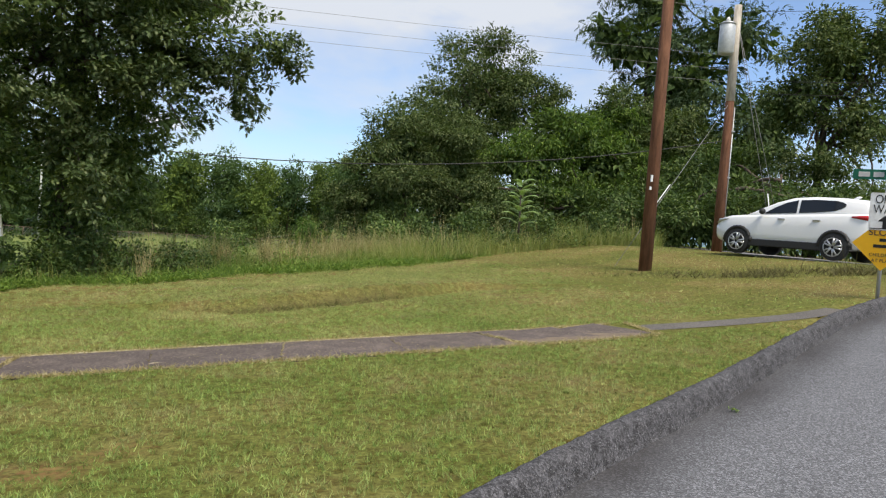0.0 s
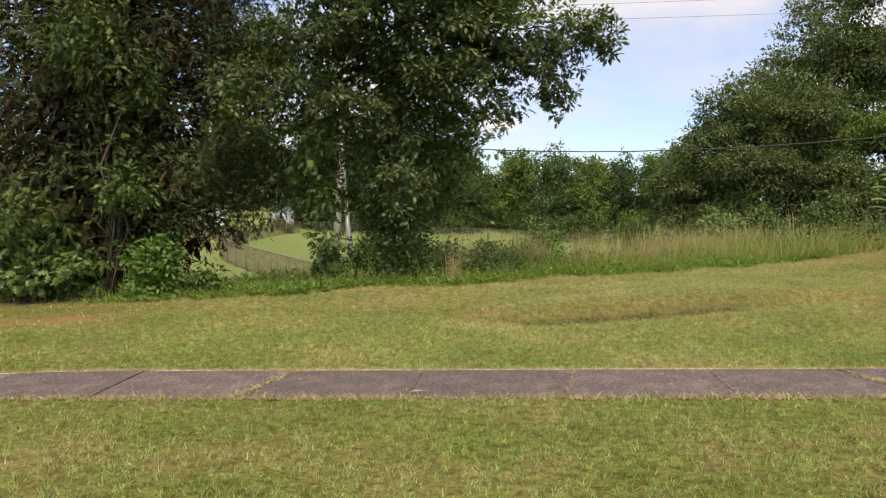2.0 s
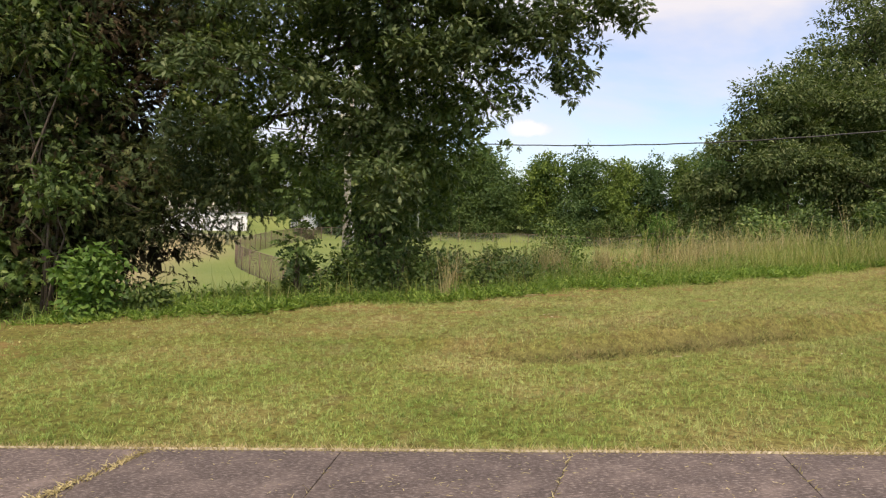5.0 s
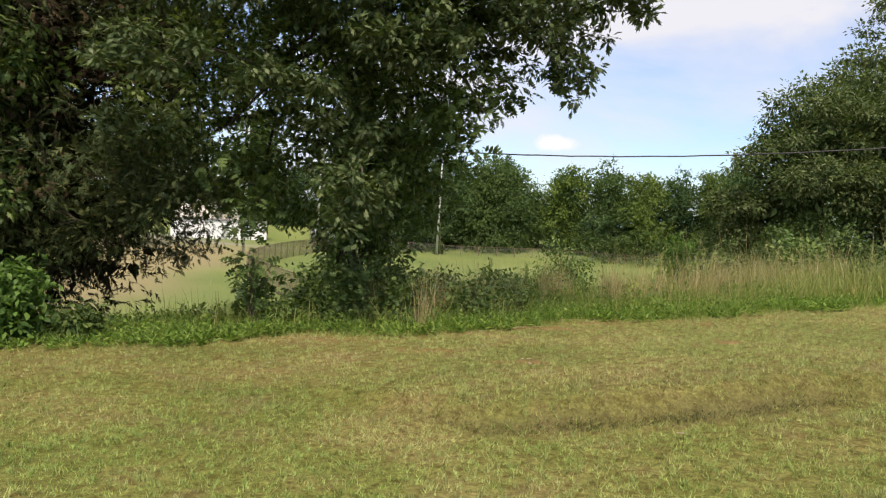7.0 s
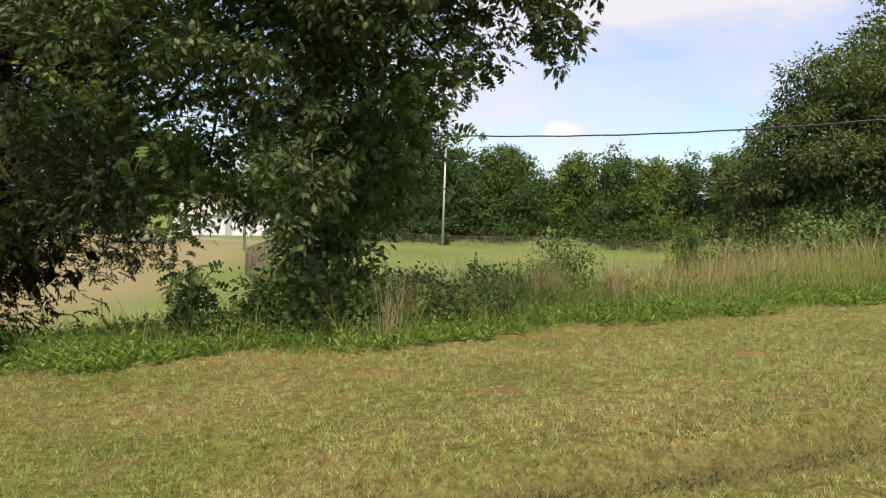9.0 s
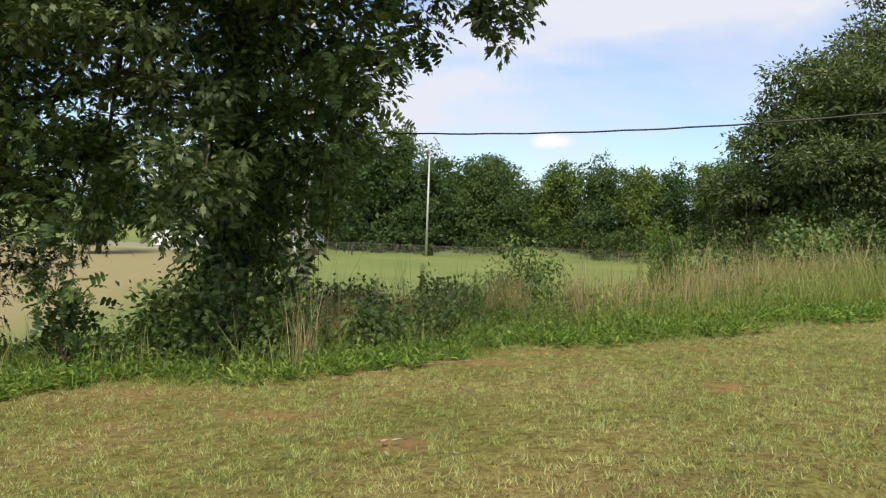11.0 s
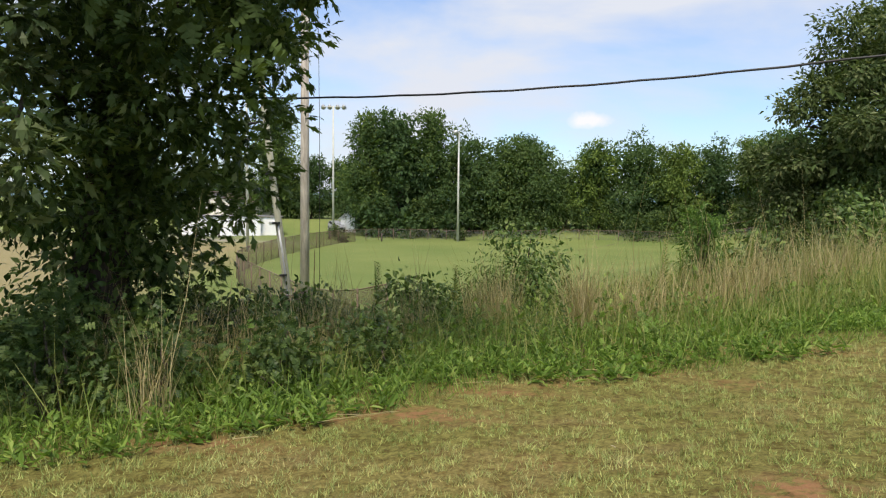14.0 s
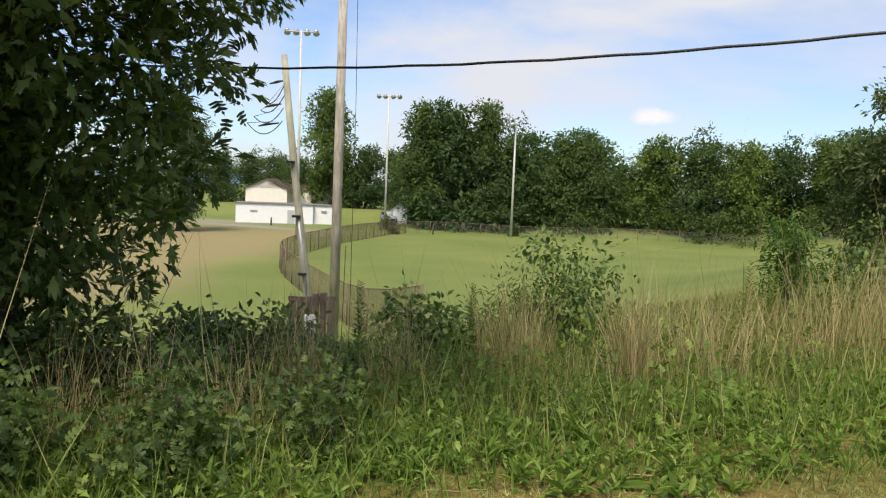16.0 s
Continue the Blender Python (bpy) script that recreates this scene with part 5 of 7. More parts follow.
M_FARBRIGHT = leafy("far_bright_leaf", [(0.0, (0.075, 0.12, 0.03)), (0.6, (0.13, 0.19, 0.045)), (1.0, (0.19, 0.25, 0.065))], 0.65, 0.2, 0.8, 0.12, 0.1)
YELLOW = [(-3.5, 119), (-13.5, 119)]
kinds = [wood_tree(k, 90 + k) for k in range(3)]
WOODS = [(-46.5, 111, 1, 1.14), (-42, 112, 0, 1.46), (-36.8, 113.5, 1, 1.12), (-32, 115, 2, 1.2), (-27, 117, 0, 1.1), (-22.5, 117, 0, 1.02), (-18.6, 120, 2, 0.78), (-13.5, 119, 0, 1.02),
         (-8.5, 120, 2, 1.08), (-3.5, 119, 0, 0.98), (1.5, 121, 2, 1.02), (6.2, 119, 1, 0.78), (11, 117, 0, 1.0), (16.5, 115, 2, 1.1), (22, 112, 0, 1.05), (-70.5, 124, 1, 1.3),
         (-60.5, 130, 0, 0.86), (-79, 127, 2, 0.78), (-66, 128, 0, 0.92), (-55, 126, 2, 0.85), (-73.5, 129, 2, 0.9), (-88, 132, 2, 0.85), (-95, 124, 0, 0.8), (-102, 112, 2, 0.8), (-94, 131, 2, 0.85), (-16, 125, 1, 0.72), (-25, 122, 1, 0.85), (9, 126, 0, 1.1), (28, 108, 2, 1.1), (-45, 117, 2, 1.3), (-30, 121, 0, 0.86)]
for n, (x, y, k, s) in enumerate(WOODS):
    spot = pose(x, y, gz(x, y) - 0.4, 0, 0, (n * 77) % 360)
    if n in (WOODS.index(next(w for w in WOODS if w[2] == q)) for q in range(3)):
        kinds[k].matrix_basis = spot @ Matrix.Diagonal((1.03 * s, 1.03 * s, 1.07 * s, 1))
        continue
    c = copy_thing(kinds[k], spot)
    c.scale = (1.03 * s, 1.03 * s, 1.07 * s)
    if (x, y) in YELLOW:
        c["label"] = "rounded yellow-green woodland tree"
        for leaves in c.children:
            if leaves.name.startswith("crown"):
                leaves.material_slots[0].link = "OBJECT"
                leaves.material_slots[0].material = M_FARBRIGHT
grove_tree("pine_tree", -60, 77.5, gz(-60, 77.5), "dark pine beside the sports field",
                      [((-60, 77.5, 9.6), (1.6, 1.4, 1.2)), ((-59, 77.6, 7.6), (2.3, 2.0, 0.9)), ((-58.2, 77.6, 5.6), (2.6, 2.4, 0.8)), ((-58.4, 77.5, 3.6), (2.6, 2.4, 0.9)), ((-59.5, 77.5, 1.2), (2.8, 2.6, 1.3)), ((-60.5, 77.5, -1.6), (2.6, 2.6, 1.6))],
                      M_PINE, 1100, 10, 0.4, 59, 13, 0.25, SLIM, 0.5, 0.6, 0.6)


# Growth under the edge of the wood, in the shade-darkened leaf colour.
u_rng = np.random.default_rng(95)
u_lobes = []
for x in np.arange(-52, 34, 2.6):
    y = 113.6 + 2.2 * math.sin(x * 0.31) + (4 if x > 20 or x < -44 else 1.0)
    r = 1.5 + 0.9 * u_rng.random()
    u_lobes.append(((x + u_rng.normal() * 0.5, y, gz(x, y) + 0.8 * r), (1.6 * r, 1.3 * r, 1.15 * r)))
for x in np.arange(-50, 34, 4.5):
    y = 121 + 2.0 * math.sin(x * 0.2)
    u_lobes.append(((x, y, gz(x, y) + 3.4 + u_rng.normal() * 0.5), (3.4, 2.2, 3.2)))
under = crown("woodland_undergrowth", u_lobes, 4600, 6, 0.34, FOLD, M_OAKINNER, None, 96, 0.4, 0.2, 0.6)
tagged(under, "dense dark green undergrowth along the edge of the wood", "undergrowth", kind="stuff")

# ---- grass and weeds ----
def grass_patch(name, n, box_xy, keep, height, width, mat, label, seed, lean=0.5, outline=BLADE, lift=0.0):
    rng = np.random.default_rng(seed)
    x, y = rng.uniform(box_xy[0], box_xy[1], n), rng.uniform(box_xy[2], box_xy[3], n)
    ok = keep(x, y, rng)
    x, y = x[ok], y[ok]
    z = ground_z(x, y) + lift
    m = len(x)
    up = unit(np.stack([lean * rng.normal(size=m), lean * rng.normal(size=m), np.ones(m)], -1))
    turn = unit(rng.normal(size=(m, 3)) * np.array([1, 1, 0.1]))
    h = height * np.exp(0.35 * rng.normal(size=m))
    v, f = scatter(outline, np.stack([x, y, z - 0.005], -1), up, turn, h, np.full(m, width) * rng.uniform(0.7, 1.3, m))
    return tagged(np_mesh(name, v, f, mat), label, "grass", kind="stuff")


def clump(x, y, scale, seed=0):
    """A cheap lumpy field between 0 and 1."""
    s = seed * 1.7
    return 0.5 + 0.25 * np.sin(x * scale + s + 1.3 * np.sin(y * scale * 0.7 + s)) + 0.25 * np.sin(y * scale * 1.13 - s + 1.1 * np.sin(x * scale * 0.83))


def on_walk(x, y, w=0.46):
    off = y - (9.23 + 0.2 * np.minimum(x, 5.5) + 0.11 * np.maximum(x - 5.5, 0))
    return (off > -1.02 * w) & (off < 0.53) & (x < 8.9)


def lawn_keep(x, y, rng):
    bare = spots(x, y, BARE)
    return (side_of(EDGE, x, y) < 0.3) & (side_of(KERB, x, y) > -0.02) & ~on_walk(x, y) & (rng.random(len(x)) > bare * 1.15) & (rng.random(len(x)) < 0.62 - 0.45 * crease(x, y))


def lawn_near(x, y, rng):
    return lawn_keep(x, y, rng) & (rng.random(len(x)) < np.clip(1.35 - np.abs(x - 0.5) / 7.5, 0.12, 1))


def lawn_clumps(x, y, rng):
    """The thin turf above the scarp grows in hand-wide clumps with worn thatch between them."""
    c = 0.55 * clump(x + 0.2 * np.sin(3.1 * y), y, 13.0, 3) + 0.45 * clump(y, x + 0.3 * np.sin(2.3 * y), 21.0, 5)
    worn = 0.25 * clump(x, y, 1.6, 8) * clump(x, y, 2.7, 1)
    return lawn_near(x, y, rng) & (rng.random(len(x)) < 0.12 + 1.1 * smooth((c - 0.28 - worn) / 0.3))


def tufted(name, n, box_xy, keep, per, height, width, mat, label, seed, lean=0.75, spread=0.012):
    """Turf as small tufts of blades fanned from one root."""
    rng = np.random.default_rng(seed)
    x, y = rng.uniform(box_xy[0], box_xy[1], n), rng.uniform(box_xy[2], box_xy[3], n)
    ok = keep(x, y, rng)
    x, y = np.repeat(x[ok], per), np.repeat(y[ok], per)
    m = len(x)
    x, y = x + spread * rng.normal(size=m), y + spread * rng.normal(size=m)
    up = unit(np.stack([lean * rng.normal(size=m), lean * rng.normal(size=m), np.ones(m)], -1))
    h = np.repeat(height * np.exp(0.25 * rng.normal(size=m // per)), per) * rng.uniform(0.6, 1.15, m)
    v, f = scatter(BLADE, np.stack([x, y, ground_z(x, y) - 0.004], -1), up, unit(rng.normal(size=(m, 3)) * np.array([1, 1, 0.1])), h, width * rng.uniform(0.7, 1.3, m))
    return tagged(np_mesh(name, v, f, mat), label, "grass", kind="stuff")


tufted("lawn_grass", 76000, (-7.5, 7, 3.6, 13), lawn_near, 8, 0.043, 0.0056, M_BLADE, "short mown grass, green and straw mixed", 201, 0.55)
tufted("lawn_grass", 92000, (-7, 6.8, 13, 23.5), lawn_clumps, 8, 0.045, 0.0058, M_BLADE, "short mown grass in pale clumps above the low scarp", 208, 0.55, 0.02)
grass_patch("lawn_grass", 90000, (-14, 14, 5, 34), lambda x, y, rng: lawn_keep(x, y, rng) & ((np.abs(x) > 6.6) | (y > 23)), 0.045, 0.016, M_BLADE, "short mown grass blades farther off", 202, 0.9)


M_SCARP = leafy("rank_turf", [(0.0, (0.1, 0.1, 0.04)), (0.6, (0.2, 0.188, 0.076)), (1.0, (0.33, 0.29, 0.14))], 0.7, 0.15)
# Darker turf colour that draws the shadow line at the scarp's foot.
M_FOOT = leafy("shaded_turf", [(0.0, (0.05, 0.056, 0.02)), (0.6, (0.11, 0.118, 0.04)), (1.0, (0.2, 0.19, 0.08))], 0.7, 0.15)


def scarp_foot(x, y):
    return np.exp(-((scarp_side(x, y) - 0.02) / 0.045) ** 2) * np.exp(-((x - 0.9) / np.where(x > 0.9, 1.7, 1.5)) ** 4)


grass_patch("scarp_grass", 700000, (-1.8, 4.2, 12.4, 15.2), lambda x, y, rng: rng.random(len(x)) < 0.42 * scarp_foot(x, y) * (0.3 + 0.6 * clump(x, y, 6.0, 4)), 0.034, 0.008, M_FOOT, "coarse turf along a low scarp's foot, coloured dark as its shadow line", 203, 0.7)


def slope_turf(x, y, rng):
    s = scarp_side(x, y)
    band = smooth((s + 0.02) / 0.15) * (1 - smooth((s - 0.5) / 1.4)) * np.exp(-((x - 0.9) / 2.3) ** 4)
    return rng.random(len(x)) < band * np.clip(2.2 * clump(x, y, 9.0, 7) * clump(x, y, 23.0, 2) - 0.35, 0, 1)


grass_patch("coarse_turf", 60000, (-2.4, 4.2, 12.4, 17.5), slope_turf, 0.03, 0.012, M_SCARP, "coarse brownish tufts on the worn slope", 209, 0.8)


def along_walk(name, n, offs, spread, height, label, seed, lean):
    """Dry blades along the edges of the pavement, falling over it."""
    rng = np.random.default_rng(seed)
    s = rng.uniform(-9.5, 7.2, n)
    o = rng.choice(offs, n) + spread * rng.normal(size=n)
    x, y = S_FIRST[0] + WAY[0] * s + ACROSS[0] * o, S_FIRST[1] + WAY[1] * s + ACROSS[1] * o
    ok = rng.random(n) < 0.35 + 0.65 * clump(s, o, 4.0, 2)
    x, y = x[ok], y[ok]
    m = len(x)
    up = unit(np.stack([lean * rng.normal(size=m), lean * rng.normal(size=m), np.ones(m)], -1))
    v, f = scatter(BLADE, np.stack([x, y, lawn_z(x, y) + 0.004], -1), up, unit(rng.normal(size=(m, 3)) * np.array([1, 1, 0.1])), height * np.exp(0.3 * rng.normal(size=m)), np.full(m, 0.008))
    return tagged(np_mesh(name, v, f, M_STRAW), label, "grass", kind="stuff")


along_walk("dry_grass_fringe", 30000, (0.49, 0.515), 0.016, 0.045, "straw-coloured dry grass along the far pavement edge", 204, 1.2)
along_walk("dry_grass_fringe", 12000, (-0.49,), 0.03, 0.05, "straw-coloured dry grass along the near pavement edge", 206, 1.2)


def joint_tufts(seed=205):
    rng = np.random.default_rng(seed)
    places = []
    for j, thick, skew in ((0, 420, 0.12), (-2, 260, 0.12), (4, 420, -0.12), (5.62, 600, 0.1), (-5, 260, 0.05), (1, 8, 0.03), (2, 40, 0.10), (3, 24, 0.03)):
        o = rng.uniform(-0.47, 0.47, thick)
        s = j * 1.305 + skew * o / 0.47 + (0.022 if thick > 100 else 0.006) * rng.normal(size=thick) * (1 + (o < -0.25) * 1.2)
        places.append(np.stack([S_FIRST[0] + WAY[0] * s + ACROSS[0] * o, S_FIRST[1] + WAY[1] * s + ACROSS[1] * o], -1))
    p = np.concatenate(places)
    m = len(p)
    up = unit(np.stack([1.6 * rng.normal(size=m), 1.6 * rng.normal(size=m), np.ones(m)], -1))
    v, f = scatter(BLADE, np.stack([p[:, 0], p[:, 1], lawn_z(p[:, 0], p[:, 1]) + 0.016], -1), up, rng.normal(size=(m, 3)), 0.035 * np.exp(0.3 * rng.normal(size=m)), np.full(m, 0.009))
    tagged(np_mesh("joint_grass", v, f, M_STRAW), "dry grass growing in the pavement joints", "grass", kind="stuff")
    # Clippings strewn on the slabs.
    n = 2400
    s, o = rng.uniform(-9, 7, n), rng.uniform(-0.46, 0.46, n)
    x, y = S_FIRST[0] + WAY[0] * s + ACROSS[0] * o, S_FIRST[1] + WAY[1] * s + ACROSS[1] * o
    ok = rng.random(n) < clump(s, o * 3, 2.6, 5)
    x, y = x[ok], y[ok]
    m = len(x)
    flat = np.stack([rng.normal(size=m), 0.5 * rng.normal(size=m), 0.05 * rng.normal(size=m)], -1)
    v, f = scatter(BLADE, np.stack([x, y, lawn_z(x, y) + 0.024], -1), flat, np.tile((0, 0, 1.0), (m, 1)), 0.024 * np.exp(0.4 * rng.normal(size=m)), np.full(m, 0.007))
    tagged(np_mesh("grass_clippings", v, f, M_STRAW), "dry grass clippings strewn on the pavement", "grass", kind="stuff")


joint_tufts()


def edge_d(x, y):
    return side_of(EDGE, x, y)


# Broad-leaved weeds along the mown edge.
def broad_weeds(name, n, lo, hi, mat, leaf, height, label, seed, per=8, box_xy=(-14, 7, 11, 31), outline=OVAL_LEAF, wide=0.72, rise=0.9):
    rng = np.random.default_rng(seed)
    x, y = rng.uniform(box_xy[0], box_xy[1], n), rng.uniform(box_xy[2], box_xy[3], n)
    d = edge_d(x, y) + 0.5 * (clump(x, y, 2.3, seed) - 0.5) * 2
    ok = (d > lo) & (d < hi) & (rng.random(n) < 0.25 + clump(x, y, 1.7, seed + 2))
    x, y = x[ok], y[ok]
    m = len(x)
    tall = height * np.exp(0.3 * rng.normal(size=m)) * np.interp(x, [-8, -4.5], [0.4, 1.0])
    p = np.repeat(np.stack([x, y, ground_z(x, y)], -1), per, 0)
    k = np.tile(np.linspace(0.15, 1, per), m)
    a = np.repeat(rng.random(m) * 6.28, per) + np.tile(np.arange(per) * 2.4, m)
    out = np.stack([np.cos(a), np.sin(a), rise * (k + 0.1)], -1)
    p[:, 2] += np.repeat(tall, per) * k
    p[:, :2] += rng.normal(size=(len(p), 2)) * 0.025
    size = leaf * (1.15 - 0.45 * k) * np.exp(0.25 * rng.normal(size=len(k)))
    v, f = scatter(outline, p, out + 0.25 * rng.normal(size=out.shape), np.tile((0, 0, 1.0), (len(p), 1)) + 0.35 * rng.normal(size=out.shape), size, size * wide)
    return tagged(np_mesh(name, v, f, mat), label, "weeds", kind="stuff")


broad_weeds("broadleaf_weeds", 24000, -0.08, 1.5, M_BROAD, 0.1, 0.10, "bright green lance-leaved weeds along the mown edge", 211, 8, (-8.5, 6.5, 13, 29), LANCE, 1.2, 1.0)
broad_weeds("broadleaf_weeds", 9000, 0.0, 1.7, M_BROAD, 0.075, 0.16, "low lobed weeds along the mown edge", 214, 8, (-8.5, 6.5, 13, 29), OAKLEAF, 1.0, 0.8)
broad_weeds("broadleaf_weeds", 13000, 1.2, 4.5, M_SHRUB, 0.08, 0.3, "darker leafy weeds behind the mown edge", 212, 9, outline=LANCE, wide=1.2)
broad_weeds("compound_weeds", 3000, 0.9, 4.0, M_BROAD, 0.12, 0.3, "weeds with feathery compound leaves", 216, 6, (-8, 6.5, 14, 29), PINNATE, 0.9, 1.2)
broad_weeds("broadleaf_weeds", 8000, 3.5, 9.0, M_SHRUB, 0.09, 0.14, "leafy weeds down the bank", 213, 8, outline=LANCE, wide=1.2)


def tall_grass(name, n, lo, hi, height, width, mat, label, seed, thick, lean=0.22, box_xy=(-14, 14, 11, 42)):
    def keep(x, y, rng):
        d = edge_d(x, y) + 0.4 * (clump(x, y, 1.9, seed) - 0.5)
        trunk = np.hypot(x + 4.5, y - 18.9) > 1.0
        return (d > lo) & (d < hi) & trunk & ((x > -1.6) | (d < 3.4) | (rng.random(len(x)) < 0.12)) & (rng.random(len(x)) < thick(x, y) * np.interp(x, [-7, -4.5], [0.25, 1.0]))
    return grass_patch(name, n, box_xy, keep, height, width, mat, label, seed, lean, REED)


tall_grass("tall_grass", 330000, 0.5, 8.0, 0.36, 0.0085, M_TALLGRASS, "tall uncut green grass on the bank", 221, lambda x, y: 0.12 + 0.5 * clump(x, y, 1.3, 3) * np.clip(1.2 - np.abs(x) / 16, 0, 1))
tall_grass("tall_grass", 40000, 0.6, 5.0, 0.42, 0.009, M_TALLGRASS, "tall light green grass on the rise", 222, lambda x, y: np.clip((x - 1.5) / 3, 0, 1) * 0.9, box_xy=(1, 5, 19, 32))
tall_grass("tall_grass", 80000, 0.1, 4.0, 0.5, 0.014, M_TALLGRASS, "tall rank grass before the grove", 226, lambda x, y: 0.3 + 0.5 * clump(x, y, 1.6, 4), 0.3, box_xy=(4.5, 16, 23, 36))
tall_grass("dry_stalks", 9000, 0.4, 4.0, 0.8, 0.012, M_STRAW, "brownish dry stalks before the grove", 227, lambda x, y: (clump(x, y, 1.3, 8) > 0.6) * 0.4 + 0.05, 0.2, box_xy=(3.5, 15, 23, 36))
tall_grass("dry_stalks", 24000, 1.2, 5.0, 0.55, 0.006, M_STRAW, "tan dry grass stalks standing in clumps", 223, lambda x, y: (clump(x, y, 3.1, 9) > 0.72) * 0.85 + 0.03 * (x > -2.5), 0.13)
for k, (cx, cy, rad, n) in enumerate(((-2.5, 17.55, 0.16, 60), (-2.7, 19.0, 0.25, 110), (-3.05, 18.7, 0.15, 60), (-2.45, 20.3, 0.4, 150), (-2.3, 19.4, 0.25, 70), (-0.1, 21.9, 0.25, 300), (0.5, 22.4, 0.5, 220), (-1.3, 22.3, 0.45, 260), (1.1, 23.2, 0.5, 160), (-3.6, 18.2, 0.3, 90), (2.6, 25.0, 0.6, 260), (3.2, 25.8, 0.6, 300), (1.7, 23.6, 0.4, 260), (2.1, 24.3, 0.45, 240), (4.4, 27.2, 0.7, 260), (-1.9, 20.9, 0.35, 110))):
    def near_spot(x, y, rng, cx=cx, cy=cy, rad=rad):
        return np.hypot(x - cx, y - cy) < rad * np.sqrt(rng.random(len(x)))
    grass_patch("dry_tussock", n * 4, (cx - rad, cx + rad, cy - rad, cy + rad), near_spot, 0.68, 0.0065, M_STRAW, "clump of tan dry grass stalks", 230 + k, 0.14, REED)


# Horseweed spikes.
def spike_weed(x, y, height, seed):
    rng = np.random.default_rng(seed)
    top = thing("horseweed", (x, y, gz(x, y)), "tall narrow green weed spike in the grass", "weed", "weed spikes on the bank")
    tube("stem", [(0, 0, -0.05), (0.02 * rng.normal(), 0, height * 0.5), (0.04 * rng.normal(), 0.03 * rng.normal(), height)], [0.009, 0.007, 0.003], M_BROAD, top, 5)
    n = 110
    k = np.linspace(0.15, 1, n)
    a = np.arange(n) * 2.4
    out = np.stack([np.cos(a), np.sin(a), np.full(n, 0.7)], -1)
    v, f = scatter(SLIM, np.stack([0 * k, 0 * k, k * height], -1), out, np.tile((0, 0, 1.0), (n, 1)), 0.13 * (1.15 - 0.75 * k))
    np_mesh("leaves", v, f, M_TALLGRASS, top)


for k, (x, y, h) in enumerate(((-2.4, 21.2, 0.95), (0.75, 23.2, 1.0), (0.95, 23.5, 0.85), (1.5, 23.9, 1.0), (-2.0, 22.9, 0.85), (3.4, 26.5, 1.0), (1.9, 25.3, 0.9))):
    spike_weed(x, y, h, 300 + k)


# Fallen leaves, litter and a twig on the grass.
def fallen_leaf(x, y, turn, size, mat, label, lift=0.045):
    bm = bmesh.new()
    p = [(-0.5, 0, 0), (-0.15, 0.16, 0.05), (0.2, 0.13, 0.07), (0.5, 0, 0.02), (0.2, -0.13, 0.09), (-0.15, -0.16, 0.04)]
    vs = [bm.verts.new((a * size, b * size, c * size)) for a, b, c in p]
    bm.faces.new((vs[0], vs[1], vs[2], vs[3]))
    bm.faces.new((vs[0], vs[3], vs[4], vs[5]))
    bmesh.ops.solidify(bm, geom=bm.faces[:], thickness=0.002)
    ob = part("fallen_leaf", bm, mat)
    ob.matrix_basis = pose(x, y, gz(x, y) + lift, 0, 0, turn)
    return tagged(ob, label, "leaf", "leaves on the lawn")


M_DEAD = plain("dead_leaf", (0.46, 0.40, 0.28), 0.7, vary=0.2, scale=20)
for k, (x, y, s) in enumerate(((1.08, 12.8, 0.16), (-0.49, 14.87, 0.13), (-0.36, 14.57, 0.13), (0.05, 14.6, 0.09), (2.05, 14.1, 0.1), (1.9, 15.6, 0.11), (-0.42, 14.9, 0.15), (1.55, 14.9, 0.1), (-1.6, 13.9, 0.09), (-0.9, 12.4, 0.08), (0.8, 17.6, 0.09), (-3.1, 14.2, 0.09), (2.6, 13.2, 0.1), (-5.2, 13.0, 0.1))):
    fallen_leaf(x, y, k * 67, 0.6 * s, M_DEAD, "curled pale dry leaf on the grass")
fallen_leaf(-0.86, 8.7, 25, 0.14, M_DEAD, "curled dry leaf lying on the pavement", 0.03)


# Dry stems lying along the foot of the weeds.
for k, (a, b, r) in enumerate((((-1.61, 17.96), (-1.04, 18.05), 0.006), ((-1.63, 17.34), (-1.46, 17.41), 0.005), ((0.31, 19.72), (0.73, 19.9), 0.005), ((-0.69, 19.05), (-0.38, 19.18), 0.004), ((-1.25, 17.8), (-0.8, 18.2), 0.004))):
    run = np.linspace(np.array(a), np.array(b), 7)
    run += 0.012 * np.random.default_rng(700 + k).normal(size=run.shape)
    stem = tube("dry_stem", np.column_stack([run, ground_z(run[:, 0], run[:, 1]) + 0.035]), np.linspace(r, 0.4 * r, 7), M_STRAW, sides=5)
    tagged(stem, "dry straw-coloured weed stem lying on the turf", "stem", "fallen weed stems")


M_DRYBRUSH = leafy("dry_brush", [(0.0, (0.06, 0.055, 0.025)), (0.5, (0.12, 0.11, 0.05)), (1.0, (0.22, 0.22, 0.09))], 0.8, 0.1)


def roadside(x, y, rng):
    k = (x - 7.6) / 4.2
    return (np.abs(y - (17.4 - 3.2 * k)) < 0.7) & (rng.random(len(x)) < np.clip(1.6 * k - 0.3, 0.08, 0.8)) & (rng.random(len(x)) < clump(x, y, 2.5, 6))


grass_patch("roadside_brush", 42000, (7.4, 12.4, 12.5, 18.6), roadside, 0.15, 0.012, M_DRYBRUSH, "low brushy growth beside the side road", 240, 0.7, REED)

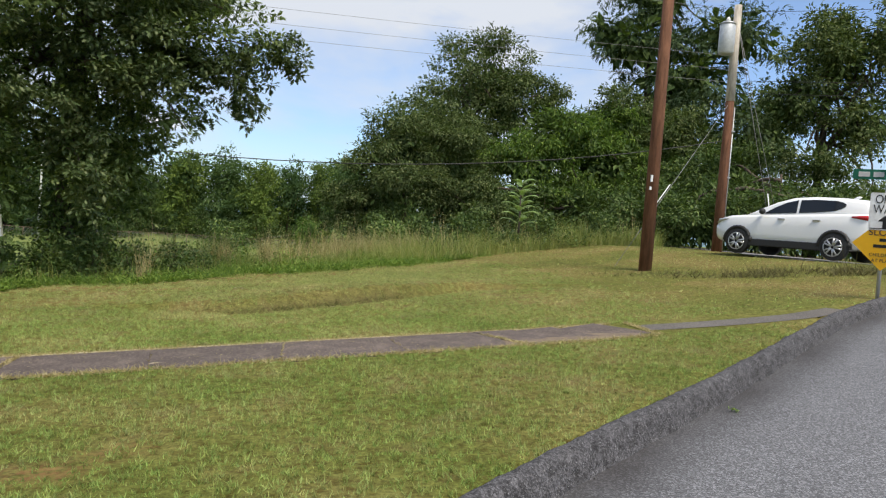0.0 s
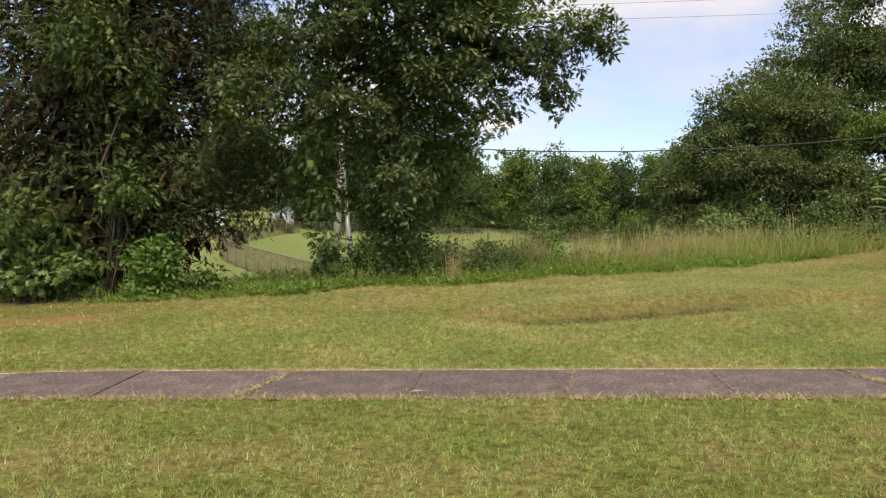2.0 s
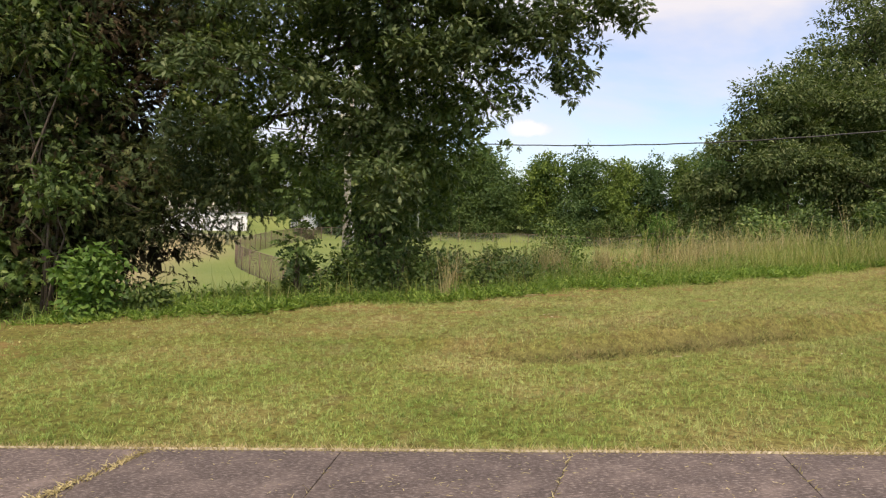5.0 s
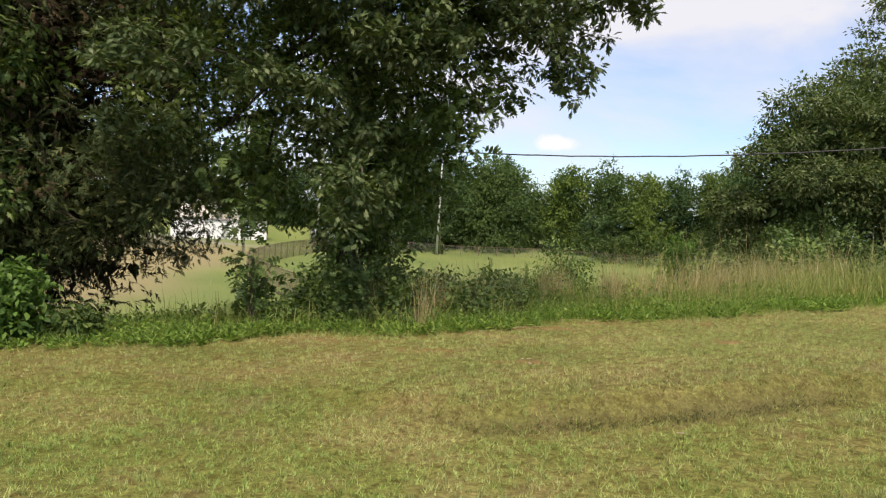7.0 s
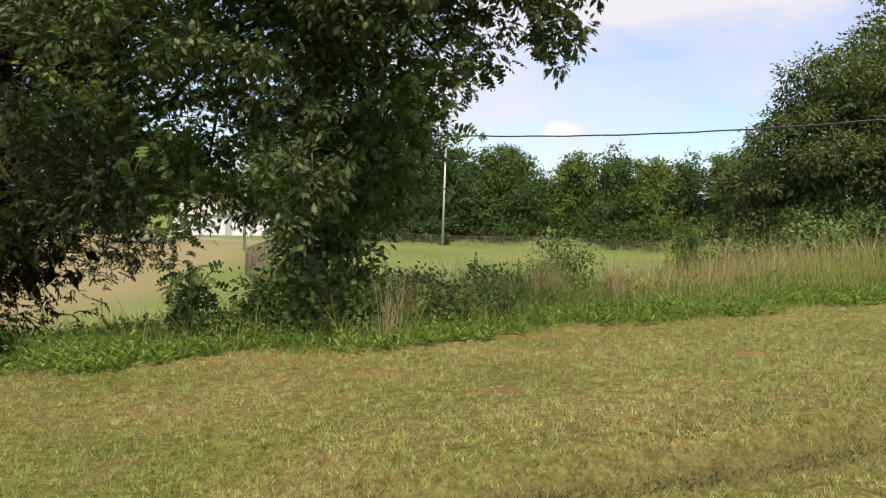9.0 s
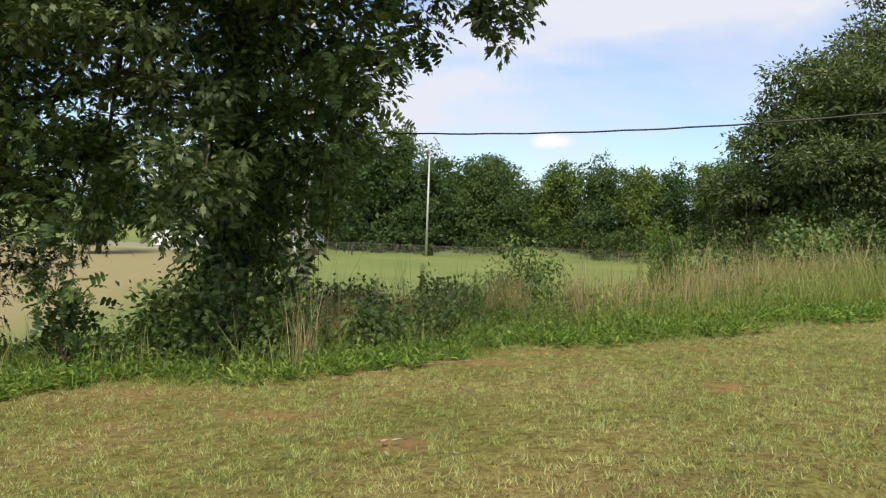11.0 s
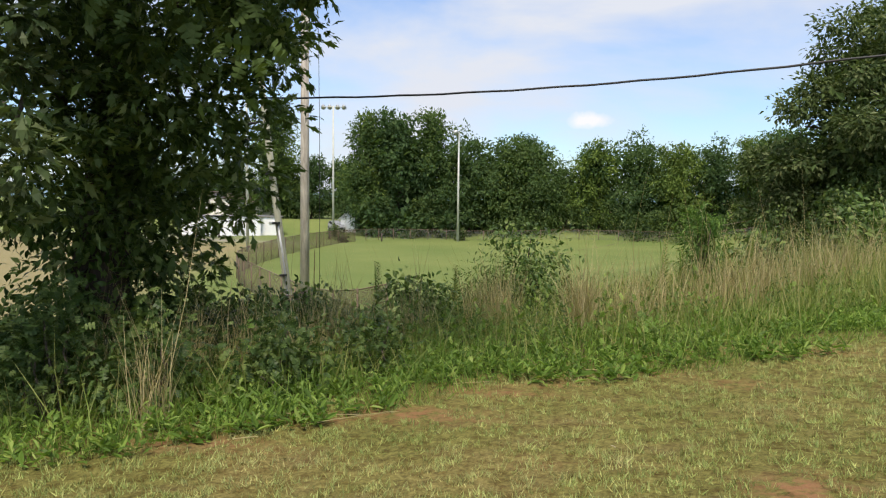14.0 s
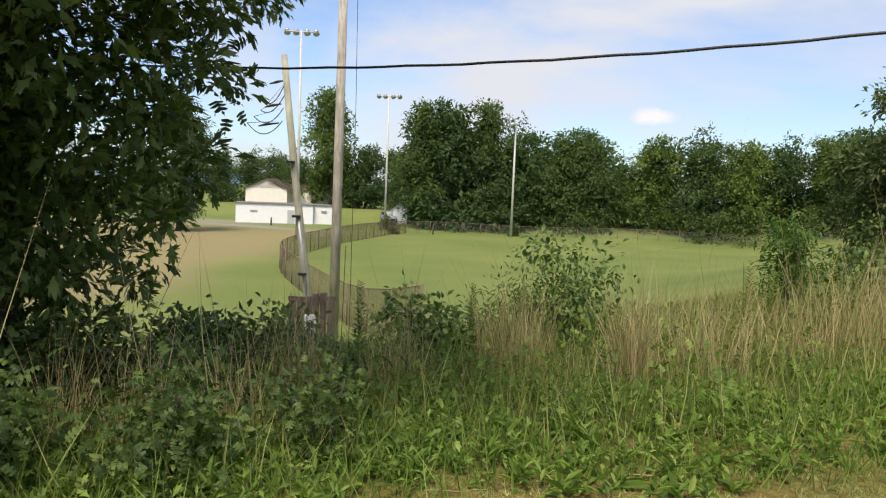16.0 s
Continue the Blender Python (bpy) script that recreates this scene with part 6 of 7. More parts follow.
tall_grass("edge_grass", 150000, -0.12, 2.6, 0.21, 0.007, M_BROAD, "fresh green grass among the weeds along the mown edge", 225, lambda x, y: 0.5 + 0.4 * clump(x, y, 2.2, 2), 0.45, (-9, 7.5, 12.5, 30))

broad_weeds("broadleaf_weeds", 9000, 0.3, 6.0, M_UNDER, 0.14, 0.5, "leafy weeds on the rise before the trees", 215, 8, (5, 22, 26, 41))


def kerb_weed(x, y, size, seed):
    """A small rosette of weeds rooted at the foot of the kerb."""
    rng = np.random.default_rng(seed)
    n = 26
    a = rng.random(n) * 6.28
    out = np.stack([np.cos(a), np.sin(a), rng.uniform(0.2, 1.2, n)], -1)
    v, f = scatter(OVAL_LEAF, 0.02 * rng.normal(size=(n, 3)) * np.array([1, 1, 0.2]), out, np.tile((0, 0, 1.0), (n, 1)), size * rng.uniform(0.5, 1.1, n), size * 0.6 * rng.uniform(0.6, 1.0, n))
    ob = np_mesh("weed", v, f, M_BROAD)
    ob.matrix_basis = pose(x, y, float(lawn_z(x, y)) - 0.155)
    return tagged(ob, "small green weed growing at the foot of the kerb", "weed", "weeds along the kerb")


KERB_WEEDS = [(1.82, 4.99, 0.09), (1.9, 5.08, 0.06), (4.1, 6.9, 0.05)]
for k, (x, y, size) in enumerate(KERB_WEEDS):
    kerb_weed(x, y, size, 260 + k)

# ---- utility poles and cables ----
def utility_pole(x, y, height, r0, r1, mat, label, lean=(0, 0), group="utility poles", base=None):
    z = gz(x, y) if base is None else base
    top = thing("utility_pole", (x, y, z), label, "pole", group)
    tube("shaft", [(0, 0, -0.5), (lean[0] * 0.5, lean[1] * 0.5, height * 0.5), (lean[0], lean[1], height)], [r0, (r0 + r1) / 2, r1], mat, top, 14, wobble=0.015)
    return top


P1 = (9.05, 17.85)
pole = utility_pole(*P1, 10.0, 0.165, 0.125, M_POLE, "reddish-brown creosoted utility pole on the lawn", (0.0, 0.0))
box_part("tag", (-0.15, -0.19, 2.18), (-0.10, -0.15, 2.34), M_SIGNWHITE, pole, 0.004, "small white pole tag")
box_part("tag", (-0.16, -0.18, 1.98), (-0.11, -0.15, 2.06), M_SIGNWHITE, pole, 0.004, "small white pole tag")

P2 = (14.15, 22.7)
P2Z = gz(*P2)
pole = utility_pole(*P2, 9.31 - P2Z, 0.17, 0.11, M_POLE, "utility pole with transformer, brown below and grey above")
tube("upper_shaft", [(0, 0, 4.9), (0, 0, 9.33 - P2Z)], [0.147, 0.115], M_GREYPOLE, pole, 14, "grey weathered upper shaft")
tank = tube("transformer", [(-0.38, -0.1, 6.35), (-0.38, -0.1, 6.4), (-0.38, -0.1, 7.25), (-0.38, -0.1, 7.3)], [0.2, 0.245, 0.245, 0.22], M_METER, pole, 18, "pale grey transformer can")
tube("lid", [(-0.38, -0.1, 7.3), (-0.38, -0.1, 7.38)], [0.26, 0.17], M_GALV, tank, 18)
tube("bushing", [(-0.38, -0.1, 7.36), (-0.38, -0.1, 7.46), (-0.38, -0.1, 7.54)], [0.05, 0.07, 0.03], M_SIGNWHITE, tank, 10)
box_part("bracket", (-0.2, -0.13, 6.6), (-0.1, -0.07, 7.1), M_GALV, pole)
tube("conduit", [(0.13, -0.1, -0.1), (0.13, -0.1, 4.7)], 0.018, M_GALV, pole, 8)
for h in (1.0, 2.4, 3.9):
    box_part("strap", (0.06, -0.15, h), (0.17, -0.06, h + 0.04), M_GALV, pole, 0.004)
for h in (0.75, 0.5):
    box_part("tag", (0.0, -0.2, h), (0.09, -0.165, h + 0.13), M_SIGNWHITE, pole, 0.004, "small white pole tag")


def cable(name, pts, r, label, mat=M_CABLE, group="overhead cables"):
    v, f = tube_arrays(pts, r, 6)
    return tagged(np_mesh(name, v, f, mat, shade=True), label, "cable", group)


TOP2 = np.array([P2[0], P2[1], 0.0])
WP = (-12.1, 35.75)
for h, r, far, fz in ((9.2, 0.005, (-60, 24), 9.8), (7.7, 0.005, (-60, 24), 8.4), (7.25, 0.005, (-60, 24), 8.0), (6.85, 0.005, (-60, 24), 7.6)):
    cable("power_line", sagging(TOP2 + (0, 0, h), (far[0], far[1], fz), 0.9, 40), r, "thin grey overhead power line running to the pole", M_WIRE)
for h in (9.1, 6.9, 6.5):
    cable("power_line", sagging(TOP2 + (0, 0, h), (50, -8, h + 1.0), 0.8), 0.007, "thin grey overhead power line beyond the pole")
# Service cable from the field's pole to the roadside pole: twisted, heavier.
svc = sagging((-21.5, 22.9, 5.64), (P2[0], P2[1], 4.97), 2.37, 110)
svc[:, 2] += 0.005 * np.sin(np.arange(110) * 1.9)
cable("service_cable", svc, 0.0145, "heavy black twisted service cable strung past the oak")
cable("guy_wire", np.array([(P2[0], P2[1], 6.2), (9.05, 19.5, gz(9.05, 19.5))]), 0.008, "steel guy wire stayed to the ground", M_WIRE)
guard = tube("guy_guard", [(10.56, 20.44, 2.5), (11.24, 20.87, 3.2)], 0.014, M_SIGNWHITE)
tagged(guard, "pale plastic guard on the guy wire", "guard")
for dx in (1.7, 2.1):
    cable("guy_wire", np.array([(P2[0], P2[1], 8.9), (P2[0] + dx, P2[1] - 0.6, gz(P2[0] + dx, P2[1]))]), 0.008, "steel guy wire stayed to the ground", M_WIRE)
guard = tube("guy_guard", [(P2[0] + 1.7, P2[1] - 0.6, gz(P2[0] + 1.7, P2[1])), (P2[0] + 1.35, P2[1] - 0.48, gz(P2[0] + 1.7, P2[1]) + 2.0)], 0.018, M_SIGNWHITE)
tagged(guard, "pale plastic guard on the guy wire", "guard")

# Poles, meter and board at the field's edge.
WZ = gz(*WP)
pole = utility_pole(*WP, 15.5, 0.175, 0.12, M_GREYPOLE, "tall weathered grey wooden pole behind the weeds", (0.06, 0.0))
cable("pole_wire", np.array([(WP[0] + 0.46, WP[1] + 0.25, WZ + 0.2), (WP[0] + 0.46, WP[1] + 0.26, WZ + 8.0), (WP[0] + 0.36, WP[1] + 0.25, WZ + 15.0)]), 0.009, "thin dark wire hanging beside the pole")
LP = (-9.3, 30.4)
LZ = gz(*LP)
lean = thing("utility_pole", (*LP, LZ), "short pale pole leaning over, with white conduit", "pole", "utility poles")
tube("shaft", [(0.04, 0, -0.4), (-0.05, -0.03, 1.35), (-0.44, -0.2, 4.66), (-0.67, -0.4, 7.36)], [0.105, 0.1, 0.09, 0.075], M_PALEPOLE, lean, 12, wobble=0.015)
tube("conduit", [(0.04, -0.13, 0.9), (-0.15, -0.18, 2.6), (-0.27, -0.24, 3.5)], 0.026, M_METER, lean, 8, "white plastic conduit")
for h in (2.1, 3.5, 4.8):
    x, y = -0.116 * (h - 1.35) - 0.05, -0.055 * (h - 1.35) - 0.03
    box_part("clamp", (x - 0.08, y - 0.2, h), (x + 0.08, y - 0.06, h + 0.06), M_BLACK, lean, 0.005)
for dx, dz in ((-0.3, 5.75), (-0.12, 6.2), (0.0, 6.75)):
    tube("insulator", [(-0.68 + dx * 0.3, -0.4, dz), (-0.8 + dx, -0.45, dz - 0.03), (-1.0 + dx, -0.5, dz - 0.08)], [0.015, 0.035, 0.015], M_BLACK, lean, 8)
for k in range(4):
    tube("drop_wire", sagging((-0.6 - 0.02 * k, -0.42, 6.7 - 0.3 * k), (-1.05 - 0.2 * k, -0.5, 6.2 - 0.15 * k), 0.14 + 0.05 * k, 10), 0.012, M_CABLE, lean, 5)
board = thing("meter_board", (LP[0] + 0.08, LP[1] - 0.2, LZ), "weathered upright plank board carrying an electric meter", "board", turn=34)
b_rng = np.random.default_rng(8)
for k in range(6):
    x0 = -0.48 + k * 0.185
    box_part("plank", (x0, 0.0 + 0.012 * b_rng.normal(), -0.3), (x0 + 0.172, 0.04, 1.62 + 0.06 * b_rng.normal()), M_BOARD, board, 0.008)
for h in (0.4, 1.5):
    box_part("batten", (-0.5, 0.05, h), (0.64, 0.1, h + 0.1), M_BOARD, board, 0.008)
meter = thing("meter_box", (LP[0] + 0.2, LP[1] - 0.31, LZ + 0.62), "grey electric meter box with round glass window", "meter", turn=34)
box_part("case", (-0.14, -0.06, 0.0), (0.14, 0.11, 0.56), M_SIGNWHITE, meter, 0.015)
tube("dial", [(0, -0.05, 0.36), (0, -0.13, 0.36), (0, -0.15, 0.36)], [0.095, 0.095, 0.07], M_CARGLASS, meter, 18, "dark glass dial cover")
box_part("lower_cover", (-0.11, -0.075, 0.05), (0.11, -0.055, 0.22), M_GALV, meter, 0.006)
rod = thing("fence_rod", (-11.6, 35.46, gz(-11.6, 35.46)), "thin leaning rusty rod", "rod")
tube("bar", [(0, 0, -0.1), (0.05, 0.04, 3.3)], 0.013, M_RUST, rod, 6)


# ---- signs at the corner ----
def text_part(words, size, place, turn, parent, mat, depth=0.002, narrow=1.0):
    cu = bpy.data.curves.new("lettering", "FONT")
    cu.body, cu.size, cu.extrude, cu.align_x, cu.align_y = words, size, depth, "CENTER", "CENTER"
    tmp = bpy.data.objects.new("lettering", cu)
    scene.collection.objects.link(tmp)
    me = bpy.data.meshes.new_from_object(tmp.evaluated_get(bpy.context.evaluated_depsgraph_get()))
    bpy.data.objects.remove(tmp)
    me.materials.append(mat)
    ob = new("lettering", me)
    ob.parent = parent
    ob.matrix_basis = pose(*place, 90, 0, turn) @ Matrix.Diagonal((narrow, 1, 1, 1))
    return ob


SP = (9.62, 11.28)
SZ = 0.72
sign = thing("sign_post", (*SP, SZ), "steel post with street name, one-way and yellow warning signs", "sign", turn=-38)
tube("post", [(0, 0.03, -0.4), (0, 0.03, 2.35)], 0.03, M_GALV, sign, 8)


def plate(name, outline, y, mat, parent, label=""):
    bm = bmesh.new()
    vs = [bm.verts.new((x, y, z)) for x, z in outline]
    f = bm.faces.new(vs)
    bmesh.ops.solidify(bm, geom=[f], thickness=0.004)
    return part(name, bm, mat, parent, label)


def rounded(w, h, r, cx, cz):
    pts = []
    for qx, qz, a0 in ((1, 1, 0), (-1, 1, 90), (-1, -1, 180), (1, -1, 270)):
        for k in range(4):
            a = radians(a0 + 30 * k)
            pts.append((cx + qx * (w / 2 - r) + r * math.cos(a), cz + qz * (h / 2 - r) + r * math.sin(a)))
    return pts


oneway = plate("one_way_plate", rounded(0.46, 0.60, 0.03, 0, 1.53), -0.02, M_SIGNWHITE, sign, "white one-way plate with black arrow")
text_part("ONE", 0.2, (-0.01, -0.026, 1.72), 0, oneway, M_BLACK, narrow=0.72)
text_part("WAY", 0.2, (-0.01, -0.026, 1.56), 0, oneway, M_BLACK, narrow=0.72)
plate("arrow", [(-0.03, 1.26), (0.03, 1.26), (0.03, 1.37), (0.1, 1.37), (0, 1.47), (-0.1, 1.37), (-0.03, 1.37)], -0.026, M_BLACK, oneway)
plate("border", [(-0.21, 1.25), (0.21, 1.25), (0.21, 1.262), (-0.21, 1.262)], -0.026, M_BLACK, oneway)
diamond = plate("warning_plate", [(0, 0.58), (0.43, 1.01), (0, 1.44), (-0.43, 1.01)], -0.012, M_SIGNYELLOW, sign, "yellow diamond warning plate with black marks")
text_part("SLOW", 0.15, (0, -0.017, 1.19), 0, diamond, M_BLACK)
text_part("CHILDREN", 0.075, (0, -0.017, 0.83), 0, diamond, M_BLACK)
text_part("AT PLAY", 0.075, (0, -0.017, 0.74), 0, diamond, M_BLACK)
for k, w in ((0, 0.1), (1, 0.26)):
    plate("mark", [(-w / 2, 1.05 - 0.1 * k), (w / 2, 1.05 - 0.1 * k), (w / 2, 1.10 - 0.1 * k), (-w / 2, 1.10 - 0.1 * k)], -0.017, M_BLACK, diamond)
name_plate = plate("street_name_plate", rounded(0.78, 0.16, 0.02, -0.12, 2.12), -0.01, M_SIGNGREEN, sign, "green street name plate with pale bars")
for x0, w in ((-0.43, 0.16), (-0.22, 0.15), (-0.02, 0.11), (0.13, 0.08)):
    plate("bar", [(x0, 2.08), (x0 + w, 2.08), (x0 + w, 2.16), (x0, 2.16)], -0.015, M_SIGNWHITE, name_plate)
box_part("cross_street_plate", (-0.012, -0.32, 2.22), (0.0, 0.42, 2.38), M_SIGNGREEN, sign, 0.003, "green street name plate across")


# ---- white car on the side road ----
GREY_CAR = (-52.5, 112.6)


def five_door_car(x, y, z, turn, paint, label):
    """A compact five-door car, nose along +x."""
    top = thing("car", (x, y, z), label, "car", turn=turn)
    st = np.array([-2.24, -2.18, -2.0, -1.6, -1.0, -0.3, 0.4, 0.85, 1.2, 1.6, 1.95, 2.15, 2.23])
    half = np.array([0.72, 0.82, 0.88, 0.915, 0.925, 0.925, 0.925, 0.92, 0.915, 0.895, 0.83, 0.70, 0.56])
    belt = np.array([1.12, 1.20, 1.22, 1.21, 1.18, 1.15, 1.12, 1.10, 1.09, 1.06, 0.98, 0.86, 0.72])
    low = np.array([0.50, 0.42, 0.36, 0.30, 0.28, 0.28, 0.28, 0.28, 0.28, 0.30, 0.33, 0.40, 0.48])
    rows = []
    for s, w, bz, lz in zip(st, half, belt, low):
        rows.append([(s, 0, lz), (s, w * 0.86, lz), (s, w * 0.98, lz + 0.12), (s, w, lz + 0.3), (s, w * 0.985, (lz + bz) / 2 + 0.1), (s, w * 0.97, bz - 0.08), (s, w * 0.91, bz), (s, w * 0.5, bz + 0.035), (s, 0, bz + 0.045)])
    rows = np.array(rows)

    def shell(name, rows, mat, parent, label=""):
        n, m = rows.shape[:2]
        mirror = rows[:, ::-1][:, 1:-1] * np.array([1, -1, 1])
        full = np.concatenate([rows, mirror], 1)
        m = full.shape[1]
        i = np.arange(n * m).reshape(n, m)
        j = np.roll(i, -1, 1)
        f = np.stack([i[:-1], j[:-1], j[1:], i[1:]], -1).reshape(-1, 4)
        v = np.concatenate([full.reshape(-1, 3), full[0].mean(0, keepdims=True), full[-1].mean(0, keepdims=True)])
        caps = [(n * m, int(i[0, (k + 2) % m]), int(i[0, k + 1]), int(i[0, k])) for k in range(0, m, 2)] + [(n * m + 1, int(i[-1, k]), int(i[-1, k + 1]), int(i[-1, (k + 2) % m])) for k in range(0, m, 2)]
        return np_mesh(name, v, np.concatenate([f, np.array(caps)]), mat, parent, label, shade=True)
    body = shell("body", rows, paint, top)
    # Cabin: glass house under a white roof.
    cs = np.array([-2.2, -2.1, -1.92, -1.3, -0.6, -0.1, 0.35, 0.8, 1.12])
    roof = np.array([1.22, 1.42, 1.585, 1.645, 1.665, 1.635, 1.51, 1.29, 1.10])
    cab = []
    for s, rz in zip(cs, roof):
        bz = np.interp(s, st, belt)
        w = np.interp(s, st, half)
        k = np.clip((rz - bz) / 0.56, 0, 1)
        cab.append([(s, 0, bz - 0.05), (s, w * 0.92, bz - 0.05), (s, w * 0.905, bz + 0.02), (s, w * (0.90 - 0.1 * k), bz + (rz - bz) * 0.72), (s, w * (0.88 - 0.13 * k), bz + (rz - bz) * 0.86), (s, w * (0.82 - 0.15 * k), rz - 0.03), (s, w * 0.35, rz), (s, 0, rz + 0.008)])
    cab = np.array(cab)
    cabin = shell("cabin", cab, paint, top)

    def pane(name, spans, side, out=0.012):
        pts = []
        for s, a, b in spans:
            c = np.stack([np.interp(s, cs, cab[:, q, 0]) * 0 + np.array([s, np.interp(s, cs, cab[:, q, 1]), np.interp(s, cs, cab[:, q, 2])]) for q in (2, 3, 4)])
            pts += [c[0] + (c[1] - c[0]) * a, c[0] + (c[1] - c[0]) * b]
        p = np.array(pts)
        p[:, 1] = (p[:, 1] + out) * side
        i = np.arange(len(p)).reshape(-1, 2)
        f = np.stack([i[:-1, 0], i[1:, 0], i[1:, 1], i[:-1, 1]], -1)
        return np_mesh(name, p, f if side < 0 else f[:, ::-1], M_CARGLASS, cabin, "dark tinted side window")
    for side in (1, -1):
        pane("window", [(0.62, 0.06, 0.2), (0.35, 0.06, 0.72), (0.05, 0.06, 1.0), (-0.26, 0.07, 1.1)], side)
        pane("window", [(-0.33, 0.07, 1.1), (-0.8, 0.1, 1.1), (-1.25, 0.2, 1.06), (-1.42, 0.42, 0.95), (-1.5, 0.62, 0.8)], side)
    # Windscreens.
    for name, a, b in (("windscreen", 5, 8), ("rear_window", 2, 0)):
        p = []
        for k in (0.12, 0.9):
            c = cab[a] + (cab[b] - cab[a]) * k
            for q in (-1, 1):
                p.append((c[7, 0] + (0.02 if a == 5 else -0.02), q * (c[5, 1] - 0.03), c[7, 2] + 0.0))
        np_mesh(name, np.array(p), np.array([(0, 1, 3, 2)]), M_CARGLASS, cabin, "dark glass")
    # Dark sills, arches and bumper bottoms.
    for side in (1, -1):
        box_part("sill", (-1.0, side * 0.9 - 0.045, 0.24), (1.0, side * 0.9 + 0.045, 0.43), M_BLACKTRIM, body, 0.02)
        for wx in (1.33, -1.34):
            a = np.linspace(0.05, np.pi - 0.05, 14)
            tube("wheel_arch", np.stack([wx + 0.40 * np.cos(a), np.full(14, side * 0.925), 0.33 + 0.42 * np.sin(a)], -1), 0.05, M_BLACKTRIM, body, 6)
            wheel = new("wheel")
            wheel.parent = top
            well = np.linspace(0, np.pi, 13)
            wv = np.concatenate([np.stack([wx + 0.405 * np.cos(well), np.full(13, side * q), 0.3 + 0.43 * np.sin(well)], -1) for q in (0.7, 0.942)])
            wi = np.arange(12)
            np_mesh("wheel_well", wv, np.stack([wi, wi + 1, wi + 14, wi + 13], -1), M_BLACKTRIM, body)
            # Flat black half-disc paints the dark hollow of a well that isn't cut.
            np_mesh("wheel_well", wv[13:], np.stack([np.zeros(11, int), wi[1:], wi[1:] + 1], -1), M_BLACKTRIM, body)
            wheel.matrix_basis = pose(wx, side * 0.862, 0.345, 0, 0, 0 if side < 0 else 180)
            v, f = tube_arrays([(0, -0.10, 0), (0, -0.085, 0), (0, 0.085, 0), (0, 0.11, 0)], [0.31, 0.345, 0.345, 0.31], 28)
            np_mesh("tyre", v, f, M_RUBBER, wheel, shade=True)
            rim = tube("rim", [(0, -0.105, 0), (0, -0.115, 0), (0, -0.095, 0)], [0.24, 0.235, 0.2], M_BLACKTRIM, wheel, 24)
            for k in range(5):
                for q in (-0.16, 0.16):
                    ang = k * 2 * np.pi / 5 + q
                    tube("spoke", [(0.04 * math.cos(ang), -0.125, 0.04 * math.sin(ang)), (0.225 * math.cos(ang + q * 0.35), -0.122, 0.225 * math.sin(ang + q * 0.35))], [0.02, 0.024], M_RIM, wheel, 6)
            ring = np.linspace(0, 2 * np.pi, 25)
            tube("rim_lip", np.stack([0.232 * np.cos(ring), np.full(25, -0.118), 0.232 * np.sin(ring)], -1), 0.014, M_RIM, wheel, 6)
        for hx in (0.1, -0.85):
            box_part("door_handle", (hx - 0.1, side * 0.925 - 0.03, 1.0), (hx + 0.1, side * 0.925 + 0.015, 1.03), M_RIM, body, 0.008)
        tube("mirror", [(0.66, side * 0.88, 1.16), (0.62, side * 0.98, 1.2), (0.58, side * 1.07, 1.2)], [0.03, 0.09, 0.06], M_BLACKTRIM, body, 10)
        tube("tail_lamp", [(-1.7, side * 0.88, 1.13), (-2.0, side * 0.855, 1.12), (-2.17, side * 0.77, 1.1), (-2.22, side * 0.55, 1.08)], [0.02, 0.06, 0.065, 0.045], M_TAIL, body, 8)
        tube("headlamp", [(1.7, side * 0.85, 0.97), (1.98, side * 0.78, 0.92), (2.14, side * 0.62, 0.85)], [0.02, 0.06, 0.045], M_RIM, body, 8)
    box_part("rear_bumper", (-2.28, -0.76, 0.34), (-2.08, 0.76, 0.64), M_BLACKTRIM, body, 0.03)
    box_part("grille", (2.17, -0.5, 0.42), (2.27, 0.5, 0.68), M_BLACKTRIM, body, 0.02)
    tube("fin", [(-1.35, 0, 1.63), (-1.45, 0, 1.69), (-1.52, 0, 1.7)], [0.05, 0.035, 0.01], paint, cabin, 8)
    return top


five_door_car(14.25, 18.95, gz(14.25, 18.95) + 0.03, 114, M_CARPAINT, "white five-door sport utility car with dark glass")
M_GREYCAR = plain("grey_car_paint", (0.34, 0.35, 0.37), 0.25, vary=0.05, scale=2)
five_door_car(*GREY_CAR, gz(*GREY_CAR) + 0.01, -48, M_GREYCAR, "silver-grey car parked beside the garden shed")


# ---- sports field: fence, lights, buildings ----
FENCE = np.array([(-9.2, 36.4), (-10.7, 37.6), (-13.0, 39.6), (-16.2, 42.3), (-20.2, 46.1), (-24.6, 50.5), (-27.9, 53.6), (-31.2, 57.7), (-33.6, 62.8), (-35.6, 68.4), (-38.2, 76), (-40.4, 86), (-42.4, 97),
                  (-41, 104.6), (-35.5, 107.5), (-31, 107.6), (-18, 112.0), (-3.5, 112), (8, 113), (18, 111)], float)
fence = thing("fence", (0, 0, 0), "brown chain-link fence curving round the sports field", "fence")
seg = np.linalg.norm(np.diff(FENCE, axis=0), axis=1)
total = np.concatenate([[0], np.cumsum(seg)])
fs = np.arange(0, total[-1], 2.6)
fx, fy = np.interp(fs, total, FENCE[:, 0]), np.interp(fs, total, FENCE[:, 1])
for _ in range(3):
    fx[1:-1], fy[1:-1] = (fx[:-2] + 2 * fx[1:-1] + fx[2:]) / 4, (fy[:-2] + 2 * fy[1:-1] + fy[2:]) / 4
fzs = ground_z(fx, fy)
FH = np.interp(fs, [0, 60, 90, 200], [1.75, 1.75, 1.3, 1.3])
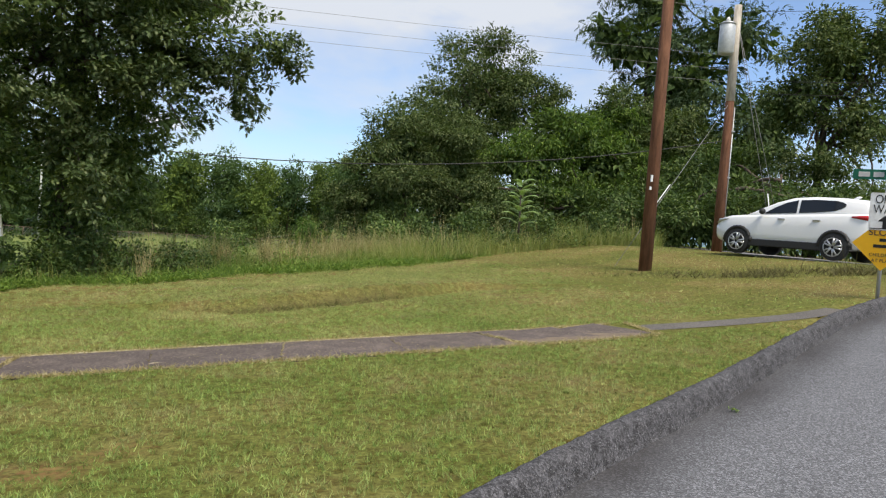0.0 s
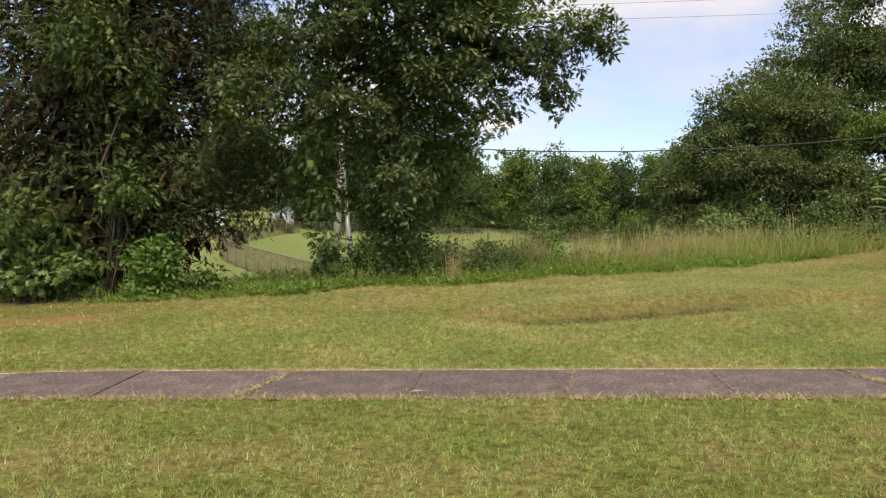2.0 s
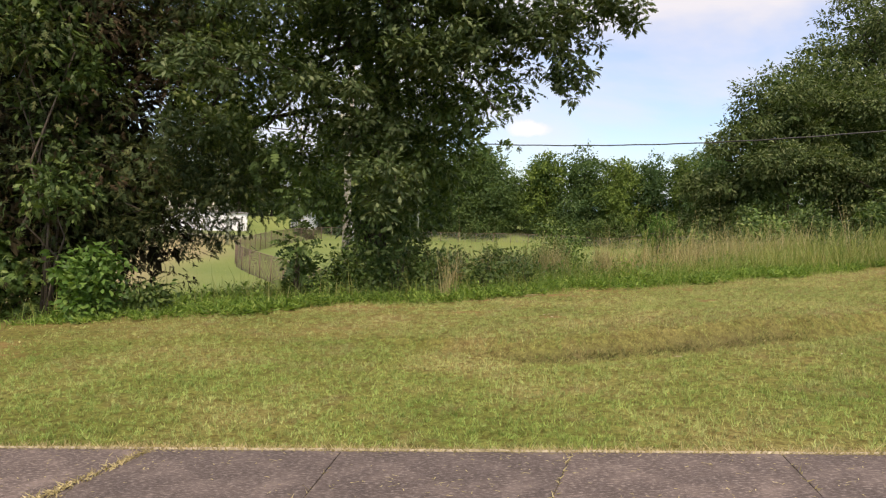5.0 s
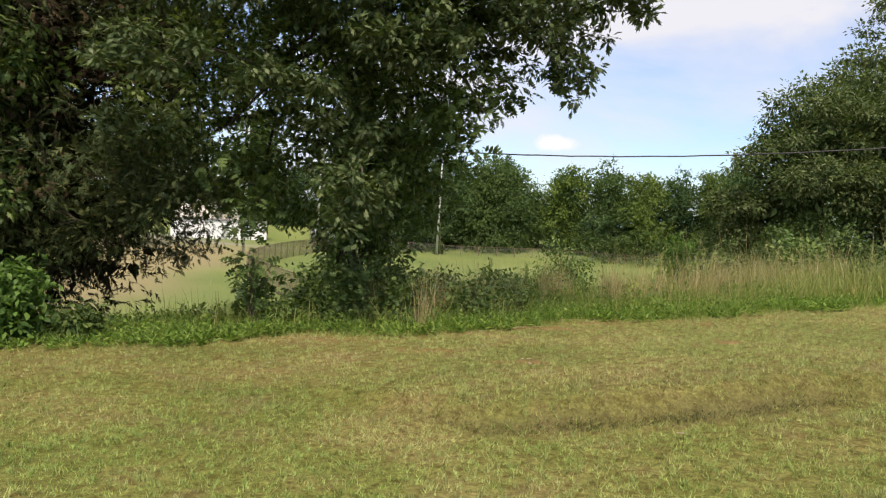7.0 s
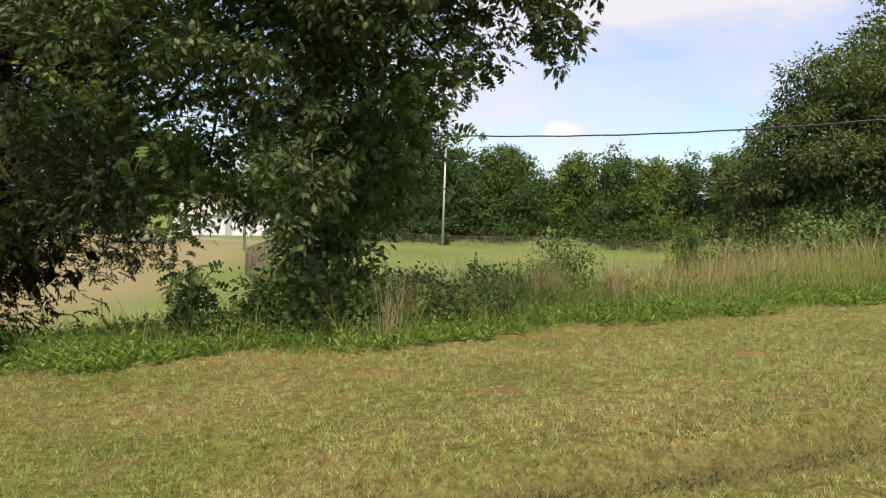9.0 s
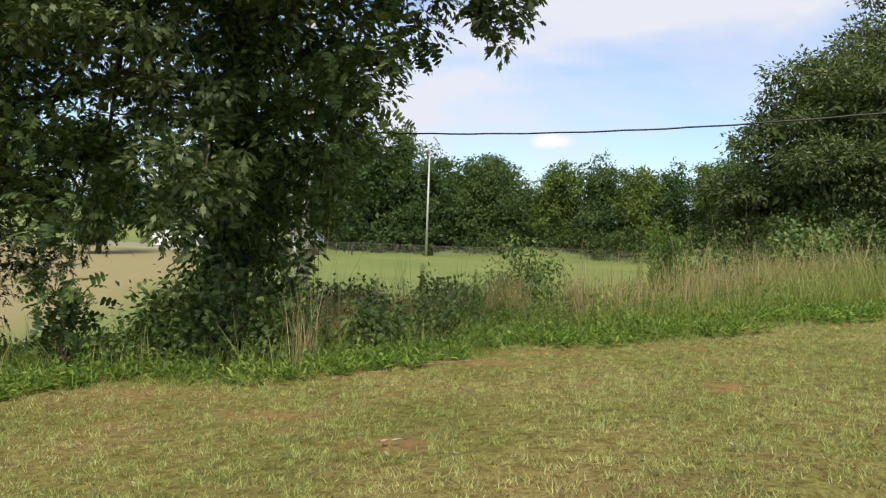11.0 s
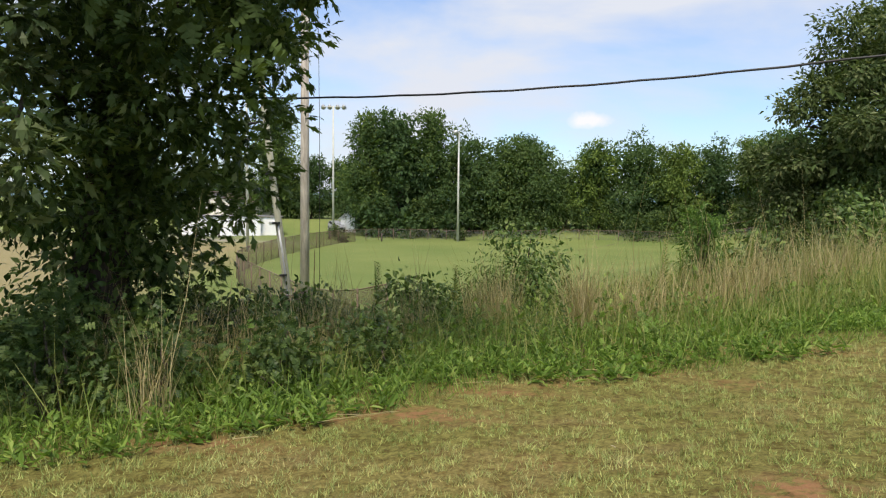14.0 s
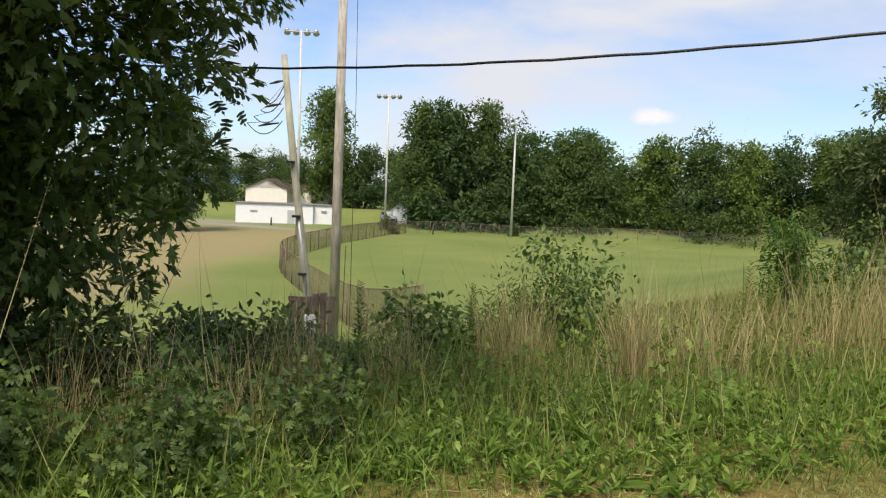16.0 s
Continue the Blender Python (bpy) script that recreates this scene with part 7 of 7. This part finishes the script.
M_RAIL = plain("rusty_rail", (0.2, 0.135, 0.1), 0.7, 0.2, 0.3, 4)
post_me = {}
for x, y, z, h in zip(fx, fy, fzs, FH):
    key = round(float(h), 1)
    if key not in post_me:
        v, f = tube_arrays([(0, 0, -0.2), (0, 0, key)], [0.035, 0.035], 6)
        ob = np_mesh("post", v, f, M_RAIL, fence, shade=True)
        post_me[key] = ob.data
    else:
        ob = new("post", post_me[key])
        ob.parent = fence
    ob.matrix_basis = pose(x, y, z)
rv, rf = tube_arrays(np.stack([fx, fy, fzs + FH], -1), 0.024, 5)
np_mesh("top_rail", rv, rf, M_RAIL, fence, shade=True)
n = len(fx)
lv = np.concatenate([np.stack([fx, fy, fzs + 0.02], -1), np.stack([fx, fy, fzs + FH], -1)])
luv = np.concatenate([np.stack([fs, 0 * fs], -1), np.stack([fs, FH], -1)])
near_run = int(np.searchsorted(fs, 72.0))


def link_run(a, b, mat, label):
    rows = np.concatenate([np.arange(a, b), np.arange(a, b) + n])
    k = np.arange(b - a - 1)
    np_mesh("chain_link", lv[rows], np.stack([k, k + 1, k + 1 + b - a, k + b - a], -1), mat, fence, label, luv[rows])


link_run(0, near_run + 1, link_material(), "rusty chain-link mesh")
link_run(near_run, n, link_material("grey_chain_link", 0.03, ((0.3, (0.16, 0.16, 0.15)), (0.7, (0.24, 0.24, 0.22)))), "grey galvanised chain-link mesh")


def field_light(x, y, height, turn, label="tall pale steel floodlight pole beside the field"):
    z = gz(x, y)
    top = thing("floodlight_pole", (x, y, z), label, "light pole", "floodlight poles", turn)
    tube("shaft", [(0, 0, -0.3), (0, 0, height)], [0.17, 0.10], M_POLESTEEL, top, 12)
    tube("crossarm", [(-1.5, 0, height - 0.15), (1.5, 0, height - 0.15)], 0.06, M_POLESTEEL, top, 8)
    for k, dx in enumerate((-1.45, -0.55, 0.55, 1.45)):
        head = tube("floodlight", [(dx, 0.0, height + 0.05), (dx, 0.12, height + 0.02), (dx, 0.5, height - 0.2), (dx, 0.55, height - 0.23)], [0.1, 0.22, 0.34, 0.3], M_GALV, top, 12)
        tube("lens", [(dx, 0.53, height - 0.21), (dx, 0.56, height - 0.225)], [0.28, 0.27], M_METER, head, 12)
    return top


LP2 = (-48.6, 104.5)
LP1 = (-30.2, 105.0)
LP3 = (-43.8, 77.4)
field_light(*LP1, 14.4, 105, "slim pale floodlight pole before the wood")
field_light(*LP2, 18.4, 20)
field_light(*LP3, 21.2, 30)

# Low white block with flat roof, house behind, shed.
BT = 35.0
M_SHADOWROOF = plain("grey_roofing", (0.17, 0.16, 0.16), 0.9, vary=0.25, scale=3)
M_CREAM = plain("cream_siding", (0.78, 0.73, 0.66), 0.6, vary=0.06, scale=2)
hut = thing("white_building", (-65.2, 103.0, gz(-65, 103)), "low flat-roofed white painted block building", "building", turn=BT)
box_part("wall", (-6.2, -2.6, -0.3), (4.6, 2.6, 2.75), M_WHITE, hut, 0.02)
box_part("wall", (4.6, -1.6, -0.3), (7.6, 2.6, 2.7), M_WHITE, hut, 0.02)
box_part("roof", (-6.4, -2.8, 2.752), (4.8, 2.8, 2.86), M_SHADOWROOF, hut, 0.02)
box_part("roof", (4.803, -1.8, 2.703), (7.8, 2.8, 2.80), M_SHADOWROOF, hut, 0.02)
box_part("vent", (-4.2, -2.68, 1.6), (-3.2, -2.6, 1.85), M_GALV, hut, 0.01)
box_part("vent", (5.8, -1.72, 1.7), (6.6, -1.6, 2.0), M_GALV, hut, 0.01)
box_part("door", (1.0, -2.66, -0.2), (2.0, -2.602, 1.95), M_METER, hut, 0.01, "pale grey door")


def gable_house(name, place, size, rise, turn, wall_mat, roof_mat, label, category, windows=()):
    w, d, h = size
    top = thing(name, place, label, category, turn=turn)
    box_part("wall", (-w / 2, -d / 2, -0.4), (w / 2, d / 2, h), wall_mat, top, 0.01)
    for s in (-1, 1):
        bm = bmesh.new()
        vs = [bm.verts.new((s * w / 2, -d / 2, h)), bm.verts.new((s * w / 2, d / 2, h)), bm.verts.new((s * w / 2, 0, h + rise))]
        f = bm.faces.new(vs)
        bmesh.ops.solidify(bm, geom=[f], thickness=0.06)
        part("gable", bm, wall_mat, top)
        bm = bmesh.new()
        o = 0.35
        drop = rise * o / (d / 2)
        vs = [bm.verts.new((-w / 2 - o, s * (d / 2 + o), h - drop)), bm.verts.new((w / 2 + o, s * (d / 2 + o), h - drop)), bm.verts.new((w / 2 + o, 0, h + rise + 0.03)), bm.verts.new((-w / 2 - o, 0, h + rise + 0.03))]
        f = bm.faces.new(vs)
        bmesh.ops.solidify(bm, geom=[f], thickness=-0.12)
        part("roof", bm, roof_mat, top)
    for x, z, ww, hh, side in windows:
        y = side * d / 2
        win = box_part("window", (x - ww / 2, y - 0.05, z), (x + ww / 2, y + 0.05, z + hh), M_SIGNWHITE, top, 0.01)
        box_part("pane", (x - ww / 2 + 0.08, y - 0.07, z + 0.08), (x + ww / 2 - 0.08, y + 0.07, z + hh - 0.08), M_CARGLASS, win, 0.005)
    return top


gable_house("house", (-81, 121, gz(-81, 121)), (10, 7, 3.0), 1.7, 118, M_CREAM, M_ROOF, "cream house with a brown shingled gable roof", "house", ((-3, 1.2, 1.1, 1.3, 1), (2, 1.2, 1.1, 1.3, 1)))
gable_house("house", (-77, 127, gz(-77, 127)), (9, 6.5, 3.0), 1.6, 28, M_CREAM, M_ROOF, "cream house wing with a brown shingled roof", "house", ((-2, 1.4, 1.0, 1.3, -1), (2, 1.4, 1.0, 1.3, -1)))
gable_house("shed", (-50.6, 113.5, gz(-50.6, 113.5)), (2.6, 2.2, 2.0), 0.9, 100, M_WHITE, M_SIGNWHITE, "small white gabled garden shed", "shed")
for k, (x, y) in enumerate(((-61.5, 96.0), (-47.3, 101), (-39, 100))):
    bol = thing("post", (x, y, gz(x, y)), "short dark wooden post in the grass", "post")
    tube("shaft", [(0, 0, -0.2), (0, 0, 1.1)], [0.11, 0.1], M_BARK, bol, 8)
for x, y, h, s, seed in ((-47.2, 102.5, 2.2, 1.3, 71), (-38.5, 108.4, 1.6, 1.5, 72), (-30.5, 107, 1.6, 1.2, 73), (-42.6, 96, 1.2, 1.0, 74)):
    young_tree("shrub", x, y, h, s, seed, M_GREEN, 0.3, 60, "dark green bush beside the field fence", low=0.2, category="shrub")
